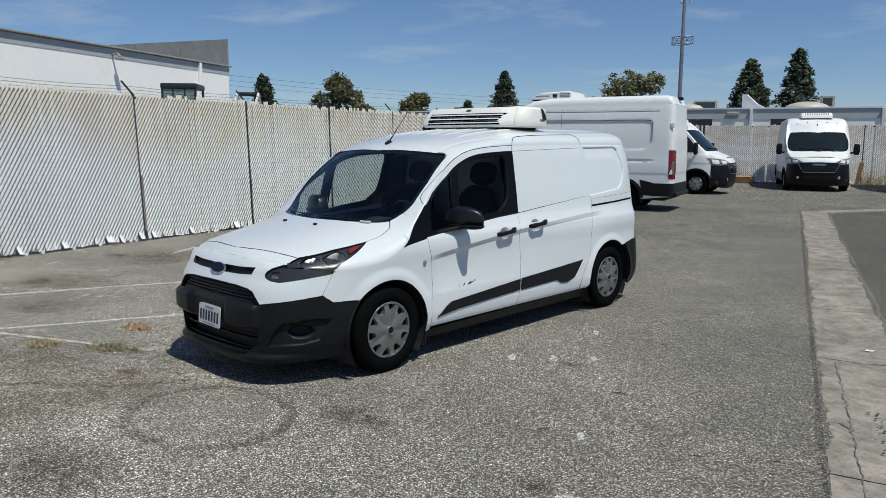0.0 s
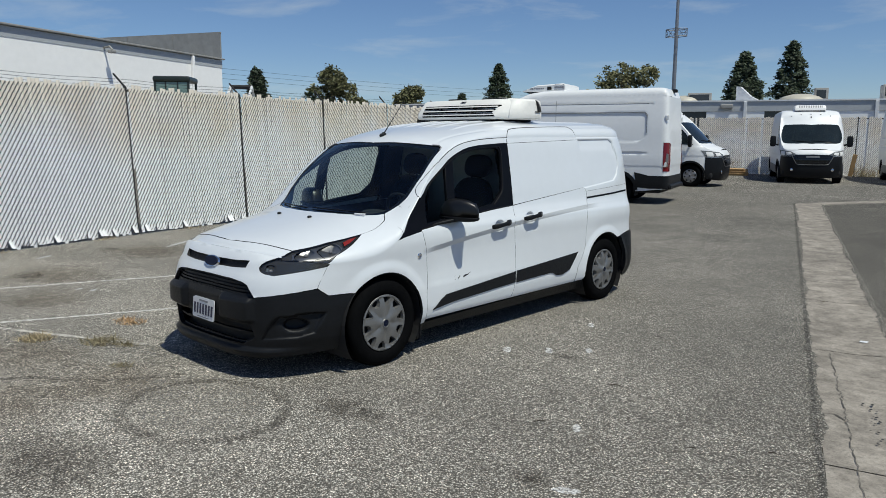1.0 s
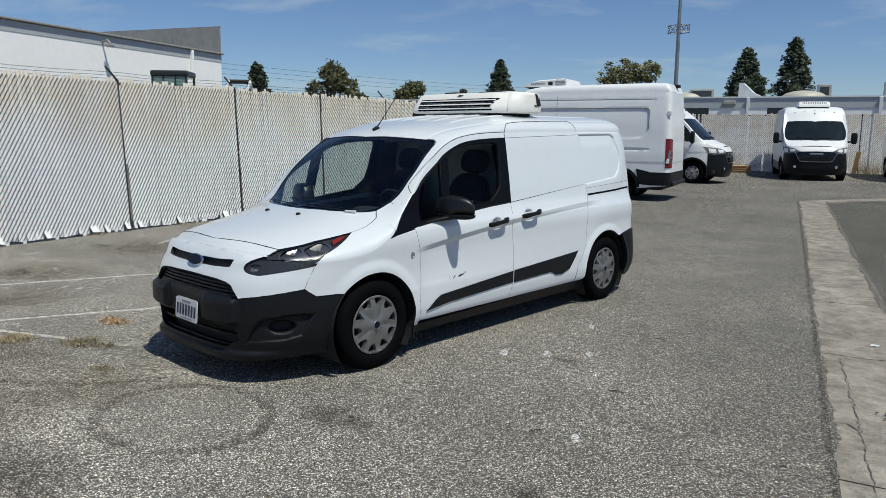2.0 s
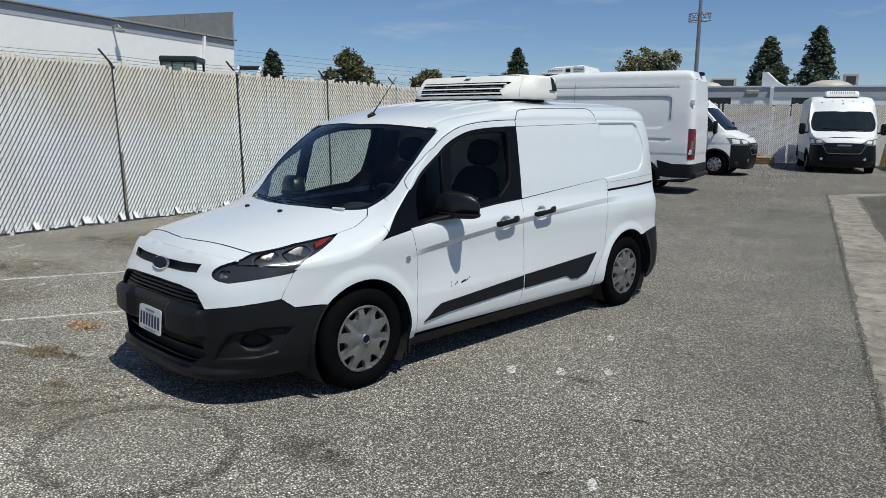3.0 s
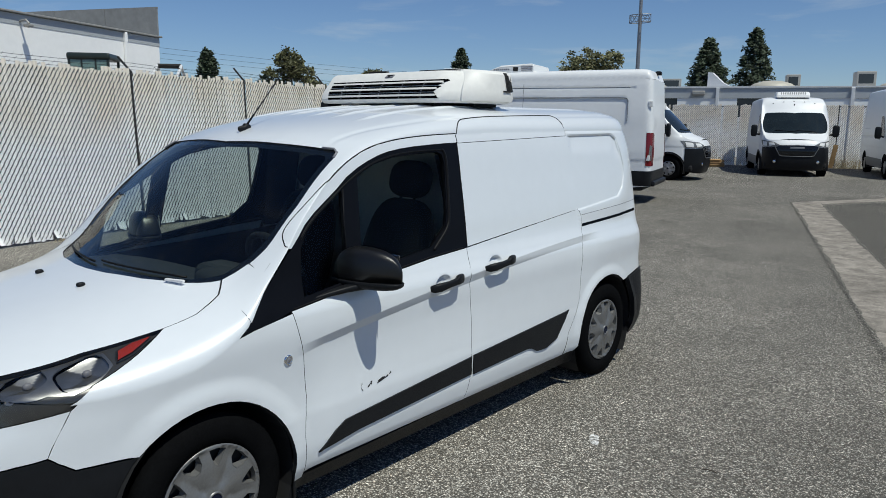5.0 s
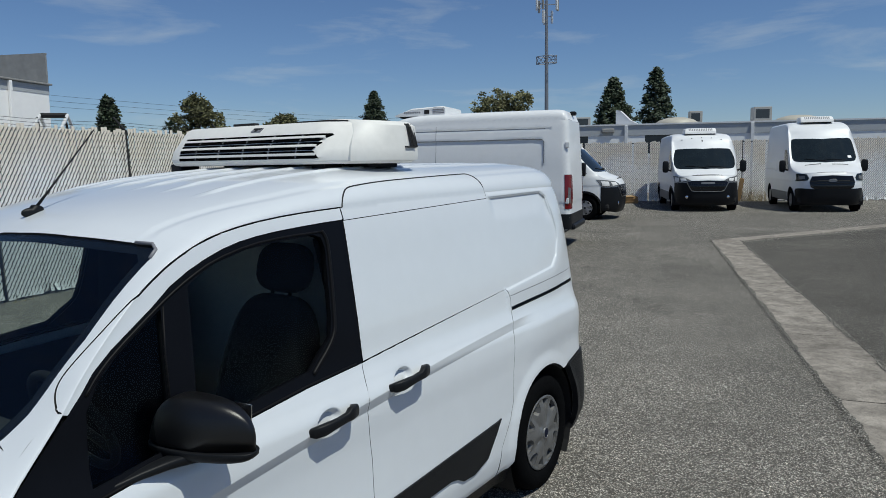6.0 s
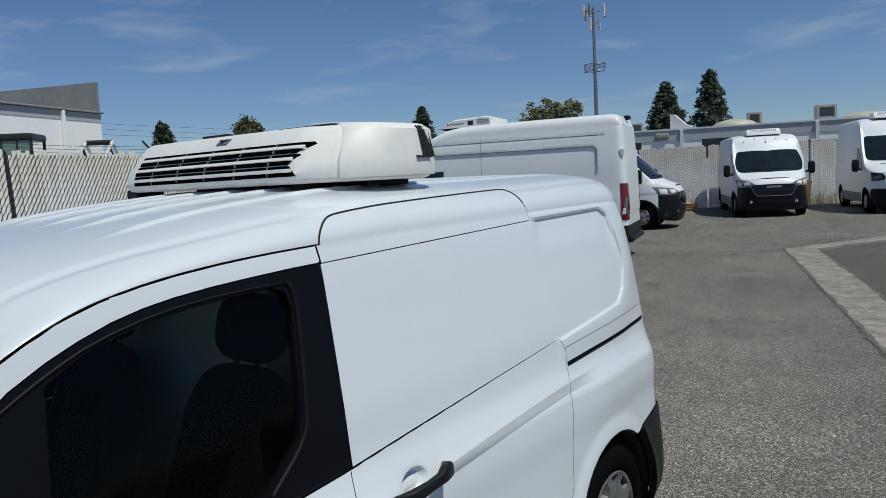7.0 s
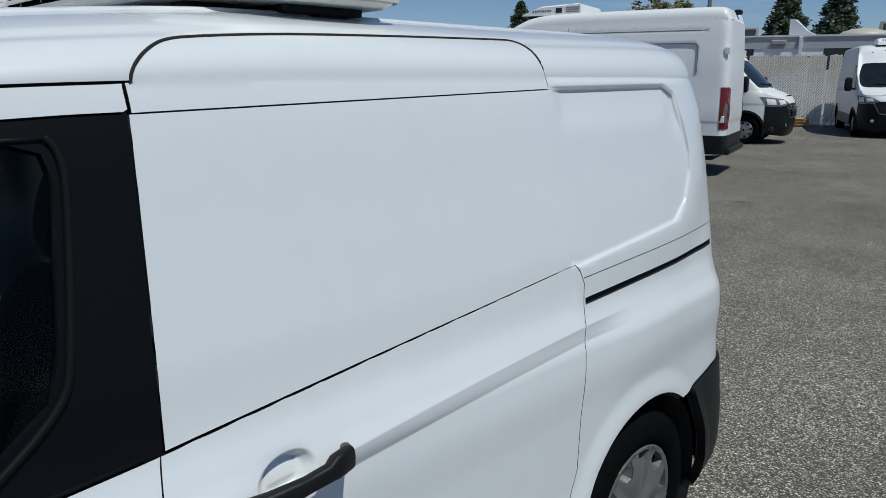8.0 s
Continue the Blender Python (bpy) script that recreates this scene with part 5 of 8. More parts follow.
roof_poly = above((0, 1.622), (0.107, 1.63), (0.35, 1.662), (0.60, 1.72), (0.664, 1.742), (0.694, 1.716), (0.733, 1.46), (0.731, 1.30), (0.7035, 1.2335), (0.80, 1.2135)) + bl + above(*STRIP_TOP) + bl2 + [(0.9, 4.64), (0.5, 4.665), (0.0, 4.68)]
RIBS = (0.10, 0.28, 0.46)


def roof_surface(q, y):
    """The roof with its pressed ribs fore and aft of the cooling unit."""
    p = B.lid(q, y)
    if y > 1.85 and abs(p.x) < 0.62:
        k = step(y, 2.05, 2.2) * (1 - step(y, 4.1, 4.5))
        for x in RIBS:
            t = abs(abs(p.x) - x)
            if t < 0.022:
                p.z += 0.008 * k * (1 - step(t, 0.006, 0.022))
    d = abs(abs(p.x) - (0.60 + 0.05 * step(y, 1.7, 2.3)))
    if 1.72 < y < 4.4 and d < 0.03:
        p.z -= 0.004 * (1 - step(d, 0.0, 0.03)) * step(y, 1.72, 1.8)
    return p


sk.lay(roof_poly, roof_surface, 0.011, 0.06)
roof = sk.mesh("roof", PAINT, van, both=True, flange=0.003, gap=0.003, flush=lambda c: abs(c.x) < 0.002 or c.y > 3.628)

# front fascia, grille, bumper
FC = Vector((0.70, 0.385))
FOG_LINES = [front(*[tuple(FC + (Vector(p) - FC) * k) for p in FOG + FOG[:1]]) for k in (1.002, 0.92)] + [front(*[(0.735 + 0.058 * k * math.cos(a / 20 * math.tau), 0.388 + 0.05 * k * math.sin(a / 20 * math.tau)) for a in range(21)]) for k in (1.0, 0.78, 0.55)]
sk = Skin()
bw, bl = B.brink(0.16, 0.30, 5)
headlow = front((0.617, 0.724), (0.560, 0.733), (0.532, 0.742), (0.512, 0.756), (0.506, 0.773), (0.515, 0.792), (0.540, 0.812))
wt, wl2 = B.seam([0.1503, 0.1515, 0.154, 0.158, 0.165, 0.18, 0.2, 0.215])
sk.lay(front((0, 0.688), (0.30, 0.684), (0.412, 0.672), (0.46, 0.655), (0.53, 0.578)) + side((0.38, 0.632), (0.454, 0.775)) + headlow + wt[::-1] + front((0, 0.860), (0, 0.795), (0.25, 0.799), (0.405, 0.808), (0.392, 0.762), (0.25, 0.753), (0, 0.748)), B.wall, 0.04, 0.03)
sk.lay(wl2 + above((0.591, 0.245), (0.602, 0.28), (0.611, 0.316), (0.528, 0.295), (0.363, 0.264), (0.158, 0.226), (0, 0.211)) + [(0.0, 0.1503)], B.lid, 0.06, 0.02)
sk.mesh("front_fascia", PAINT, van, both=True, flush=lambda c: abs(c.x) < 0.002 or (0.832 < c.z < 0.872 and c.y < 0.222))
sk = Skin()
sk.lay(front((0, 0.742), (0.40, 0.756), (0.412, 0.812), (0, 0.80)), B.wall, 0.05, 0.03, -0.02)
sk.mesh("badge_slot", [BLACK], van, "black slot across the nose", both=True, gap=0, depth=0)
sk = Skin()
sk.lay(front((0, 0.598), (0.30, 0.594), (0.44, 0.582), (0.53, 0.574)) + side((0.38, 0.628), (0.45, 0.574), *arch(HUBF, 0.372, 136.5, 190, 10), (0.55, 0.185)) + front((0.60, 0.165), (0.3, 0.155), (0, 0.155), (0, 0.245), (0.42, 0.25), (0.515, 0.30), (0.50, 0.385), (0, 0.405)), B.wall, 0.02, 0.015, lines=FOG_LINES)
bumper = sk.mesh("front_bumper", [BLACK, BLACK], van, "black textured plastic front bumper", both=True, depth=0.03, flush=lambda c: abs(c.x) < 0.002)
for name, lo, hi, w, deep in (("upper_grille", 0.585, 0.70, 0.54, 0.06), ("lower_grille", 0.225, 0.42, 0.56, 0.09)):
    sk = Skin()
    sk.lay(front((0, lo), (w, lo - 0.015), (w - 0.06, hi), (0, hi)), B.wall, 0.06, 0.05, -deep)
    g = sk.mesh(name, [SEAM], van, "dark grille opening", both=True, gap=0, depth=0)
    k = 5 if "upper" in name else 3
    for i in range(k):
        z = lo + (hi - lo) * (i + 0.5) / k
        sk = Skin()
        sk.lay(front((0, z - 0.007), (w - 0.035 - 0.05 * i / k, z - 0.009), (w - 0.035 - 0.05 * i / k, z + 0.004), (0, z + 0.006)), B.wall, 0.06, 0.02, -0.03)
        sk.mesh("slat", [BLACK, BLACK], g, both=True, gap=0, depth=0.02, flange=0)
# headlamps
for flip in (False, True):
    lw, ll = B.seam([0.215, 0.27, 0.33, 0.40, 0.47])
    outline_w = headlow[::-1] + side((0.454, 0.775)) + lw[::-1]
    outline_l = ll + above((0.82, 0.53), (0.80, 0.695), (0.743, 0.825), (0.685, 0.560), (0.613, 0.316), (0.604, 0.28), (0.593, 0.245))
    sk = Skin()
    sk.lay(outline_w, B.wall, 0.05, 0.03)
    sk.lay(outline_l, B.lid, 0.06, 0.05)
    lamp = sk.mesh("headlamp", [LENS, SEAM], van, "clear swept-back headlamp with black bezel", flip=flip, depth=0.012)
    bowls = []
    for surf, at, cx, cy, ra, rb in ((B.lid, B.on_lid, 0.686, 0.362, 0.046, 0.072), (B.lid, B.on_lid, 0.750, 0.525, 0.056, 0.084), (B.wall, B.at_x, 0.572, 0.772, 0.030, 0.023)):
        bowls.append((surf, at(cx, cy), [at(cx + ra * math.copysign(abs(math.cos(k / 24 * math.tau)) ** 0.6, math.cos(k / 24 * math.tau)), cy + rb * math.copysign(abs(math.sin(k / 24 * math.tau)) ** 0.6, math.sin(k / 24 * math.tau))) for k in range(24)]))
    sk = Skin()
    sk.lay(outline_w, B.wall, 0.05, 0.03, -0.016, holes=[bowls[2][2]])
    sk.lay(outline_l, B.lid, 0.06, 0.05, -0.016, holes=[q[2] for q in bowls[:2]])
    sk.mesh("lamp_bezel", [BEZEL, SEAM], lamp, "smoked grey lamp bezel", flip=flip, gap=0, depth=0)
    # silver surround joining the two main bowls
    sk = Skin()
    sk.lay(above((0.632, 0.300), (0.652, 0.400), (0.690, 0.545), (0.712, 0.618), (0.785, 0.618), (0.812, 0.560), (0.812, 0.470), (0.775, 0.405), (0.745, 0.315), (0.715, 0.275), (0.665, 0.272)), B.lid, 0.05, 0.05, -0.0135, holes=[q[2] for q in bowls[:2]])
    sk.mesh("reflector_surround", [LAMPBOWL, LAMPBOWL], lamp, "silver lamp reflector surround", flip=flip, gap=0, depth=0.006, flange=0)
    sk = Skin()
    sk.lay(above((0.742, 0.655), (0.782, 0.635), (0.778, 0.69), (0.752, 0.765), (0.744, 0.775), (0.734, 0.71)), B.lid, 0.06, 0.05, -0.006)
    sk.mesh("side_reflector", [AMBER, SEAM], lamp, "red-orange reflector", flip=flip, gap=0.002, depth=0.004)
    # reflector bowls sunk into the bezel, each with a bulb cap
    for surf, c, ring in bowls:
        def dish(u, v, surf=surf, c=c, ring=ring):
            far = max(abs((u - c[0]) / (ring[0][0] - c[0])), abs((v - c[1]) / (ring[6][1] - c[1])))
            return surf(u, v) + Vector((-0.30, 0.65, -0.70)).normalized() * (0.016 + 0.036 * max(0.0, 1 - far) ** 0.6)

        sk = Skin()
        sk.lay(ring, dish, 0.010, 0.010)
        sk.mesh("reflector", [LAMPBOWL, LAMPBOWL], lamp, "bright reflector bowl", flip=flip, gap=0.0, depth=0.0)
        bm = bmesh.new()
        o = dish(*c) + Vector((0.10, -0.45, 0.5)).normalized() * 0.014
        rounded(bm, o.x, o.y, o.z, 0.012, 0.015, 0.012, 2.2, 8)
        if flip:
            bmesh.ops.scale(bm, vec=(-1, 1, 1), verts=bm.verts)
        part("bulb", bm, GREYINK, lamp, smooth=True)
# badge and plate
bm = bmesh.new()
bmesh.ops.create_cone(bm, cap_ends=True, segments=40, radius1=1, radius2=0.94, depth=1)
bmesh.ops.transform(bm, matrix=Matrix.Translation((0, 0.070, 0.768)) @ Euler((radians(64), 0, 0)).to_matrix().to_4x4() @ Matrix.Diagonal((0.092, 0.044, 0.012, 1)), verts=bm.verts)
badge = part("nose_badge", bm, CHROME, van, "dark blue oval badge with a chrome rim")
bm = bmesh.new()
bmesh.ops.create_cone(bm, cap_ends=True, segments=40, radius1=1, radius2=0.96, depth=1)
bmesh.ops.transform(bm, matrix=Matrix.Translation((0, 0.064, 0.771)) @ Euler((radians(64), 0, 0)).to_matrix().to_4x4() @ Matrix.Diagonal((0.081, 0.036, 0.008, 1)), verts=bm.verts)
part("badge_face", bm, BLUE, badge)
PM = Matrix.Translation((0.012, -0.020, 0.437)) @ Euler((radians(-5), 0, radians(-2))).to_matrix().to_4x4()
bm = bmesh.new()
corner = [(sx * (0.1385 + 0.014 * math.cos(a)), sz * (0.062 + 0.014 * math.sin(a))) for sx, sz, run in ((1, 1, (0, 0.52, 1.05, 1.57)), (-1, 1, (1.57, 1.05, 0.52, 0)), (-1, -1, (0, 0.52, 1.05, 1.57)), (1, -1, (1.57, 1.05, 0.52, 0))) for a in run]
near, back = [bm.verts.new(PM @ Vector((x, -0.002, z))) for x, z in corner], [bm.verts.new(PM @ Vector((x, 0.002, z))) for x, z in corner]
bm.faces.new(near), bm.faces.new(back[::-1])
for i in range(16):
    bm.faces.new((near[i], back[i], back[(i + 1) % 16], near[(i + 1) % 16]))
bmesh.ops.recalc_face_normals(bm, faces=bm.faces)
plate = part("number_plate", bm, PLATE, van, "white number plate with dark characters drawn as bars")
for i in range(7):
    x = -0.120 + i * 0.040
    bm = bmesh.new()
    box(bm, x - 0.011, x + 0.011, -0.0045, -0.0025, -0.045, 0.030, 0, PM)
    part("plate_bar", bm, INK, plate)
for x, z, h in ((0.060, 0.052, 0.006), (0.08, -0.0635, 0.0025)):
    bm = bmesh.new()
    box(bm, -x, x, -0.0045, -0.0025, z - h, z + h, 0, PM)
    part("plate_bar", bm, GREYINK, plate)
# bumper mount behind the plate, rear bumper, plain tail
sk = Skin()
sk.lay(side((4.27, 0.632), (4.45, 0.664)) + [(B.s1 + 0.62, 0.668), (B.s2, 0.668), (B.s2, 0.24), (B.s1 + 0.5, 0.22)] + side((4.42, 0.19), (4.345, 0.25), (4.35, 0.36), (4.335, 0.47), (4.30, 0.56)), B.wall, 0.05, 0.05, 0.012)
sk.mesh("rear_bumper", [BLACK, BLACK], van, "black plastic rear bumper", both=True, depth=0.03, flush=lambda c: abs(c.x) < 0.005)
sk = Skin()
sk.lay([(B.s1 + 0.625, 0.67), (B.s2, 0.67), (B.s2, 1.53), (B.s1 + 0.625, 1.53)], B.wall, 0.06, 0.06)
sk.mesh("rear_door", PAINT, van, both=True, flush=lambda c: abs(c.x) < 0.005)
sk = Skin()
sk.lay([(B.s1 + 0.62, 1.528), (B.s2, 1.528), (B.s2, 1.705), (B.s1 + 0.9, 1.69), (B.s1 + 0.62, 1.64)], B.wall, 0.06, 0.03, 0.001)
sk.mesh("rear_header", PAINT, van, both=True, gap=0, depth=0)
# floor pan, bulkhead, cabin
bm = bmesh.new()
box(bm, -0.72, 0.72, 0.62, 4.55, 0.20, 0.30, 0.03)
part("underbody", bm, SEAM, van)
# unseen tray added to stop sun leaking through under the bumper
bm = bmesh.new()
tray = [(-0.40, 0.13), (0.40, 0.13), (0.62, 0.30), (0.68, 0.64), (-0.68, 0.64), (-0.62, 0.30)]
lo, hi = [bm.verts.new((x, y, 0.185)) for x, y in tray], [bm.verts.new((x, y, 0.215)) for x, y in tray]
bm.faces.new(lo[::-1]), bm.faces.new(hi)
for i in range(6):
    bm.faces.new((lo[i], lo[(i + 1) % 6], hi[(i + 1) % 6], hi[i]))
part("undertray", bm, SEAM, van)
bm = bmesh.new()
box(bm, -0.50, 0.50, 0.12, 1.0, 0.30, 0.82, 0.05)
part("engine_block", bm, SEAM, van)
bm = bmesh.new()
box(bm, -0.80, 0.80, 2.66, 2.70, 0.30, 1.02)
for x0, x1 in ((-0.71, 0.71),):
    vs = box(bm, x0, x1, 2.66, 2.70, 1.02, 1.66)
part("bulkhead", bm, BULKHEAD, van, "grey load-bay bulkhead")
bm = bmesh.new()
box(bm, -0.78, 0.78, 0.95, 1.46, 0.62, 0.98, 0.07, None, 3)
box(bm, 0.16, 0.62, 1.30, 1.48, 0.93, 1.06, 0.05, None, 3)
box(bm, -0.16, 0.16, 1.40, 1.60, 0.45, 0.95, 0.05)
dash = part("dashboard", bm, DASH, van, "dark grey dashboard")
bm = bmesh.new()
rounded(bm, 0, 1.20, 0.955, 0.76, 0.27, 0.045, 3.4, 20)
rounded(bm, 0.40, 1.37, 1.0, 0.21, 0.13, 0.055, 2.6, 14)
part("dash_top", bm, DASH, dash, smooth=True)
bm = bmesh.new()
wheel = [(0.40 + 0.18 * math.cos(k / 28 * math.tau), 1.60 - 0.075 * math.sin(k / 28 * math.tau), 1.02 + 0.165 * math.sin(k / 28 * math.tau)) for k in range(29)]
tube(bm, wheel, 0.016, 8, False)
tube(bm, [(0.40, 1.60, 1.02), (0.40, 1.42, 0.94)], 0.04, 10)
for a in (90, 210, 330):
    tube(bm, [(0.40, 1.60, 1.02), (0.40 + 0.17 * math.cos(radians(a)), 1.60 - 0.07 * math.sin(radians(a)), 1.02 + 0.155 * math.sin(radians(a)))], 0.014, 6)
part("steering_wheel", bm, INTERIOR, van, smooth=True)
for x in (0.40, -0.40):
    bm = bmesh.new()
    rounded(bm, x, 2.06, 0.61, 0.26, 0.30, 0.11, 3.4, 12)
    seat = part("seat", bm, CLOTH, van, "dark cloth bucket seat", smooth=True)
    bm = bmesh.new()
    lean = Matrix.Translation((x, 2.34, 0.645)) @ Euler((radians(-15), 0, 0)).to_matrix().to_4x4()
    rounded(bm, 0, 0, 0.31, 0.25, 0.085, 0.35, 3.6, 14, lean, lambda p: Vector((p.x * (1 - 0.22 * max(p.z, 0) / 0.35), p.y, p.z)))
    part("backrest", bm, CLOTH, seat, smooth=True)
    bm = bmesh.new()
    rounded(bm, 0, 0, 0.77, 0.145, 0.055, 0.105, 2.8, 12, lean)
    tube(bm, [lean @ Vector((0.05, 0, 0.6)), lean @ Vector((0.05, 0, 0.72))], 0.008, 6)
    tube(bm, [lean @ Vector((-0.05, 0, 0.6)), lean @ Vector((-0.05, 0, 0.72))], 0.008, 6)
    part("headrest", bm, CLOTH, seat, smooth=True)
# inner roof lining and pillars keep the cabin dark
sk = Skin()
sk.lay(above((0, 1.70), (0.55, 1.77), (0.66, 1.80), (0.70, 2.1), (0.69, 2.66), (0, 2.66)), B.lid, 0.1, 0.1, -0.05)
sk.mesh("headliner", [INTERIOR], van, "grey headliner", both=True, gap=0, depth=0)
for flip in (False, True):
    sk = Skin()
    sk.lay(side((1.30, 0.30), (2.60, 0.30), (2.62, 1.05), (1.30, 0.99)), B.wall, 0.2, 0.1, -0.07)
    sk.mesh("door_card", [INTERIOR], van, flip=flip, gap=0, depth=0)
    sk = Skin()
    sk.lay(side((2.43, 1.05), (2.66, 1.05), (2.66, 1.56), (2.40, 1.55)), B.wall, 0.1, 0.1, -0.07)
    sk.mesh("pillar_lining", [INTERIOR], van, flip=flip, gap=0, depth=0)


# ---------- van: wheels, mirrors, handles and small fittings ----------
def road_wheel(name, parent, hub, radius=0.322, width=0.205, cover=0.208, windows=10, label="", simple=False, rim_mat=None):
    """A tyre with a wheel cover, turned about x, its face at hub."""
    wheel = new(name)
    wheel.parent = parent
    wheel.matrix_local = Matrix.Translation(hub)
    if label:
        tagged(wheel, label)
    bm = bmesh.new()
    w, r = width, radius
    prof = [(-w + 0.01, cover * 0.98), (-w - 0.004, r * 0.78), (-w + 0.008, r * 0.95), (-w + 0.03, r), (-w + 0.055, r), (-w + 0.058, r - 0.007), (-w + 0.066, r - 0.007), (-w + 0.069, r), (-w * 0.5 - 0.006, r + 0.002), (-w * 0.5 - 0.004, r - 0.007), (-w * 0.5 + 0.004, r - 0.007), (-w * 0.5 + 0.006, r + 0.002), (-0.069, r), (-0.066, r - 0.007), (-0.058, r - 0.007), (-0.055, r), (-0.03, r - 0.002), (-0.006, r * 0.955), (0.006, r * 0.86), (0.008, r * 0.78), (0.003, r * 0.70), (-0.008, cover * 1.01), (-0.02, cover * 0.97)]
    n = 40 if simple else 110
    rings = lathe(bm, prof, n, "x")
    if not simple:
        for i in (3, 4, 15, 16):
            for k in range(0, n, 2):
                v = rings[i][k]
                v.co.y, v.co.z = v.co.y * 0.988, v.co.z * 0.988
    bmesh.ops.recalc_face_normals(bm, faces=bm.faces)
    part("tyre", bm, RUBBER, wheel, smooth=True)
    bm = bmesh.new()
    lathe(bm, [(-0.05, cover), (-0.055, 0.02)], 32, "x")
    part("rim", bm, SEAM, wheel)
    bulge = glide([(0, 0.012), (0.03, 0.012), (0.06, 0.004), (0.12, 0.0), (0.17, -0.006), (0.185, -0.005), (0.194, 0.001), (0.205, -0.010)])
    k = cover / 0.2

    def face(y, z):
        a, q = math.atan2(z, y), math.hypot(y, z) / k
        ridge = 0.012 * (abs(math.sin((a - 0.25 * math.tau / windows) * windows / 4 + math.pi / 4)) - 0.5) * step(q, 0.03, 0.07) * (1 - step(q, 0.15, 0.19))
        return Vector((bulge(q) + ridge, y, z))

    disc = [(cover * math.cos(i / 60 * math.tau), cover * math.sin(i / 60 * math.tau)) for i in range(60)]
    holes, pockets = [], []
    for i in range(windows):
        a = (i + 0.25) * math.tau / windows
        if i % 2:
            shape, mid = [(0.128, 0.010), (0.150, 0.030), (0.180, 0.036), (0.184, 0), (0.180, -0.036), (0.150, -0.030), (0.128, -0.010)], 0.172
        else:
            shape, mid = [(0.122, 0.007), (0.150, 0.023), (0.179, 0.034), (0.184, 0), (0.179, -0.034), (0.150, -0.023), (0.122, -0.007)], 0.170
        turn = lambda p, q, a=a: ((p * math.cos(a) - q * math.sin(a)) * k, (p * math.sin(a) + q * math.cos(a)) * k)
        holes.append([turn(p, q) for p, q in shape])
        pockets.append([turn(mid + (p - mid) * 0.84, q * 0.86) for p, q in shape])
    sk = Skin()
    sk.lay(disc, face, 0.02 if simple else 0.012, 0.02 if simple else 0.012, holes=holes)
    sk.mesh("wheel_cover", [rim_mat or SILVER, rim_mat or SILVER], wheel, "scuffed silver plastic wheel cover", gap=0.001, depth=0.005, flange=0)
    for outer, inner in zip(holes, pockets):
        bm = bmesh.new()
        top = [bm.verts.new(face(y, z) + Vector((-0.003, 0, 0))) for y, z in outer]
        low = [bm.verts.new((-0.030, y, z)) for y, z in inner]
        for i in range(len(top)):
            j = (i + 1) % len(top)
            bm.faces.new((top[i], low[i], low[j], top[j]))
        part("cover_pocket", bm, rim_mat or SILVER, wheel)
    bm = bmesh.new()
    lathe(bm, [(0.010, 0.034), (0.017, 0.031), (0.017, 0.026), (0.014, 0.025)], 28, "x")
    part("cap_ring", bm, SILVER, wheel, smooth=True)
    bm = bmesh.new()
    lathe(bm, [(0.0145, 0.025), (0.016, 0.002)], 28, "x")
    part("cap_badge", bm, BLUE, wheel, "dark blue hub badge")
    return wheel


for y in (HUBF, HUBR):
    road_wheel("wheel", van, (0.898, y, HUBZ), label="black tyre with a silver wheel cover")
    w = road_wheel("wheel", van, (-0.898, y, HUBZ), label="black tyre with a silver wheel cover")
    w.matrix_local = Matrix.Translation((-0.898, y, HUBZ)) @ Euler((0, 0, math.pi)).to_matrix().to_4x4()


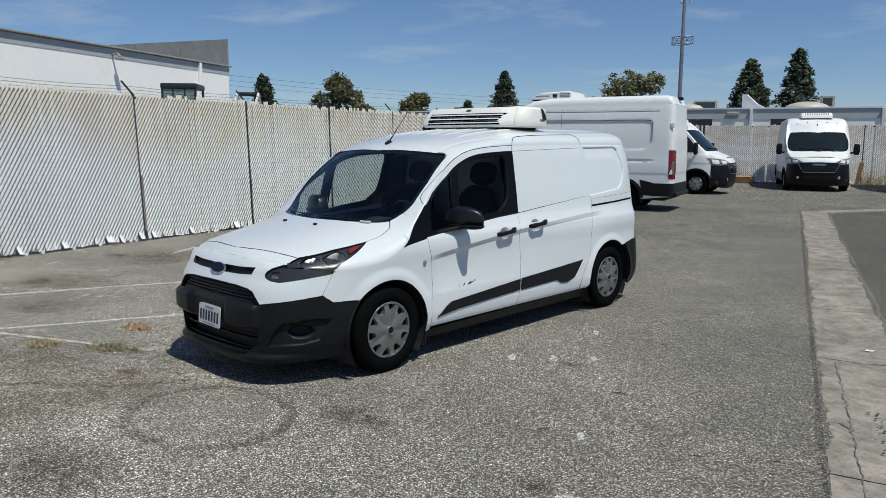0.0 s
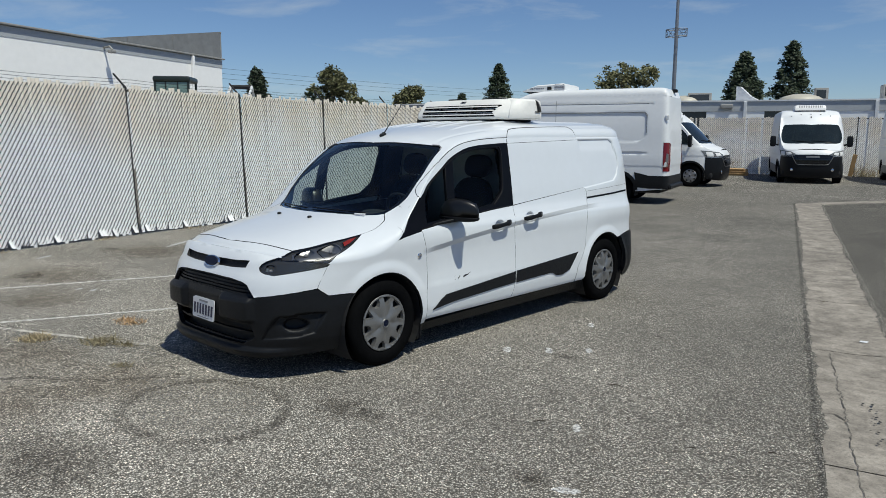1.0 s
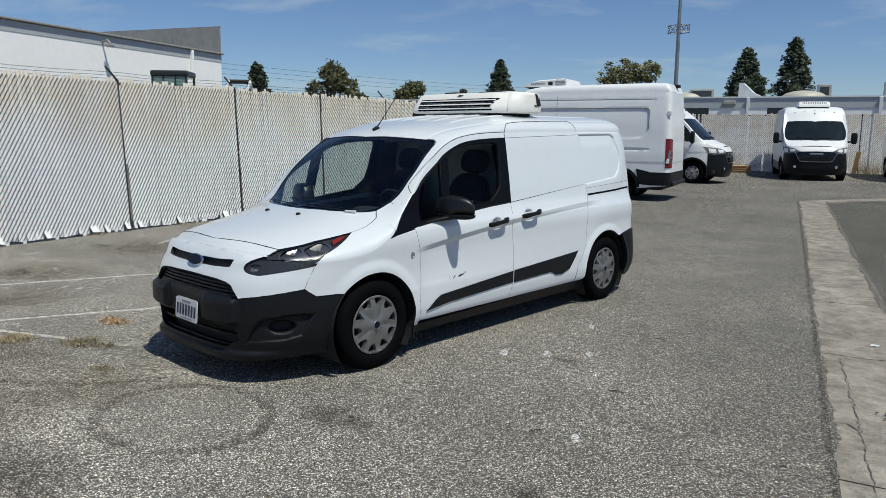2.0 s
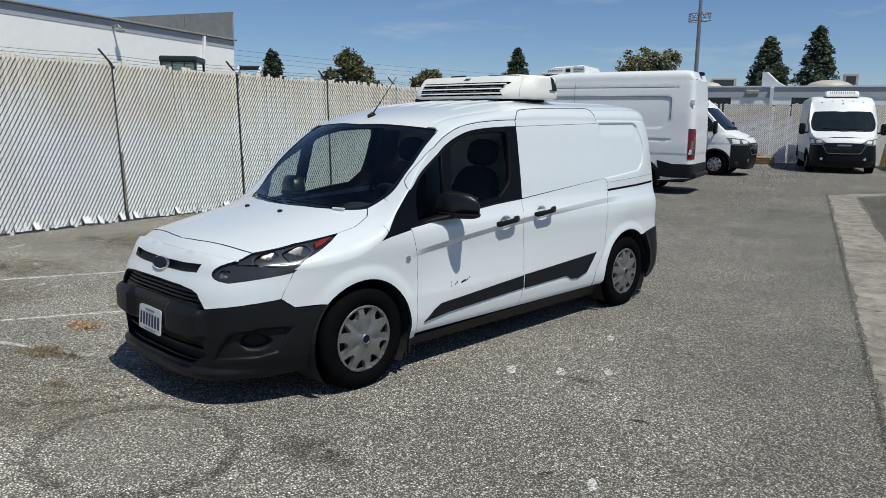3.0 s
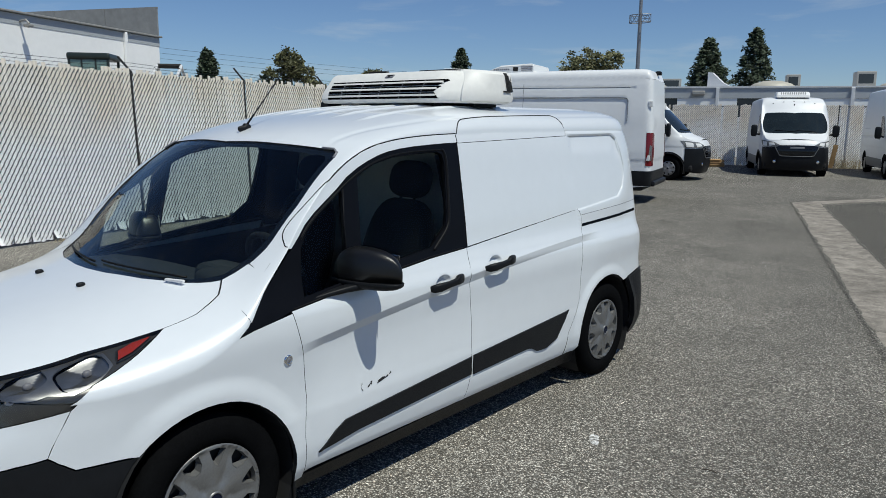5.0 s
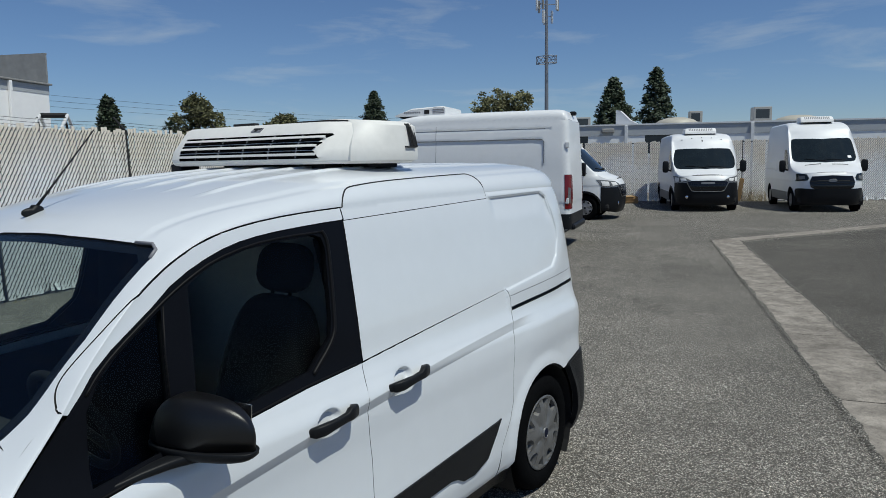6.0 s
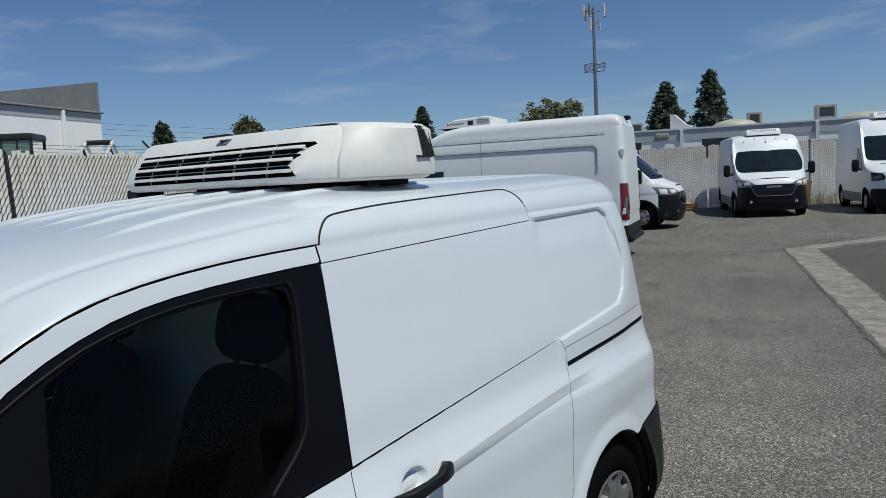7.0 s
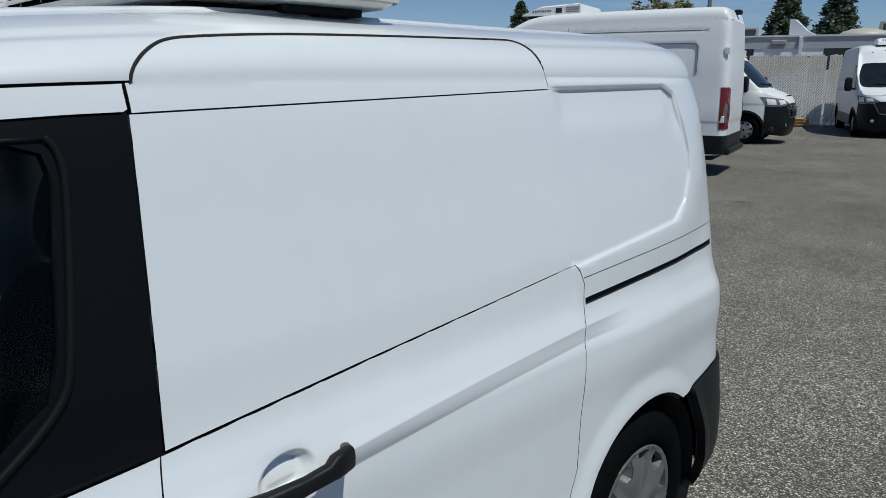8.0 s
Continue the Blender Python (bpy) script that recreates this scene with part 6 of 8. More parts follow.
MIRROR_GLASS = plain("mirror_glass", (0.85, 0.86, 0.87), 0.02, 1.0, 0.0)
for sx in (1, -1):
    flipm = Matrix.Diagonal((sx, 1, 1, 1))
    mm = Matrix.Translation((0.945, 1.672, 1.084)) @ Euler((0, radians(4), radians(12))).to_matrix().to_4x4()
    bm = bmesh.new()
    rounded(bm, 0, 0, -0.040, 0.166, 0.076, 0.126, 3.6, 26, mm, lambda p: Vector((p.x - 0.030 * p.x / 0.16 * max(p.z, 0) / 0.13 * (p.x < 0), p.y * (1 - 0.9 * max(p.x + 0.04, 0) ** 2 / 0.05) * (1 - 0.8 * max(p.z, 0) ** 2 / 0.06), p.z * (0.2 if p.z < 0 else 1) - 0.75 * max(p.x, 0) ** 2 * (p.z > 0) * p.z / 0.1 + 0.05 * (p.x + 0.16) * (p.z <= 0))))
    bmesh.ops.transform(bm, matrix=flipm, verts=bm.verts)
    mirror = part("wing_mirror", bm, GLOSSY_TRIM, van, "black plastic wing mirror", smooth=True)
    bm = bmesh.new()
    box(bm, -0.115, 0.108, 0.062, 0.066, -0.062, 0.060, 0.001, mm)
    bmesh.ops.transform(bm, matrix=flipm, verts=bm.verts)
    part("mirror_glass", bm, MIRROR_GLASS, mirror)
    bm = bmesh.new()
    bar(bm, [(0.866, 1.33, 0.966), (0.872, 1.42, 0.980), (0.884, 1.50, 0.992), (0.905, 1.575, 1.003), (0.945, 1.635, 1.014), (1.02, 1.672, 1.024)], [0.006, 0.013, 0.021, 0.029, 0.036, 0.03], [0.005, 0.009, 0.012, 0.015, 0.018, 0.016])
    bmesh.ops.transform(bm, matrix=flipm, verts=bm.verts)
    part("mirror_arm", bm, BLACK, mirror, smooth=True)
    bm = bmesh.new()
    rounded(bm, -0.002, 0.0, -0.060, 0.172, 0.082, 0.036, 3.0, 16, mm, lambda p: Vector((p.x, p.y * (1 - 0.25 * max(p.x, 0) / 0.118), p.z * (0.12 if p.z > 0 else 1) + 0.05 * (p.x + 0.16))))
    bmesh.ops.transform(bm, matrix=flipm, verts=bm.verts)
    part("mirror_base", bm, BLACK, mirror, smooth=True)
    # door handles
    for y, z in HANDLES:
        bm = bmesh.new()
        pts = [(x, y + o, z + 0.09 * o + lift) for x, o, lift in ((0.904, -0.108, -0.004), (0.926, -0.098, -0.003), (0.942, -0.07, 0), (0.946, 0.0, 0), (0.947, 0.048, 0.001), (0.946, 0.062, 0.005), (0.938, 0.098, 0.004), (0.908, 0.114, 0.0))]
        bar(bm, pts, [0.010, 0.013, 0.014, 0.012, 0.013, 0.014, 0.014, 0.010], [0.013, 0.020, 0.021, 0.016, 0.017, 0.024, 0.024, 0.015])
        bmesh.ops.transform(bm, matrix=flipm, verts=bm.verts)
        part("door_handle", bm, BLACK, van, "black pull handle", smooth=True)
    # round side repeater
    bm = bmesh.new()
    lathe(bm, [(0.908, 0.021), (0.918, 0.020), (0.921, 0.014), (0.919, 0.013)], 24, "x")
    bmesh.ops.transform(bm, matrix=flipm @ Matrix.Translation((0, 1.252, 0.770)), verts=bm.verts)
    rep = part("side_repeater", bm, CHROME, van, "round grey side repeater", smooth=True)
    bm = bmesh.new()
    lathe(bm, [(0.919, 0.0135), (0.922, 0.002)], 20, "x")
    bmesh.ops.transform(bm, matrix=flipm @ Matrix.Translation((0, 1.252, 0.770)), verts=bm.verts)
    part("repeater_lens", bm, GREYINK, rep)
    # mud flap and torn rear liner
    bm = bmesh.new()
    box(bm, 0.73, 0.885, 1.285, 1.30, 0.13, 0.30, 0.004)
    box(bm, 0.80, 0.875, 1.265, 1.285, 0.12, 0.22, 0.004)
    bmesh.ops.transform(bm, matrix=flipm, verts=bm.verts)
    part("mud_flap", bm, BLACK, van)
    bm = bmesh.new()
    rl = random.Random(8)
    a = [bm.verts.new((0.84 + rl.uniform(-0.02, 0.02), 4.30 + 0.045 * i + rl.uniform(-0.02, 0.02), 0.30 - 0.09 * math.sin(i * 0.9) + rl.uniform(-0.03, 0.03))) for i in range(5)]
    b = [bm.verts.new((0.80, 4.30 + 0.045 * i, 0.42)) for i in range(5)]
    c = [bm.verts.new((0.62, 4.32 + 0.045 * i, 0.30)) for i in range(5)]
    for i in range(4):
        bm.faces.new((a[i], a[i + 1], b[i + 1], b[i]))
        bm.faces.new((b[i], b[i + 1], c[i + 1], c[i]))
    bmesh.ops.transform(bm, matrix=flipm, verts=bm.verts)
    part("torn_liner", bm, SEAM, van, "torn black wheel arch liner")

# black scrapes on the driver's door
for pts in ([(1.662, 0.526), (1.655, 0.537), (1.657, 0.551), (1.662, 0.559)], [(1.692, 0.534), (1.702, 0.539), (1.709, 0.545), (1.719, 0.545)], [(1.712, 0.552), (1.722, 0.553)], [(1.752, 0.537), (1.779, 0.545), (1.802, 0.548), (1.826, 0.556)], [(1.759, 0.545), (1.786, 0.552), (1.806, 0.553)], [(1.833, 0.559), (1.846, 0.567)]):
    bm = bmesh.new()
    prev = None
    for i, (y, z) in enumerate(pts):
        h = 0.002 + 0.003 * (i % 2)
        cur = [bm.verts.new((B.wall(*B.at_y(y, z + o)).x + 0.0015, y, z + o)) for o in (-h, h)]
        if prev:
            bm.faces.new((prev[0], cur[0], cur[1], prev[1]))
        prev = cur
    part("scrape", bm, SEAM, van, "black scrape marks in the paint")

# black joint round the raised roof-edge strip
for sx in (1, -1):
    bm = bmesh.new()
    pts = [B.lid(*B.on_lid(x, y)) for x, y in STRIP_TOP]
    tube(bm, [(sx * p.x, p.y, p.z + 0.0005) for p in pts], 0.0032, 6)
    part("roof_joint", bm, SEAM, van)
# thin joint above the door rail
for sx in (1, -1):
    bm = bmesh.new()
    pts = [B.wall(*B.at_y(3.66 + 0.04 * i, 1.128 + 0.0018 * i)) for i in range(24)]
    tube(bm, [(sx * (p.x - 0.0006), p.y, p.z) for p in pts], 0.0014, 6)
    part("rail_cover_joint", bm, SEAM, van)
# antenna, washer jets, wipers
bm = bmesh.new()
rounded(bm, 0, 1.735, 1.662, 0.015, 0.040, 0.018, 2.2, 10, None, lambda p: Vector((p.x * (1 - 0.5 * (p.y < 0) * abs(p.y) / 0.045), p.y, p.z + (0.006 if p.y > 0 else -0.004))))
ant = part("antenna", bm, BLACK, van, "short black whip antenna", smooth=True)
bm = bmesh.new()
tube(bm, [(0, 1.745, 1.672), (0, 1.80, 1.735), (0, 1.985, 1.952)], [0.006, 0.004, 0.0022], 8)
part("whip", bm, BLACK, ant, smooth=True)
for x, y in ((0.19, 0.792), (-0.20, 0.792)):
    bm = bmesh.new()
    rounded(bm, x, y, B.lid(*B.on_lid(x, y)).z + 0.006, 0.014, 0.018, 0.010, 2.4, 6)
    part("washer_jet", bm, BLACK, van, smooth=True)
for x0, x1 in ((0.52, -0.02), (-0.05, -0.58)):
    bm = bmesh.new()
    pts = []
    for i in range(9):
        x = x0 + (x1 - x0) * i / 8
        y = 0.965 + 0.13 * (abs(x) / 0.6) ** 2 + 0.02 * i / 8
        pts.append((x, y, B.lid(*B.on_lid(x, y)).z + 0.007))
    tube(bm, pts, 0.005, 6)
    part("wiper", bm, SEAL, van, smooth=True)
bm = bmesh.new()
box(bm, -0.045, 0.045, -0.008, 0.008, -0.005, 0.005, 0.002, Matrix.Translation((0.515, 1.015, B.lid(*B.on_lid(0.515, 1.015)).z + 0.014)) @ Euler((0, 0, radians(18))).to_matrix().to_4x4())
part("wiper_clip", bm, PLATE, van)
# small plastic cap at the screen's upper corners
for sx in (1, -1):
    bm = bmesh.new()
    tube(bm, [(sx * 0.60, 1.722, B.lid(*B.on_lid(0.60, 1.722)).z + 0.002), (sx * 0.655, 1.742, B.lid(*B.on_lid(0.655, 1.742)).z + 0.002), (sx * 0.686, 1.73, B.lid(*B.on_lid(0.686, 1.73)).z + 0.003), (sx * 0.698, 1.70, B.lid(*B.on_lid(0.698, 1.70)).z + 0.003)], 0.0055, 8)
    part("screen_corner_cap", bm, GREYINK, van, smooth=True)
# ---------- roof cooling unit ----------
unit = thing("roof_cooling_unit", V @ pose(0, 0, -0.006), "aged white plastic cooling unit with slotted front on the van roof", "cooling unit")
plan = [(0.0, 2.712), (0.25, 2.714), (0.44, 2.720), (0.485, 2.728), (0.515, 2.752), (0.625, 2.905), (0.645, 2.95), (0.658, 3.06), (0.660, 3.18), (0.645, 3.235), (0.60, 3.262), (0.45, 3.27), (0.0, 3.27)]
plan = plan + [(-x, y) for x, y in plan[-2:0:-1]]
levels = [(1.818, 0.016, 0.02, 0.02), (1.830, 0.003, 0.004, 0.004), (1.850, 0.0, 0.0, 0.0), (1.886, 0.010, 0.002, 0.004), (1.988, 0.088, 0.020, 0.012), (2.002, 0.108, 0.040, 0.03), (2.008, 0.17, 0.11, 0.10)]
bm = bmesh.new()
rings = []
for z, f, sd, bk in levels:
    ring = []
    for x, y in plan:
        fx = 1 - 0.8 * step(y, 2.73, 2.96)
        ring.append(bm.verts.new((x - 0.062 - math.copysign(min(sd * step(abs(x), 0.25, 0.6), abs(x)), x), y + f * fx - bk * step(y, 3.1, 3.25), z - (0.012 if x < -0.5 else 0) * step(z, 1.95, 2.0))))
    rings.append(ring)
for r0, r1 in zip(rings, rings[1:]):
    for i in range(len(plan)):
        j = (i + 1) % len(plan)
        bm.faces.new((r0[i], r0[j], r1[j], r1[i]))
bm.faces.new(rings[-1])
bm.faces.new(rings[0][::-1])
rings_at = [[v.co.copy() for v in r] for r in rings]
bmesh.ops.recalc_face_normals(bm, faces=bm.faces)
bmesh.ops.bevel(bm, geom=[e for e in bm.edges if e.calc_face_angle(0) > 0.5 and max(v.co.z for v in e.verts) < 1.9], offset=0.004, segments=2, affect="EDGES")
shell = part("shell", bm, UNITW, unit, smooth=True)
shell.data.set_sharp_from_angle(angle=radians(24))


# raised moulded cap over the end of the shell
bm = bmesh.new()
cap_rows = []
for li in range(1, 6):
    row = []
    for pi in range(4, 13):
        c = rings_at[li][pi] if pi > 4 else rings_at[li][4].lerp(rings_at[li][5], 0.55)
        o = (c - Vector((0.10, 3.02, c.z))).normalized() * (0.011 if li < 5 else 0.004)
        lift = 0.0 if li < 5 else 0.006
        row.append(c + o + Vector((0, 0, lift)))
    cap_rows.append(row)
grid_v = [[bm.verts.new(p) for p in row] for row in cap_rows]
for r0, r1 in zip(grid_v, grid_v[1:]):
    for i in range(8):
        bm.faces.new((r0[i], r0[i + 1], r1[i + 1], r1[i]))
inner = [bm.verts.new(p + Vector((-0.16, 0.0, 0.012))) for p in cap_rows[-1]]
for i in range(8):
    bm.faces.new((grid_v[-1][i], grid_v[-1][i + 1], inner[i + 1], inner[i]))
lead = [bm.verts.new(row[0] + Vector((-0.012, -0.004, 0.0)) - (row[0] - Vector((0.10, 3.02, row[0].z))).normalized() * 0.013) for row in cap_rows]
for i in range(4):
    bm.faces.new((lead[i], grid_v[i][0], grid_v[i + 1][0], lead[i + 1]))
bmesh.ops.recalc_face_normals(bm, faces=bm.faces)
cap = part("end_cap", bm, UNITW, unit, "raised moulded end of the shell", smooth=True)
cap.data.set_sharp_from_angle(angle=radians(40))


def unit_face(x, v):
    """A place on the sloping front: v from 0 (foot) to 1 (top)."""
    z, q = 1.860 + 0.128 * v, abs(x + 0.062)
    for (z0, f0, *_), (z1, f1, *_) in zip(levels, levels[1:]):
        if z0 <= z <= z1:
            f = f0 + (f1 - f0) * (z - z0) / (z1 - z0)
    base = 2.712
    for (xa, ya), (xb, yb) in zip(plan[:7], plan[1:8]):
        if xa <= q <= xb:
            base = ya + (yb - ya) * (q - xa) / (xb - xa)
    return Vector((x, base + f * (1 - 0.8 * step(base, 2.73, 2.96)), z))


def strip(bm, x0, x1, xa, xb, v0, v1, out, back=0.012):
    """A bar lying on the sloping front, from x0..x1 at its foot to xa..xb at its top."""
    n, k = Vector((0, -0.80, 0.60)), max(1, int(abs(x1 - x0) / 0.015))
    rows = []
    for i in range(k + 1):
        t = i / k
        a, b = unit_face(x0 + (x1 - x0) * t, v0), unit_face(xa + (xb - xa) * t, v1)
        m = unit_face((x0 + xa) / 2 + ((x1 - x0) + (xb - xa)) / 2 * t, (v0 + v1) / 2)
        rows.append([bm.verts.new(p + n * o) for p, o in ((a, -back), (a, out), (m, out), (b, out), (b, -back))])
    for r0, r1 in zip(rows, rows[1:]):
        for i in range(4):
            bm.faces.new((r0[i], r1[i], r1[i + 1], r0[i + 1]))
    bm.faces.new(rows[0])
    bm.faces.new(rows[-1][::-1])


# dark strips laid on the front, their colour standing for shade inside the slots
for v0, v1, xa, xb in ((0.44, 0.68, 0.412, 0.452), (0.15, 0.39, 0.396, 0.428), (-0.14, 0.10, 0.428, 0.404)):
    bm = bmesh.new()
    strip(bm, -0.475, xa, -0.475, xb, v0, v1, 0.005)
    slot = part("air_slot", bm, VOID, unit, "dark strip painted for the shade in an air slot")
    bm = bmesh.new()
    vm = (v0 + v1) / 2
    strip(bm, -0.475, (xa + xb) / 2, -0.475, (xa + xb) / 2, vm - 0.034, vm + 0.034, 0.0085)
    part("slat", bm, UNITW, slot)
    for i in range(5):
        x = -0.35 + i * 0.165
        if x < min(xa, xb) - 0.02:
            bm = bmesh.new()
            strip(bm, x - 0.003, x + 0.003, x - 0.003, x + 0.003, v0, v1, 0.0068)
            part("rib", bm, GREYINK, slot)
bm = bmesh.new()
strip(bm, -0.035, 0.025, -0.022, 0.036, 0.855, 0.985, 0.004)
logo = part("maker_badge", bm, GREYINK, unit, "small grey badge")
bm = bmesh.new()
strip(bm, -0.014, 0.003, -0.004, 0.012, 0.865, 0.965, 0.0055)
strip(bm, -0.022, 0.024, -0.018, 0.028, 0.93, 0.975, 0.0056)
part("badge_mark", bm, SEAM, logo)
for i in range(7):
    y = 3.160 + i * 0.0125
    px = 0.610 - 0.015 * step(y, 3.18, 3.235)
    back = 0.05 * step(y, 3.1, 3.25)
    bm = bmesh.new()
    tube(bm, [(px + 0.001, y - back * 0.1, 1.892), (px - 0.008, y - back * 0.2, 1.94), (px - 0.017, y - back * 0.3, 1.982), (px - 0.030, y - back * 0.4, 1.998)], 0.0032, 6)
    part("corner_louvre", bm, SEAM, unit, "dark louvre on the corner")
bm = bmesh.new()
box(bm, 0.46, 0.614, 3.12, 3.20, 1.888, 1.895)
part("seam_line", bm, SEAM, unit)
for x, y in ((0.44, 3.12), (-0.54, 2.80), (-0.54, 3.16), (0.36, 2.86)):
    bm = bmesh.new()
    box(bm, x - 0.04, x + 0.04, y - 0.06, y + 0.06, 1.78, 1.830, 0.01)
    part("mount", bm, BLACK, unit)
bm = bmesh.new()
box(bm, -0.46, 0.50, 2.98, 3.20, 1.80, 1.836, 0.004)
part("base_frame", bm, SEAM, unit)
bm = bmesh.new()
zb = B.lid(*B.on_lid(0.55, 3.15)).z
box(bm, -0.16, 0.13, -0.17, 0.10, -0.003, 0.003, 0.002, Matrix.Translation((0.45, 3.08, zb + 0.013)) @ Euler((0, radians(9), 0)).to_matrix().to_4x4())
part("mounting_plate", bm, AC, unit, "grey metal mounting plate")
for x0, x1, y in ((-0.32, -0.17, 2.93), (0.05, 0.35, 3.0)):
    bm = bmesh.new()
    box(bm, x0, x1, y, y + 0.035, 2.010, 2.024, 0.003)
    part("top_trim", bm, SEAM, unit)


# ---------- parked delivery vans ----------
PROMASTER = dict(
    half=[(0.15, 0.97), (0.3, 1.02), (0.6, 1.045), (1.1, 1.04), (1.4, 1.02), (1.9, 0.99), (2.3, 0.95), (2.5, 0.915)],
    nose=[(0.15, 0.12), (0.3, 0.04), (0.5, 0.005), (0.8, 0.0), (0.98, 0.04), (1.10, 0.11), (1.18, 0.18), (1.3, 0.4), (2.5, 1.0)],
    tail=[(0.15, 5.94), (0.5, 5.98), (1.2, 5.97), (2.5, 5.90)],
    ze=[(0, 1.15), (0.14, 1.14), (0.3, 1.13), (0.45, 1.17), (0.62, 1.27), (0.8, 1.43), (1.1, 1.75), (1.35, 2.01), (1.65, 2.25), (2.2, 2.42), (5.6, 2.43), (6, 2.40)],
    zc=[(0, 1.15), (0.14, 1.165), (0.3, 1.23), (0.48, 1.295), (0.54, 1.335), (0.9, 1.69), (1.2, 1.98), (1.32, 2.09), (1.6, 2.35), (1.95, 2.48), (3.2, 2.54), (5.5, 2.53), (5.8, 2.50), (5.9, 2.43), (6, 2.42)],
    pw=[(0, 3.6), (0.55, 5.0), (0.95, 10.0), (6, 9.0)],
    yn=1.1, yr=5.4, bow=0.16, bow_w=0.8, bow_end=1.6, sharp=6.0,
)
TRANSIT = dict(
    half=[(0.15, 0.96), (0.3, 1.0), (0.6, 1.03), (1.1, 1.03), (1.55, 1.01), (2.0, 0.985), (2.5, 0.935), (2.8, 0.90)],
    nose=[(0.15, 0.14), (0.3, 0.05), (0.5, 0.01), (0.8, 0.0), (1.05, 0.05), (1.18, 0.11), (1.27, 0.2), (1.5, 0.5), (2.9, 1.0)],
    tail=[(0.15, 5.93), (0.5, 5.98), (1.2, 5.97), (2.9, 5.90)],
    ze=[(0, 1.23), (0.16, 1.22), (0.3, 1.19), (0.6, 1.22), (0.95, 1.34), (1.2, 1.60), (1.6, 2.03), (1.9, 2.36), (2.3, 2.66), (3.0, 2.76), (5.6, 2.78), (6, 2.74)],
    zc=[(0, 1.23), (0.16, 1.235), (0.3, 1.30), (0.6, 1.40), (0.92, 1.48), (0.98, 1.52), (1.3, 1.86), (1.65, 2.22), (1.75, 2.31), (2.1, 2.64), (2.4, 2.78), (3.0, 2.87), (5.5, 2.88), (5.8, 2.84), (5.9, 2.77), (6, 2.76)],
    pw=[(0, 3.6), (0.95, 5.0), (1.3, 10.0), (6, 8.0)],
    yn=1.1, yr=5.4, bow=0.14, bow_w=0.8, bow_end=2.0, sharp=6.0,
)
HIGH = dict(
    half=[(0.15, 0.96), (0.3, 1.0), (0.6, 1.03), (1.1, 1.03), (1.45, 1.01), (1.9, 0.985), (2.4, 0.925), (2.62, 0.89), (2.72, 0.86)],
    nose=[(0.15, 0.14), (0.3, 0.05), (0.5, 0.01), (0.8, 0.0), (1.0, 0.06), (1.1, 0.12), (1.18, 0.2), (1.4, 0.5), (2.7, 1.0)],
    tail=[(0.15, 5.93), (0.5, 5.98), (1.2, 5.97), (2.7, 5.90)],
    ze=[(0, 1.13), (0.16, 1.12), (0.3, 1.08), (0.6, 1.10), (0.95, 1.32), (1.2, 1.78), (1.4, 2.12), (1.7, 2.41), (1.95, 2.55), (2.3, 2.63), (2.8, 2.655), (5.7, 2.67), (6, 2.66)],
    zc=[(0, 1.13), (0.16, 1.135), (0.3, 1.20), (0.6, 1.30), (0.90, 1.42), (0.98, 1.62), (1.2, 2.08), (1.35, 2.34), (1.6, 2.58), (1.9, 2.745), (2.2, 2.825), (2.6, 2.87), (3.0, 2.887), (5.6, 2.90), (5.8, 2.87), (5.9, 2.67), (6, 2.66)],
    pw=[(0, 3.6), (0.95, 5.0), (1.3, 9.0), (2.5, 12.0), (6, 12.0)],
    yn=1.1, yr=5.4, bow=0.14, bow_w=0.8, bow_end=2.0, sharp=11.0,
)
DARKGLASS = plain("dark_van_glass", (0.013, 0.018, 0.019), 0.03, 0, 0.3, 3)
LAMPGREY = plain("grey_lamp_glass", (0.16, 0.165, 0.17), 0.08, 0, 0.3, 12)
GREYTRIM = plain("grey_cladding", (0.16, 0.165, 0.17), 0.6, 0, 0.1, 4)
UNIT2 = plain("white_unit_plastic", (0.78, 0.78, 0.77), 0.4, 0, 0.04, 3)


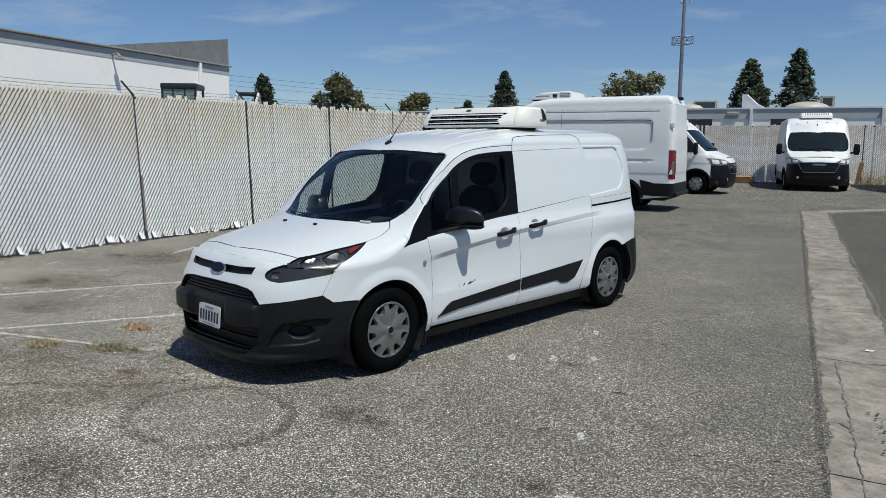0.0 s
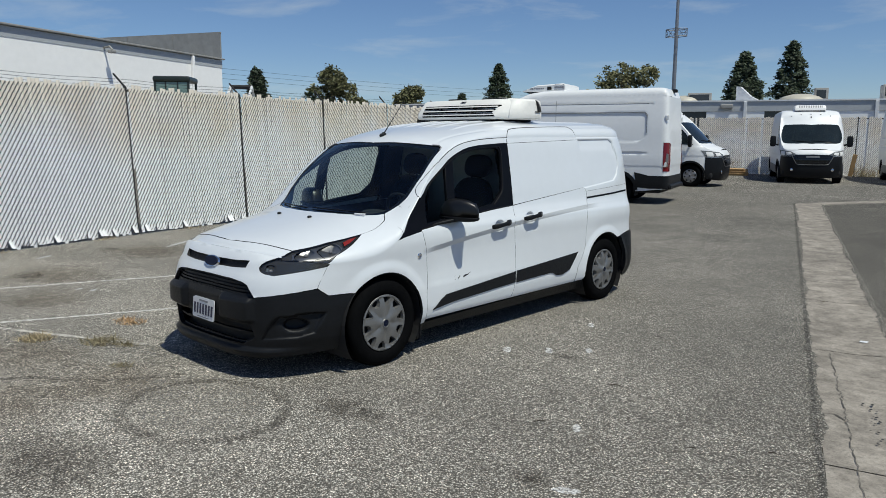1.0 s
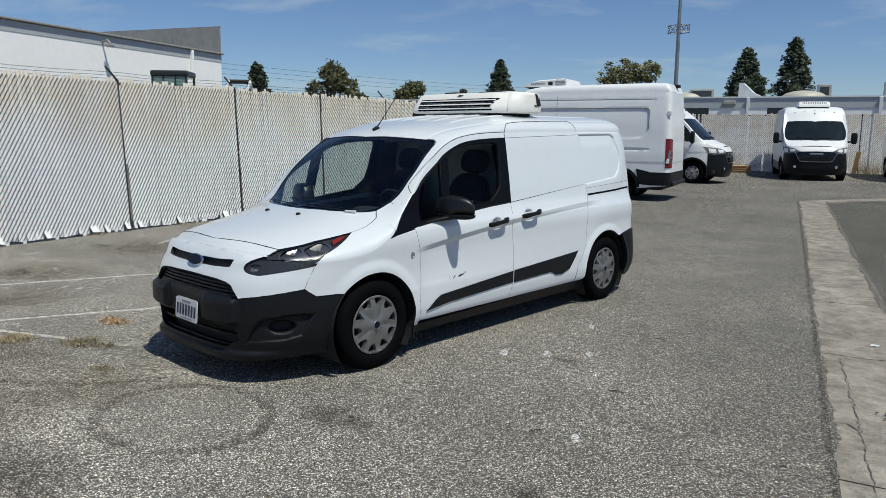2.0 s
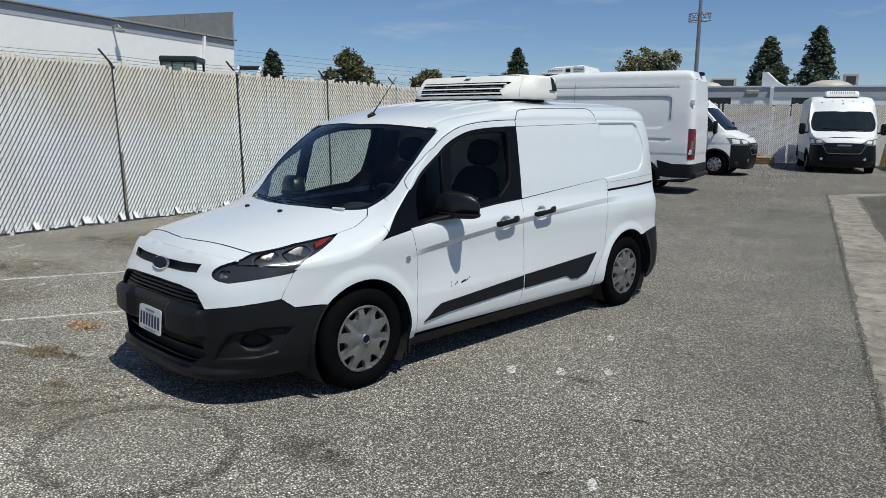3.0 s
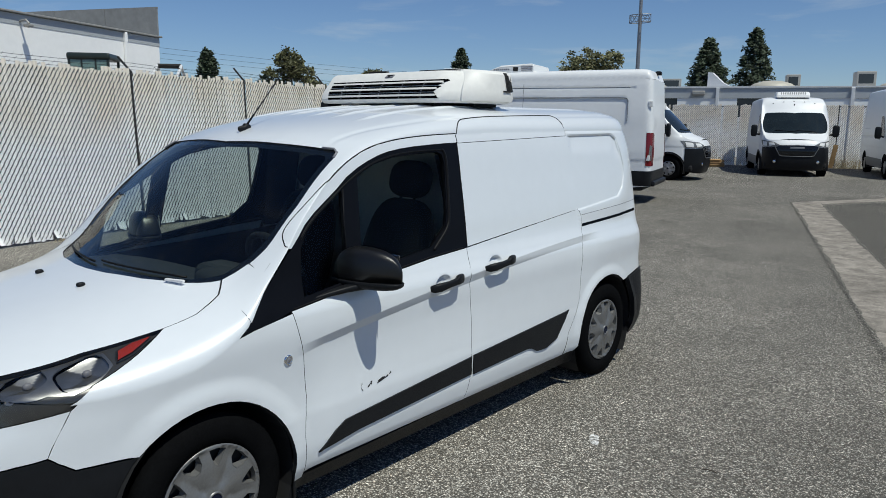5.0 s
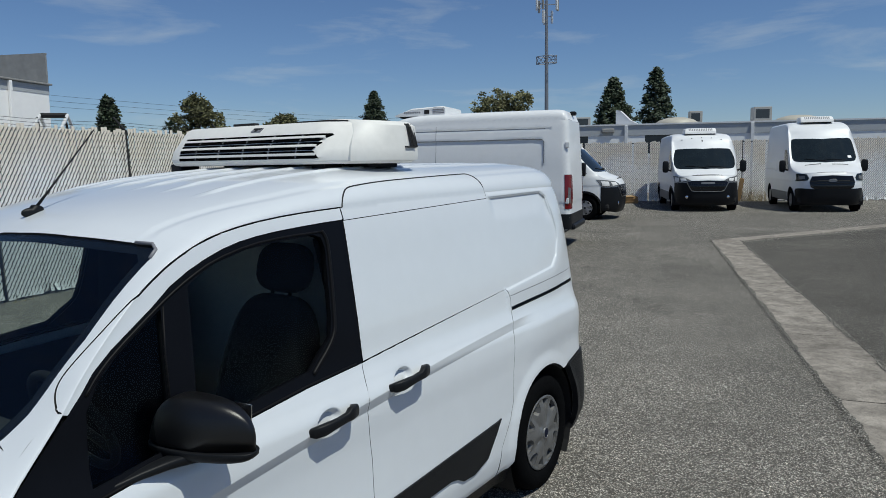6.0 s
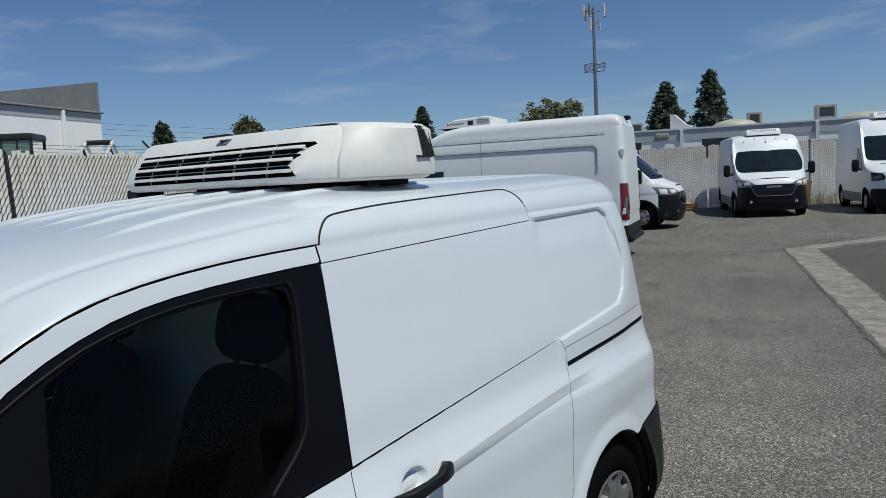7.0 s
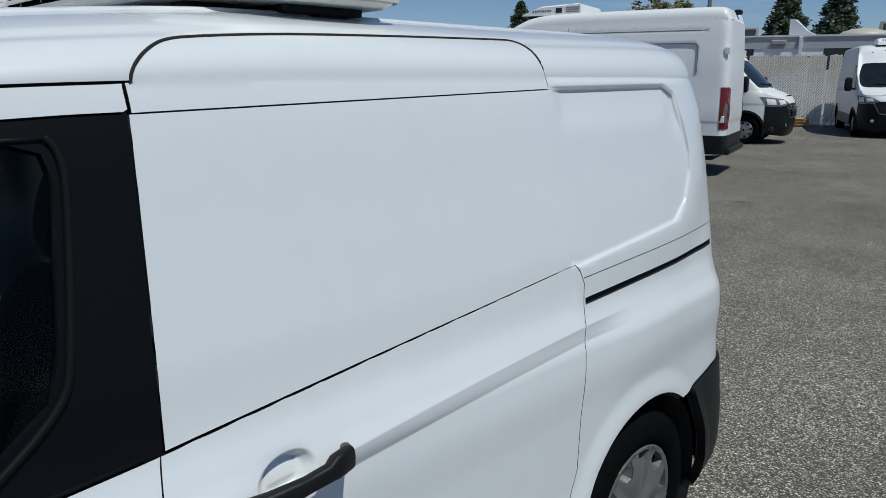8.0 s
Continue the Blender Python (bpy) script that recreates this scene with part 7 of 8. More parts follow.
def far_van(style, m, label, rear=False, unit_y=2.3, unit_len=0.75, spare_unit=True):
    """A full-size delivery van. style: which of the two shapes; rear: the tail is shown, with lamps, recess lines and bumper."""
    pm = style is PROMASTER
    dent = None
    x0 = 1.8 if rear else 2.4
    panel = [(x0, 1.62), (x0, 2.29), (5.32, 2.29), (5.38, 2.27), (5.41, 2.21), (5.41, 1.75), (5.34, 1.64), (5.17, 1.54), (2.9, 1.52)]
    groove = 2.50 if rear else 2.2

    def recess(x, y, z):
        d = 0.0
        if y > x0 - 0.1 and within(panel, y, z):
            d -= 0.024 * step(edge_distance(panel, y, z), 0, 0.02)
        d -= 0.040 * (1 - step(abs(z - groove), 0.0, 0.030)) * step(y, x0 - 0.3, x0) * (1 - step(y, 5.45, 5.55))
        d -= 0.026 * (1 - step(abs(z - 1.27), 0.0, 0.06)) * step(y, 1.6, 2.0) * (1 - step(y, 5.3, 5.5))
        d -= 0.012 * step(1.0 - z, 0.0, 0.06)
        return d

    b = Body(**style, dent=recess)
    van = thing("delivery_van", m, label, "van", "parked delivery vans")
    sd = lambda *p: [b.at_y(y, z) for y, z in p]
    fr = lambda *p: [b.at_x(x, z) for x, z in p]
    ab = lambda *p: [b.on_lid(x, y) for x, y in p]
    hub = (0.95, 0.34, 4.04) if pm else (1.0, 0.345, 3.75)
    hy, hz, wb = hub
    wheel_arc = lambda c, a0, a1, r=0.43: [(c + r * math.cos(radians(a0 + (a1 - a0) * i / 12)), hz + r * math.sin(radians(a0 + (a1 - a0) * i / 12))) for i in range(13)]
    # shell: flank and roof, one pressed skin
    sk = Skin()
    ys = [0.0 + 0.16] + [0.2, 0.3, 0.45, 0.6, 0.8, 1.0, 1.2, 1.4, 1.6, 1.8, 2.0, 2.3, 2.7, 3.2, 4.2, 5.4, 5.7]
    bw, bl = b.seam(ys)
    brink = bw[::-1]
    creases = []
    if rear:
        for k in (0.0005, 0.02):
            c = Vector((4.0, 1.9))
            creases.append(sd(*[(y - math.copysign(k, y - c.x) if abs(y - c.x) > 1.2 else y, z - math.copysign(k, z - c.y)) for y, z in panel + panel[:1]]))
        for g, w in ((groove, 0.030), (1.27, 0.06)):
            for k in (-w, 0.0, w):
                creases.append(sd(*[(2.0 + i * 0.1, g + k) for i in range(36)]))
    sill = 0.32
    wall = fr((0, 0.30)) + sd((hy - 0.45, 0.30), *wheel_arc(hy, 180, 0)[0:], (hy + 0.45, sill), (hy + wb - 0.45, sill), *wheel_arc(hy + wb, 180, 0), (hy + wb + 0.45, sill)) + [(b.s2, 0.45), (b.s2, b.ze(5.8)), (b.s1 + 0.9, b.ze(5.8))] + brink + fr((0, b.ze(0.14)))
    sk.lay(wall, b.wall, 0.10, 0.05, lines=creases)
    sk.lay(bl + [(1.0, 5.88), (0.0, 5.90), (0.0, 0.16)], b.lid, 0.08, 0.06)
    sk.mesh("shell", FAR_PAINT, van, both=True, gap=0, depth=0.03, flange=0)
    # screen and cab windows
    s0, s1 = (0.56, 1.20) if pm else (1.0, 1.70)
    sk = Skin()
    sk.lay(ab((0, s0 - 0.02), (0.45, s0 + 0.04), (0.74, s0 + 0.13), (0.89, s0 + 0.21), (0.935, s0 + 0.30), (0.895, s1 + 0.07), (0.865, s1 + 0.15), (0.80, s1 + 0.165), (0.4, s1 + 0.06), (0, s1)), b.lid, 0.06, 0.06, 0.006)
    sk.mesh("windscreen", [DARKGLASS, SEAM], van, "dark windscreen", both=True, gap=0, depth=0.01)
    for flip in (False, True):
        sk = Skin()
        q = -0.2 if pm else 0.2
        sk.lay(sd((1.10 + q, 1.30), (1.95 + q, 1.32), (1.98 + q, 1.95), (1.72 + q, 1.95), (1.50 + q, 1.82), (1.22 + q, 1.48)), b.wall, 0.1, 0.1, 0.006)
        sk.mesh("cab_window", [DARKGLASS, SEAM], van, "dark cab window", flip=flip, gap=0, depth=0.01)
        # mirrors
        bm = bmesh.new()
        rounded(bm, 1.20, 1.15 + q, 1.42, 0.10, 0.06, 0.19, 4, 8)
        tube(bm, [(0.98, 1.18 + q, 1.28), (1.16, 1.15 + q, 1.32)], 0.03, 6)
        if flip:
            bmesh.ops.scale(bm, vec=(-1, 1, 1), verts=bm.verts)
        part("wing_mirror", bm, BLACK, van, "tall black wing mirror", smooth=True)
        # headlamps
        sk = Skin()
        if pm:
            sk.lay(fr((0.50, 0.985), (0.64, 0.925), (0.90, 0.915)) + sd((0.50, 0.93), (0.66, 1.13)) + fr((0.90, 1.118), (0.66, 1.075)), b.wall, 0.06, 0.04, 0.006)
        else:
            sk.lay(fr((0.68, 0.98), (0.96, 0.95)) + sd((0.50, 1.00), (0.55, 1.185)) + fr((0.86, 1.19), (0.70, 1.17), (0.64, 1.06)), b.wall, 0.06, 0.04, 0.006)
        lamp = sk.mesh("headlamp", [LAMPGREY if pm else DARKGLASS, SEAM], van, "dark-rimmed headlamp", flip=flip, gap=0, depth=0.012)
        for bowl in (((0.62, 0.98), (0.78, 0.945), (0.80, 1.05), (0.66, 1.05)), ((0.84, 0.945), (0.94, 0.95), (0.94, 1.09), (0.84, 1.07))) if pm else (((0.74, 1.03), (0.86, 1.01), (0.88, 1.10), (0.75, 1.12)),):
            sk = Skin()
            sk.lay(fr(*bowl), b.wall, 0.06, 0.04, 0.012)
            sk.mesh("reflector", [UNIT2 if pm else GREYTRIM, SEAM], lamp, flip=flip, gap=0, depth=0.004)
        # black arch lips
        for c in (hy, hy + wb):
            sk = Skin()
            outer, inner = wheel_arc(c, 180, 0, 0.50 if rear else 0.475), wheel_arc(c, 0, 180, 0.42)
            if pm or rear:
                sk.lay(sd(*outer, *inner), b.wall, 0.08, 0.08, 0.008)
                sk.mesh("arch_lip", [BLACK, BLACK], van, flip=flip, gap=0, depth=0.02)
            bm = bmesh.new()
            a = [bm.verts.new((1.0, y, z)) for y, z in wheel_arc(c, 200, -20, 0.44)]
            e = [bm.verts.new((0.6, y, z)) for y, z in wheel_arc(c, 200, -20, 0.44)]
            for i in range(12):
                bm.faces.new((a[i], a[i + 1], e[i + 1], e[i]))
            bm.faces.new(e)
            if flip:
                bmesh.ops.scale(bm, vec=(-1, 1, 1), verts=bm.verts)
            part("wheel_housing", bm, SEAM, van)
            w = road_wheel("wheel", van, (0.99, c, hz), 0.355, 0.225, 0.205, 8, simple=True, rim_mat=STEEL)
            if flip:
                w.matrix_local = Matrix.Translation((-0.99, c, hz)) @ Euler((0, 0, math.pi)).to_matrix().to_4x4()
        # lower cladding, grey; with rear black and taller, painting in the shade too
        sk = Skin()
        top = 0.80 if rear else 0.58
        sk.lay(sd((hy + 0.50, 0.30), (hy + wb - 0.47, 0.30), (hy + wb - 0.47, top), (hy + 0.50, top)), b.wall, 0.2, 0.1, 0.010)
        sk.mesh("cladding", [BLACK, BLACK] if rear else [GREYTRIM, GREYTRIM], van, "dark lower cladding", flip=flip, gap=0, depth=0.01)
        # handle and slide rail
        bm = bmesh.new()
        box(bm, 1.005, 1.03, 2.05, 2.22, 1.18, 1.23, 0.01)
        box(bm, 0.985, 1.012, 3.4, 5.0, 1.215, 1.24)
        if flip:
            bmesh.ops.scale(bm, vec=(-1, 1, 1), verts=bm.verts)
        part("door_hardware", bm, GREYTRIM, van)
    # bumper and grille
    sk = Skin()
    if pm:
        sk.lay(fr((0, 0.21), (0.6, 0.21)) + sd((hy - 0.44, 0.26), (hy - 0.44, 0.50), (hy - 0.43, 0.66), (0.52, 0.92)) + fr((0.90, 0.905), (0.64, 0.915), (0.50, 0.975), (0.0, 0.985)), b.wall, 0.08, 0.06, 0.012)
    else:
        sk.lay(fr((0, 0.22), (0.6, 0.22)) + sd((hy - 0.44, 0.28), (hy - 0.44, 0.66), (0.50, 0.72)) + fr((0.85, 0.74), (0.5, 0.72), (0, 0.72)), b.wall, 0.08, 0.06, 0.012)
    sk.mesh("front_bumper", [BLACK, BLACK], van, "black plastic bumper", both=True, gap=0, depth=0.03)
    sk = Skin()
    if pm:
        sk.lay(fr((0, 0.66), (0.46, 0.66), (0.60, 0.90), (0.58, 0.945), (0, 0.965)), b.wall, 0.08, 0.06, 0.018)
    else:
        sk.lay(fr((0, 0.72), (0.50, 0.72), (0.60, 0.78), (0.635, 0.92), (0.56, 1.10), (0, 1.13)), b.wall, 0.08, 0.06, 0.014)
    g = sk.mesh("grille", [GLOSS_BLACK, SEAM], van, "black grille", both=True, gap=0, depth=0.02)
    for i in range(3):
        z = (0.70 if pm else 0.79) + i * 0.085
        sk = Skin()
        sk.lay(fr((0, z), (0.50, z), (0.51, z + 0.018), (0, z + 0.018)), b.wall, 0.1, 0.05, 0.026)
        sk.mesh("slat", [BLACK, BLACK], g, both=True, gap=0, depth=0.012)
    sk = Skin()
    if pm:
        sk.lay(fr((0, 0.875), (0.20, 0.875), (0.20, 0.915), (0, 0.915)), b.wall, 0.1, 0.05, 0.034)
    else:
        sk.lay(fr((0, 0.93), (0.08, 0.935), (0.125, 0.97), (0.08, 1.005), (0, 1.01)), b.wall, 0.1, 0.05, 0.034)
    sk.mesh("nose_badge", [SILVER, SILVER], g, "plain bright badge", both=True, gap=0, depth=0.006)
    if pm:
        for sx in (1, -1):
            bm = bmesh.new()
            rim = [b.wall(*b.at_x(x, z)) for x, z in ((0.645, 0.95), (0.61, 0.88), (0.54, 0.75), (0.49, 0.665), (0.42, 0.645), (0.2, 0.64), (0.0, 0.64))]
            tube(bm, [(sx * p.x, p.y - 0.02, p.z) for p in rim], 0.011, 6)
            part("grille_rim", bm, SILVER, g, "thin silver grille rim")
        for i in range(5):
            bm = bmesh.new()
            px = -0.62 + i * 0.31
            rounded(bm, px, 1.62, b.lid(*b.on_lid(px, 1.62)).z + 0.002, 0.022, 0.03, 0.014, 2.2, 6)
            part("marker_lamp", bm, GREYTRIM, van, "small roof marker lamp", smooth=True)
        bm = bmesh.new()
        rounded(bm, 0, 1.48, b.lid(0, 1.48).z, 0.018, 0.03, 0.04, 2.2, 6)
        part("roof_camera", bm, BLACK, van, "small black camera above the windscreen", smooth=True)
        for x in (0.62, -0.62):
            bm = bmesh.new()
            bmesh.ops.create_uvsphere(bm, u_segments=12, v_segments=8, radius=0.05)
            bmesh.ops.transform(bm, matrix=Matrix.Translation((x, 0.075, 0.47)) @ Matrix.Diagonal((1, 0.4, 1, 1)), verts=bm.verts)
            part("fog_lamp", bm, CHROME, van, smooth=True)
    elif not rear:
        for x0, x1 in ((0.15, 0.62), (-0.62, -0.15)):
            sk = Skin()
            sk.lay(ab((x0, 0.86), (x1, 0.90), (x1, 0.945), (x0, 0.905)), b.lid, 0.1, 0.05, 0.006)
            sk.mesh("bonnet_vent", [SEAM, SEAM], van, "dark bonnet vent slot", gap=0, depth=0.006)
        sk = Skin()
        sk.lay(ab((0.68, 1.22), (0.78, 1.25), (0.78, 1.31), (0.68, 1.28)), b.lid, 0.1, 0.05, 0.012)
        sk.mesh("windscreen_sticker", [PLATE, PLATE], van, "white sticker on the windscreen", gap=0, depth=0.002)
    # wipers
    for x0, x1 in ((0.62, 0.0), (0.02, -0.60)):
        bm = bmesh.new()
        pts = []
        for i in range(7):
            x = x0 + (x1 - x0) * i / 6
            y = s0 + 0.03 + 0.16 * (x / 0.8) ** 2 + 0.05 * i / 6
            pts.append((x, y, b.lid(*b.on_lid(x, y)).z + 0.02))
        tube(bm, pts, 0.012, 5)
        part("wiper", bm, BLACK, van)
    bm = bmesh.new()
    box(bm, -0.9, 0.9, 0.3, 5.8, 0.28, 0.45, 0.05)
    part("underbody", bm, SEAM, van)
    if rear:
        for flip in (False, True):
            sk = Skin()
            q = b.s1 + 0.60
            q -= 0.05
            sk.lay([(q, 0.83), (q + 0.22, 0.83), (q + 0.22, 1.50), (q + 0.16, 1.54), (q, 1.54)], b.wall, 0.04, 0.08, 0.006)
            lamp = sk.mesh("tail_lamp", [RED, BLACK], van, "tall red tail lamp", flip=flip, gap=0, depth=0.02)
            sk = Skin()
            sk.lay([(q + 0.045, 0.97), (q + 0.125, 0.94), (q + 0.135, 1.25), (q + 0.075, 1.28)], b.wall, 0.04, 0.06, 0.009)
            sk.mesh("reversing_lens", [SILVER, RED], lamp, "pale lens", flip=flip, gap=0, depth=0.004)
            for z in (1.0, 2.15):
                bm = bmesh.new()
                box(bm, 0.985 if z < 2 else 0.93, 1.02 if z < 2 else 0.97, 5.84, 5.93, z - 0.06, z + 0.06, 0.012)
                if flip:
                    bmesh.ops.scale(bm, vec=(-1, 1, 1), verts=bm.verts)
                part("hinge", bm, UNIT2, van)
        sk = Skin()
        sk.lay(sd((hy + wb + 0.47, 0.42), (5.5, 0.40)) + [(b.s2, 0.40), (b.s2, 0.72)] + sd((5.5, 0.72), (hy + wb + 0.40, 0.80)), b.wall, 0.1, 0.08, 0.014)
        sk.mesh("rear_bumper", [BLACK, BLACK], van, "black rear bumper", both=True, gap=0, depth=0.03)
        bm = bmesh.new()
        box(bm, -0.85, 0.85, 5.92, 6.04, 0.38, 0.50, 0.04)
        part("step", bm, BLACK, van, "black rear step")
        bm = bmesh.new()
        box(bm, -0.10, 0.10, 5.80, 5.93, 2.80, 2.885, 0.03)
        part("high_lamp", bm, BLACK, van)
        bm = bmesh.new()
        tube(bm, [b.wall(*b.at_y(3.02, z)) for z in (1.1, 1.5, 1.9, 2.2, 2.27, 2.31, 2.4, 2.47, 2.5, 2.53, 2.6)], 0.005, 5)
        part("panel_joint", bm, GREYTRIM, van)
        # thin dark tubes standing in for shade in the flank's pressed grooves
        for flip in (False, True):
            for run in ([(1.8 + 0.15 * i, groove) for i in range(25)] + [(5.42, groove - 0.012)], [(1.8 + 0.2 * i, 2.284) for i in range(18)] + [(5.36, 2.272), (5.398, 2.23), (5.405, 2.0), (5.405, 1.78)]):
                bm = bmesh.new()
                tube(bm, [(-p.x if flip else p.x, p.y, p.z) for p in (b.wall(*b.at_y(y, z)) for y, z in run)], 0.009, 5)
                part("groove_shade_line", bm, GREYTRIM, van)
    # roof cooling unit
    if spare_unit:
        z = b.zc(unit_y) - 0.02
        u = thing("roof_cooling_unit", m @ pose(0, unit_y, z), "white slatted cooling unit on a van roof", "cooling unit", "far roof units")
        bm = bmesh.new()
        h = unit_len / 2
        prof = [(-h, 0.02), (-h + 0.02, 0.06), (-h + 0.40, 0.20), (h - 0.10, 0.235), (h - 0.01, 0.21), (h, 0.02)] if rear else [(-h, 0.02), (-h + 0.03, 0.10), (-h + 0.16, 0.21), (h - 0.06, 0.215), (h, 0.16), (h, 0.02)]
        kx = 1.0 if rear else 0.80
        rows = []
        for x, k in ((-0.62, 0.82), (-0.58, 0.96), (-0.5, 1.0), (0.5, 1.0), (0.58, 0.96), (0.62, 0.82)):
            rows.append([bm.verts.new((x * kx, y, 0.02 + (q - 0.02) * k)) for y, q in prof])
        for r0, r1 in zip(rows, rows[1:]):
            for i in range(5):
                bm.faces.new((r0[i], r1[i], r1[i + 1], r0[i + 1]))
        bm.faces.new(rows[0]), bm.faces.new(rows[-1][::-1])
        bmesh.ops.recalc_face_normals(bm, faces=bm.faces)
        part("shell", bm, UNIT2, u)
        bm = bmesh.new()
        box(bm, -0.45 * kx, 0.45 * kx, -h + 0.05, h - 0.05, 0.0, 0.022)
        part("base", bm, SEAM, u)
        if rear:
            for i in range(4):
                bm = bmesh.new()
                z = 0.07 + i * 0.038
                box(bm, 0.585, 0.626 - 0.012 * (i > 2), h - 0.30, h - 0.03, z, z + 0.018)
                part("air_slot", bm, GREYINK, u)
        else:
            for i in range(14):
                x = (-0.455 + i * 0.07) * kx
                bm = bmesh.new()
                mm = Matrix.Translation((x, -h + 0.095, 0.155)) @ Euler((radians(-50), 0, 0)).to_matrix().to_4x4()
                box(bm, -0.014, 0.014, -0.006, 0.006, -0.055, 0.055, 0, mm)
                part("air_slot", bm, GREYINK, u)
        if rear:
            bm = bmesh.new()
            box(bm, 0.6, 0.626, 0.10, 0.22, 0.06, 0.15)
            part("maker_mark", bm, SEAM, u, "dark square maker mark")
            for i in range(8):
                bm = bmesh.new()
                box(bm, 0.6, 0.624, -0.38 + i * 0.05, -0.345 + i * 0.05, 0.085, 0.120)
                part("lettering_bar", bm, GREYINK, u)
    return van


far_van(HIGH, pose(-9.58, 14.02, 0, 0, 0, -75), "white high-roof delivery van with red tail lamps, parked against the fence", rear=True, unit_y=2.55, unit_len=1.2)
far_van(PROMASTER, pose(-5.42, 23.15, 0, 0, 0, 101.5) @ Matrix.Scale(1.10, 4), "white delivery van with black bumper parked across the yard", spare_unit=False)
far_van(PROMASTER, pose(-3.72, 26.75, 0, 0, 0, 22) @ Matrix.Scale(1.10, 4), "white delivery van with black bumper and roof cooling unit", unit_y=2.2)
far_van(TRANSIT, pose(0.02, 27.7, 0, 0, 0, 18.5) @ Matrix.Scale(1.08, 4), "white high-roof delivery van with black grille and roof cooling unit", unit_y=2.75)

# ---------- trees, mast, distance ----------
BARK = plain("bark", (0.10, 0.075, 0.05), 0.95, 0, 0.3, 3)


def leaf_material(name, rgb):
    m = plain(name, rgb, 0.7, 0, 0.2, 0.6)
    n, l = links_of(m)
    b = n["Principled BSDF"]
    src = b.inputs["Base Color"].links[0].from_socket
    g, r, z = n.new("ShaderNodeNewGeometry"), n.new("ShaderNodeMapRange"), n.new("ShaderNodeVectorMath")
    r.inputs["To Min"].default_value, r.inputs["To Max"].default_value = 0.45, 1.6
    z.operation = "SCALE"
    l.new(g.outputs["Random Per Island"], r.inputs["Value"])
    l.new(src, z.inputs[0])
    l.new(r.outputs[0], z.inputs["Scale"])
    l.new(z.outputs[0], b.inputs["Base Color"])
    return m


LEAF = leaf_material("eucalyptus_leaf", (0.135, 0.135, 0.060))
NEEDLE = leaf_material("pine_needle", (0.040, 0.058, 0.030))


def tree(x, y, height, width, kind, seed, label, crown_from=0.3):
    """A tapered trunk, limbs, and a crown of many small leaf sprays."""
    r = random.Random(seed)
    e = thing("tree", pose(x, y, 0), label, "tree", "trees beyond the yard")
    bm = bmesh.new()
    tube(bm, [(0, 0, 0), (r.uniform(-0.2, 0.2), 0, height * 0.35), (r.uniform(-0.3, 0.3), r.uniform(-0.3, 0.3), height * 0.75), (0, 0, height * 0.97)], [0.035 * height * 0.6, 0.025 * height * 0.6, 0.012 * height * 0.6, 0.02], 8)
    clumps = []
    if kind == "cone":
        n = int(height * 6.5)
        for i in range(n):
            t = i / n
            z = height * (crown_from + (0.99 - crown_from) * t)
            spread = width * 0.62 * (1 - t) ** 0.7 * (0.7 + 0.4 * r.random()) + 0.15
            for k in range(4):
                a = r.uniform(0, math.tau)
                q = spread * (0.35 + 0.65 * r.random())
                clumps.append((q * math.cos(a), q * math.sin(a), z - 0.12 * q, 0.55 + 0.5 * (1 - t)))
    else:
        lobes = [(0, 0, height * 0.78, width * 0.30)]
        for k in range(7):
            a = k * 2.4 + r.uniform(-0.4, 0.4)
            q = width * r.uniform(0.20, 0.38)
            lobes.append((q * math.cos(a), q * math.sin(a), height * r.uniform(crown_from + 0.2, 0.86), width * r.uniform(0.20, 0.30)))
        for lx, ly, lz, lr in lobes:
            tube(bm, [(0, 0, height * 0.4), (lx * 0.5, ly * 0.5, (height * 0.4 + lz) / 2), (lx, ly, lz)], [0.14, 0.09, 0.04], 5)
            for k in range(46):
                v = Vector((r.gauss(0, 1), r.gauss(0, 1), r.gauss(0, 1))).normalized() * lr * r.uniform(0.55, 1.08)
                clumps.append((lx + v.x, ly + v.y, min(lz + v.z * 0.85, height), 0.7))
    part("trunk", bm, BARK, e)
    vs, fs = [], []
    for cx, cy, cz, s in clumps:
        for k in range(26):
            c = Vector((cx, cy, cz)) + Vector((r.gauss(0, 0.34), r.gauss(0, 0.34), r.gauss(0, 0.26))) * s
            d = Vector((r.uniform(-1, 1), r.uniform(-1, 1), r.uniform(-0.6, 0.6))).normalized() * r.uniform(0.16, 0.34)
            w = d.orthogonal().normalized() * r.uniform(0.08, 0.17)
            i = len(vs)
            vs += [c - d, c + w, c + d, c - w]
            fs.append((i, i + 1, i + 2, i + 3))
    ob = obj("crown", vs, fs, NEEDLE if kind == "cone" else LEAF, e, "")
    return e


tree(-74.4, 50.0, 9.8, 3.4, "cone", 1, "small dark cypress-like tree beyond the fence", 0.2)
tree(-94.6, 78.1, 14.0, 7.4, "broad", 2, "leafy olive-green eucalyptus beyond the fence", 0.25)
tree(-87.4, 89.1, 11.1, 4.4, "broad", 3, "small dense round-topped tree beyond the fence", 0.4)
tree(-100.6, 130.8, 18.0, 7.6, "cone", 4, "ragged dark pine in the distance", 0.3)
tree(-48.9, 93.4, 12.5, 9.6, "broad", 5, "wide olive-green tree behind a parked van", 0.25)
tree(-36.0, 104.9, 13.8, 6.0, "cone", 6, "thin ragged dark pine in the distance", 0.35)
tree(-34.2, 119.3, 16.5, 8.2, "cone", 7, "tall dense dark conifer in the distance", 0.15)
tree(-93.7, 110.5, 10.2, 2.4, "cone", 8, "small distant conifer tip", 0.5)
tree(-85.7, 76.3, 8.9, 2.6, "broad", 9, "small thin grey-green tree", 0.4)

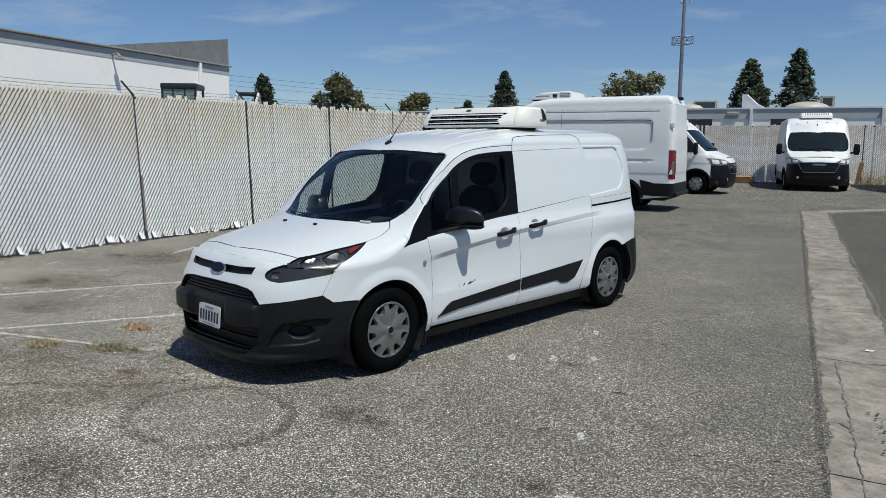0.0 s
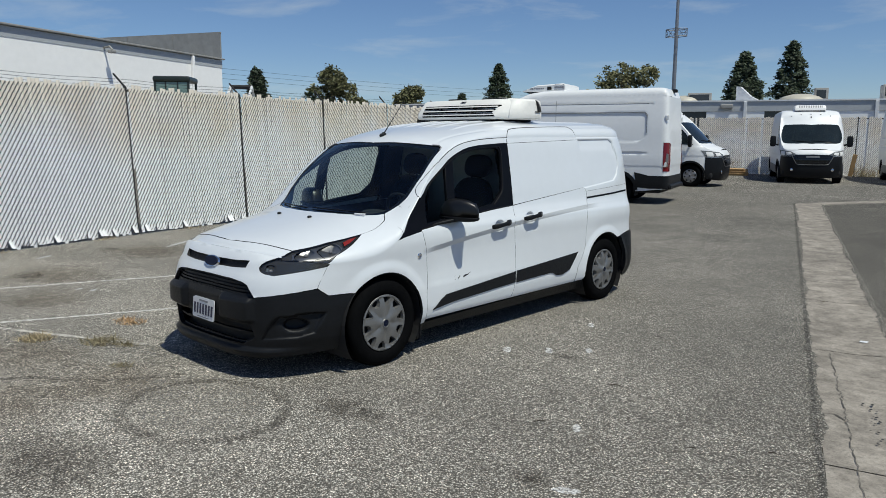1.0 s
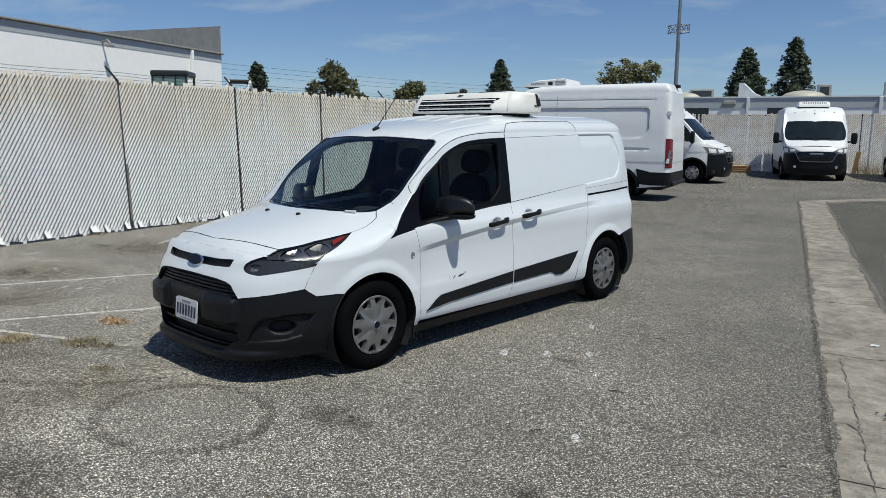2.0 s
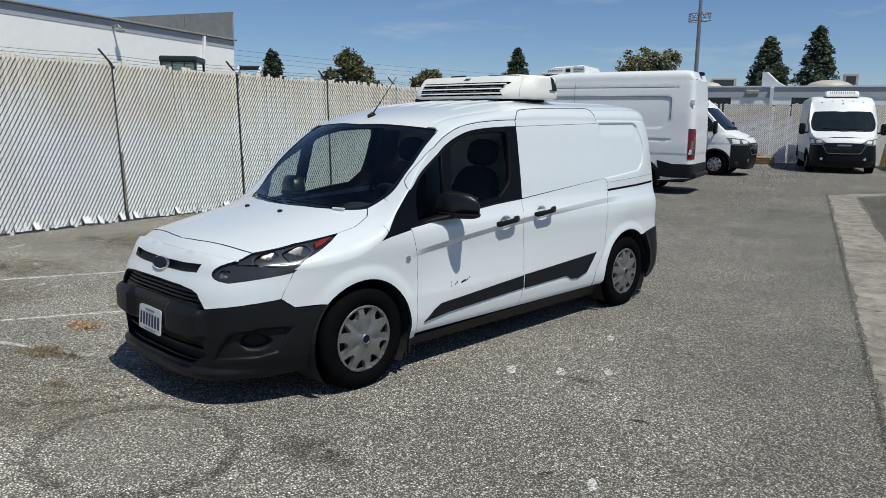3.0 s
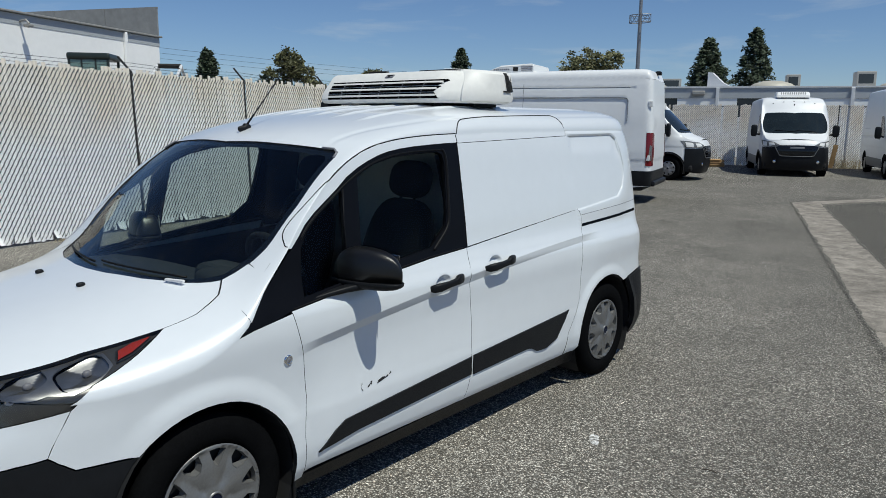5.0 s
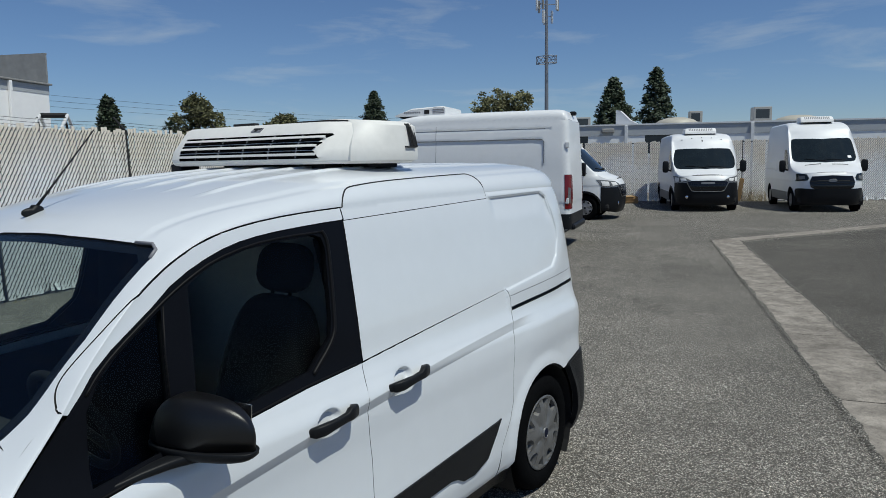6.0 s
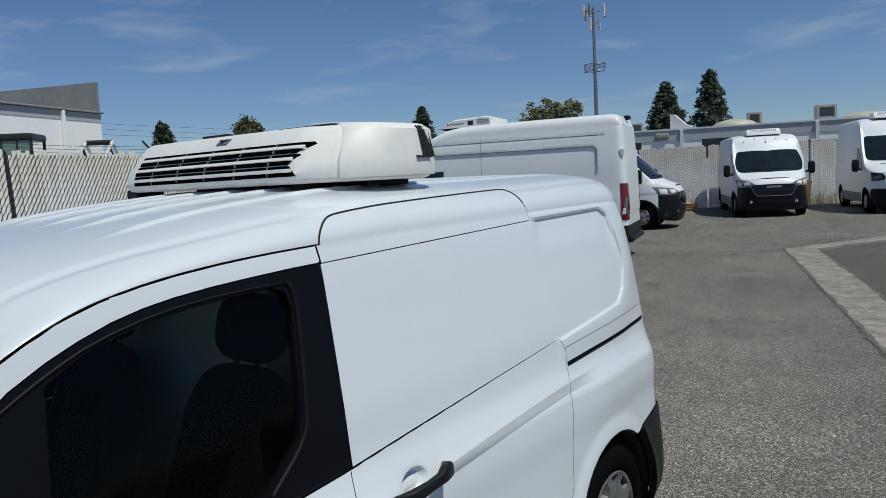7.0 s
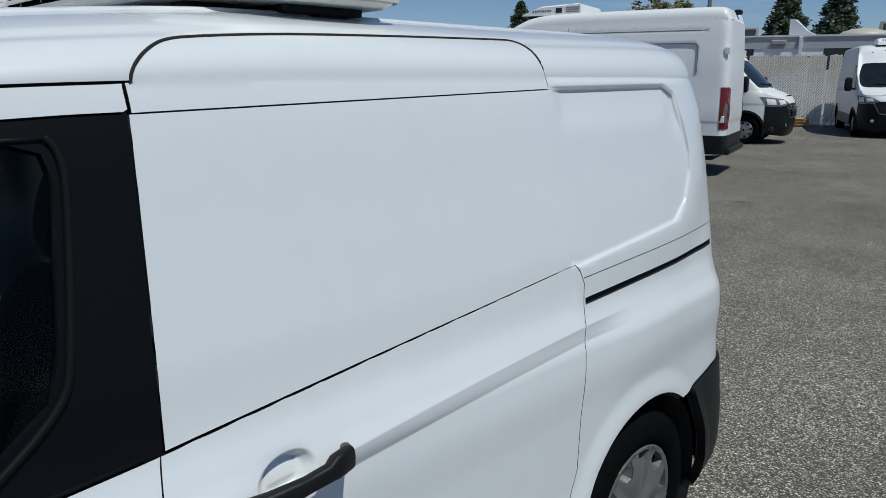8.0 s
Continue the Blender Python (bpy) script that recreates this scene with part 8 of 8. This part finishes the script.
# palm
palm = thing("palm_tree", pose(-82.7, 64.2, 0), "small fan palm beside the larger trees", "tree")
bm = bmesh.new()
tube(bm, [(0, 0, 0), (0.1, 0, 4), (0, 0, 7.3)], [0.3, 0.22, 0.2], 8)
part("trunk", bm, BARK, palm)
vs, fs = [], []
rp = random.Random(3)
for k in range(60):
    a, tilt, ln = rp.uniform(0, math.tau), rp.uniform(-0.5, 1.1), rp.uniform(0.9, 1.5)
    d = Vector((math.cos(a) * math.cos(tilt), math.sin(a) * math.cos(tilt), math.sin(tilt)))
    s = d.cross(Vector((0, 0, 1))).normalized() * 0.14
    o = Vector((0, 0, 7.3))
    i = len(vs)
    vs += [o, o + d * ln * 0.6 + s, o + d * ln + Vector((0, 0, -0.25)), o + d * ln * 0.6 - s]
    fs.append((i, i + 1, i + 2, i + 3))
obj("crown", vs, fs, NEEDLE, palm)

mast = thing("cell_mast", pose(-59.0, 131.2, 0), "grey steel mast with panel antennas and a lattice ring", "mast")
bm = bmesh.new()
tube(bm, [(0, 0, 0), (0, 0, 20), (0, 0, 32)], [0.42, 0.34, 0.24], 12)
part("pole", bm, STEEL, mast)
bm = bmesh.new()
for z in (20.4, 21.7):
    tube(bm, [(2.1 * math.cos(a / 12 * math.tau), 1.2 * math.sin(a / 12 * math.tau), z) for a in range(13)], 0.07, 5, False)
for a in range(12):
    p, q = (2.1 * math.cos(a / 12 * math.tau), 1.2 * math.sin(a / 12 * math.tau), 20.4), (2.1 * math.cos((a + 1) / 12 * math.tau), 1.2 * math.sin((a + 1) / 12 * math.tau), 21.7)
    tube(bm, [p, q], 0.05, 4, False)
for a in (0, 2.1, 4.2):
    tube(bm, [(0, 0, 21), (2.1 * math.cos(a), 1.2 * math.sin(a), 21)], 0.06, 4)
part("lattice_ring", bm, STEEL, mast)
for k in range(3):
    a = k * math.tau / 3 + 0.3
    for z, off in ((31.2, -0.7), (31.2, 0.7), (28.9, 0.0)):
        c, s = math.cos(a), math.sin(a)
        px, py = 2.0 * c - off * s, 2.0 * s + off * c
        if z < 30:
            px, py = px * 0.5, py * 0.5
        bm = bmesh.new()
        box(bm, px - 0.2, px + 0.2, py - 0.16, py + 0.16, z - 1.15, z + 1.15, 0.04)
        part("panel_antenna", bm, UNIT2 if off <= 0 else AC, mast)
    bm = bmesh.new()
    tube(bm, [(0, 0, 31.2), (2.0 * c, 2.0 * s, 31.2)], 0.07, 5)
    tube(bm, [(0, 0, 29), (1.0 * c, 1.0 * s, 29)], 0.06, 5)
    tube(bm, [(2.0 * c + 1.0 * s, 2.0 * s - 1.0 * c, 31.0), (2.0 * c - 1.0 * s, 2.0 * s + 1.0 * c, 31.0)], 0.06, 5)
    part("antenna_arm", bm, STEEL, mast)

# overhead lines far off to the left
for k in range(3):
    bm = bmesh.new()
    tube(bm, [(-70 + i * 3.5 * 0, 20 + i * 12, 9.6 - 0.55 * k - 0.8 * math.sin(i / 8 * math.pi)) for i in range(9)], 0.016, 4, False)
    w = part("overhead_wire", bm, WIRE, None, "thin dark overhead wire beyond the fence")
    tagged(w, category="wire", group="overhead wires", kind="structure")

# ---------- behind the left fence: truck cab and loader arm ----------
GREEN = plain("dark_green_cab", (0.018, 0.026, 0.022), 0.35, 0, 0.15, 4)
CABGLASS = plain("cab_glass", (0.16, 0.24, 0.22), 0.08, 0, 0.1, 2)
truck = thing("truck_cab", pose(-22.1, 11.6, 0, 0, 0, 47) @ Matrix.Diagonal((0.68, 0.75, 1, 1)), "dark green truck cab with a pale rear window beyond the fence", "truck")
bm = bmesh.new()
box(bm, -0.95, 0.95, -0.8, 0.8, 0.9, 3.0, 0.10, None, 3)
part("cab", bm, GREEN, truck)
for x0, x1 in ((-0.95, -0.83), (0.83, 0.95), (-0.36, -0.28), (0.28, 0.36)):
    for y in (-0.8, 0.7):
        bm = bmesh.new()
        box(bm, x0, x1, y, y + 0.1, 2.98, 3.64, 0.02)
        part("pillar", bm, GREEN, truck)
bm = bmesh.new()
box(bm, -1.0, 1.0, -0.85, 0.85, 3.62, 3.84, 0.09, None, 3)
part("roof", bm, GREEN, truck)
for x0, x1 in ((-0.83, -0.36), (-0.28, 0.28), (0.36, 0.83)):
    bm = bmesh.new()
    box(bm, x0, x1, -0.77, -0.75, 3.0, 3.62)
    part("window", bm, CABGLASS, truck)
bm = bmesh.new()
box(bm, -0.8, 0.8, -2.6, 3.4, 0.6, 0.9, 0.05)
part("chassis", bm, SEAM, truck)
for x in (-0.85, 0.85):
    for y in (-1.6, 2.4):
        bm = bmesh.new()
        lathe(bm, [(x - 0.14, 0.3), (x - 0.14, 0.47), (x - 0.1, 0.5), (x + 0.1, 0.5), (x + 0.14, 0.47), (x + 0.14, 0.3)], 24, "x")
        bmesh.ops.translate(bm, vec=(0, y, 0.5), verts=bm.verts)
        part("wheel", bm, RUBBER, truck)
loader = thing("skid_loader", pose(-19.75, 12.9, 0, 0, 0, 50) @ Matrix.Diagonal((0.62, 0.8, 1, 1)), "white compact loader with raised black lift arms beyond the fence", "loader")
bm = bmesh.new()
box(bm, -0.75, 0.75, -1.2, 1.2, 0.3, 2.2, 0.1)
part("body", bm, UNIT2, loader)
for x in (-0.62, 0.62):
    bm = bmesh.new()
    tube(bm, [(x, 1.1, 2.0), (x, 0.95, 3.2), (x, 0.3, 3.45), (x, -1.4, 2.9)], [0.07, 0.08, 0.08, 0.06], 6)
    part("lift_arm", bm, UNIT2, loader)
    bm = bmesh.new()
    tube(bm, [(x, 0.8, 2.4), (x, -0.2, 3.35)], 0.06, 6)
    part("hydraulic_ram", bm, SEAM, loader)
bm = bmesh.new()
tube(bm, [(-0.62, 0.35, 3.46), (0.62, 0.35, 3.46)], 0.08, 6)
part("cross_tube", bm, SEAM, loader)
for x in (-0.8, 0.8):
    for y in (-0.7, 0.7):
        bm = bmesh.new()
        lathe(bm, [(x - 0.12, 0.2), (x - 0.12, 0.38), (x + 0.12, 0.38), (x + 0.12, 0.2)], 20, "x")
        bmesh.ops.translate(bm, vec=(0, y, 0.38), verts=bm.verts)
        part("wheel", bm, RUBBER, loader)

# ---------- clutter by the back fence, weeds ----------
PINE = plain("weathered_pallet_wood", (0.42, 0.27, 0.13), 0.85, 0, 0.25, 6, 0.3, 60)
pallet = thing("pallet", pose(-8.2, 31.3, 0, 0, 0, 22), "low stack of weathered wooden pallet boards", "pallet")
for k in range(3):
    for i in range(5):
        bm = bmesh.new()
        box(bm, -0.50 + 0.05 * k, 0.50 - 0.1 * k, -0.5 + i * 0.21, -0.36 + i * 0.21, 0.10 * k + 0.075, 0.10 * k + 0.10, 0.004)
        part("plank", bm, PINE, pallet)
    for y in (-0.45, 0.0, 0.42):
        bm = bmesh.new()
        box(bm, -0.48, 0.46, y, y + 0.08, 0.10 * k, 0.10 * k + 0.075, 0.004)
        part("bearer", bm, PINE, pallet)
board = thing("leaning_board", pose(-4.15, 33.8, 0, 8, 7, 22), "bare wooden board leaning on the back fence", "board")
bm = bmesh.new()
box(bm, -0.09, 0.09, -0.02, 0.02, 0.02, 1.0, 0.006)
part("plank", bm, PINE, board)
STRAW = leaf_material("dry_weed", (0.33, 0.27, 0.165))
WEED = leaf_material("green_weed", (0.21, 0.18, 0.11))
RUST = leaf_material("orange_dry_leaf", (0.42, 0.27, 0.14))


def weeds(x, y, rx, ry, n, h, mat, seed, label, turn=0.0, spread=0.7):
    r = random.Random(seed)
    vs, fs = [], []
    for _ in range(n):
        a, q = r.uniform(0, math.tau), r.random() ** 0.8
        px, py = math.cos(a) * q * rx, math.sin(a) * q * ry
        px, py = px * math.cos(turn) - py * math.sin(turn), px * math.sin(turn) + py * math.cos(turn)
        lean = Vector((r.gauss(0, spread), r.gauss(0, spread), 1)).normalized() * h * r.uniform(0.4, 1.2)
        s = Vector((r.uniform(-1, 1), r.uniform(-1, 1), 0)).normalized() * r.uniform(0.002, 0.005)
        o = Vector((px, py, 0))
        i = len(vs)
        vs += [o - s, o + s, o + lean * 0.6 + s * 0.8, o + lean, o + lean * 0.6 - s * 0.8]
        fs.append((i, i + 1, i + 2, i + 3, i + 4))
    ob = obj("weeds", vs, fs, mat, None, label)
    ob.location = (x, y, 0)
    return tagged(ob, category="weeds", kind="stuff")


weeds(-1.69, -0.58, 0.15, 0.13, 330, 0.065, STRAW, 1, "dry weed tuft in an asphalt crack", 0.4, 1.5)
weeds(-1.20, -0.25, 0.17, 0.13, 380, 0.065, WEED, 2, "dry straw-coloured weed tuft in an asphalt crack", 0.5, 1.5)
weeds(-0.98, -0.15, 0.10, 0.07, 130, 0.05, WEED, 3, "small dry weed tuft in an asphalt crack", 0.5, 1.5)
weeds(-1.69, 0.20, 0.19, 0.12, 260, 0.06, RUST, 4, "patch of orange dry leaves on asphalt", 0.3, 2.2)
weeds(-0.48, -0.42, 0.10, 0.06, 110, 0.04, WEED, 5, "small weed tuft in an asphalt crack", 0.5, 1.5)
for i, (x, h) in enumerate(((-9.3, 1.5), (-8.9, 1.2), (-3.7, 0.9), (-3.3, 0.6))):
    weeds(x, 30.33 + (x + 13.35) * 0.4045 - 0.25, 0.45, 0.2, 160, h, STRAW, 20 + i, "tall dry weeds at the foot of the back fence")
for i in range(9):
    t = -4.0 + i * 1.7
    p = FENCE0 + FDIR * t + FNORM * 0.12
    weeds(p.x, p.y, 0.25, 0.06, 60, 0.06, STRAW, 40 + i, "dry litter along the foot of the slatted fence", 1.8)
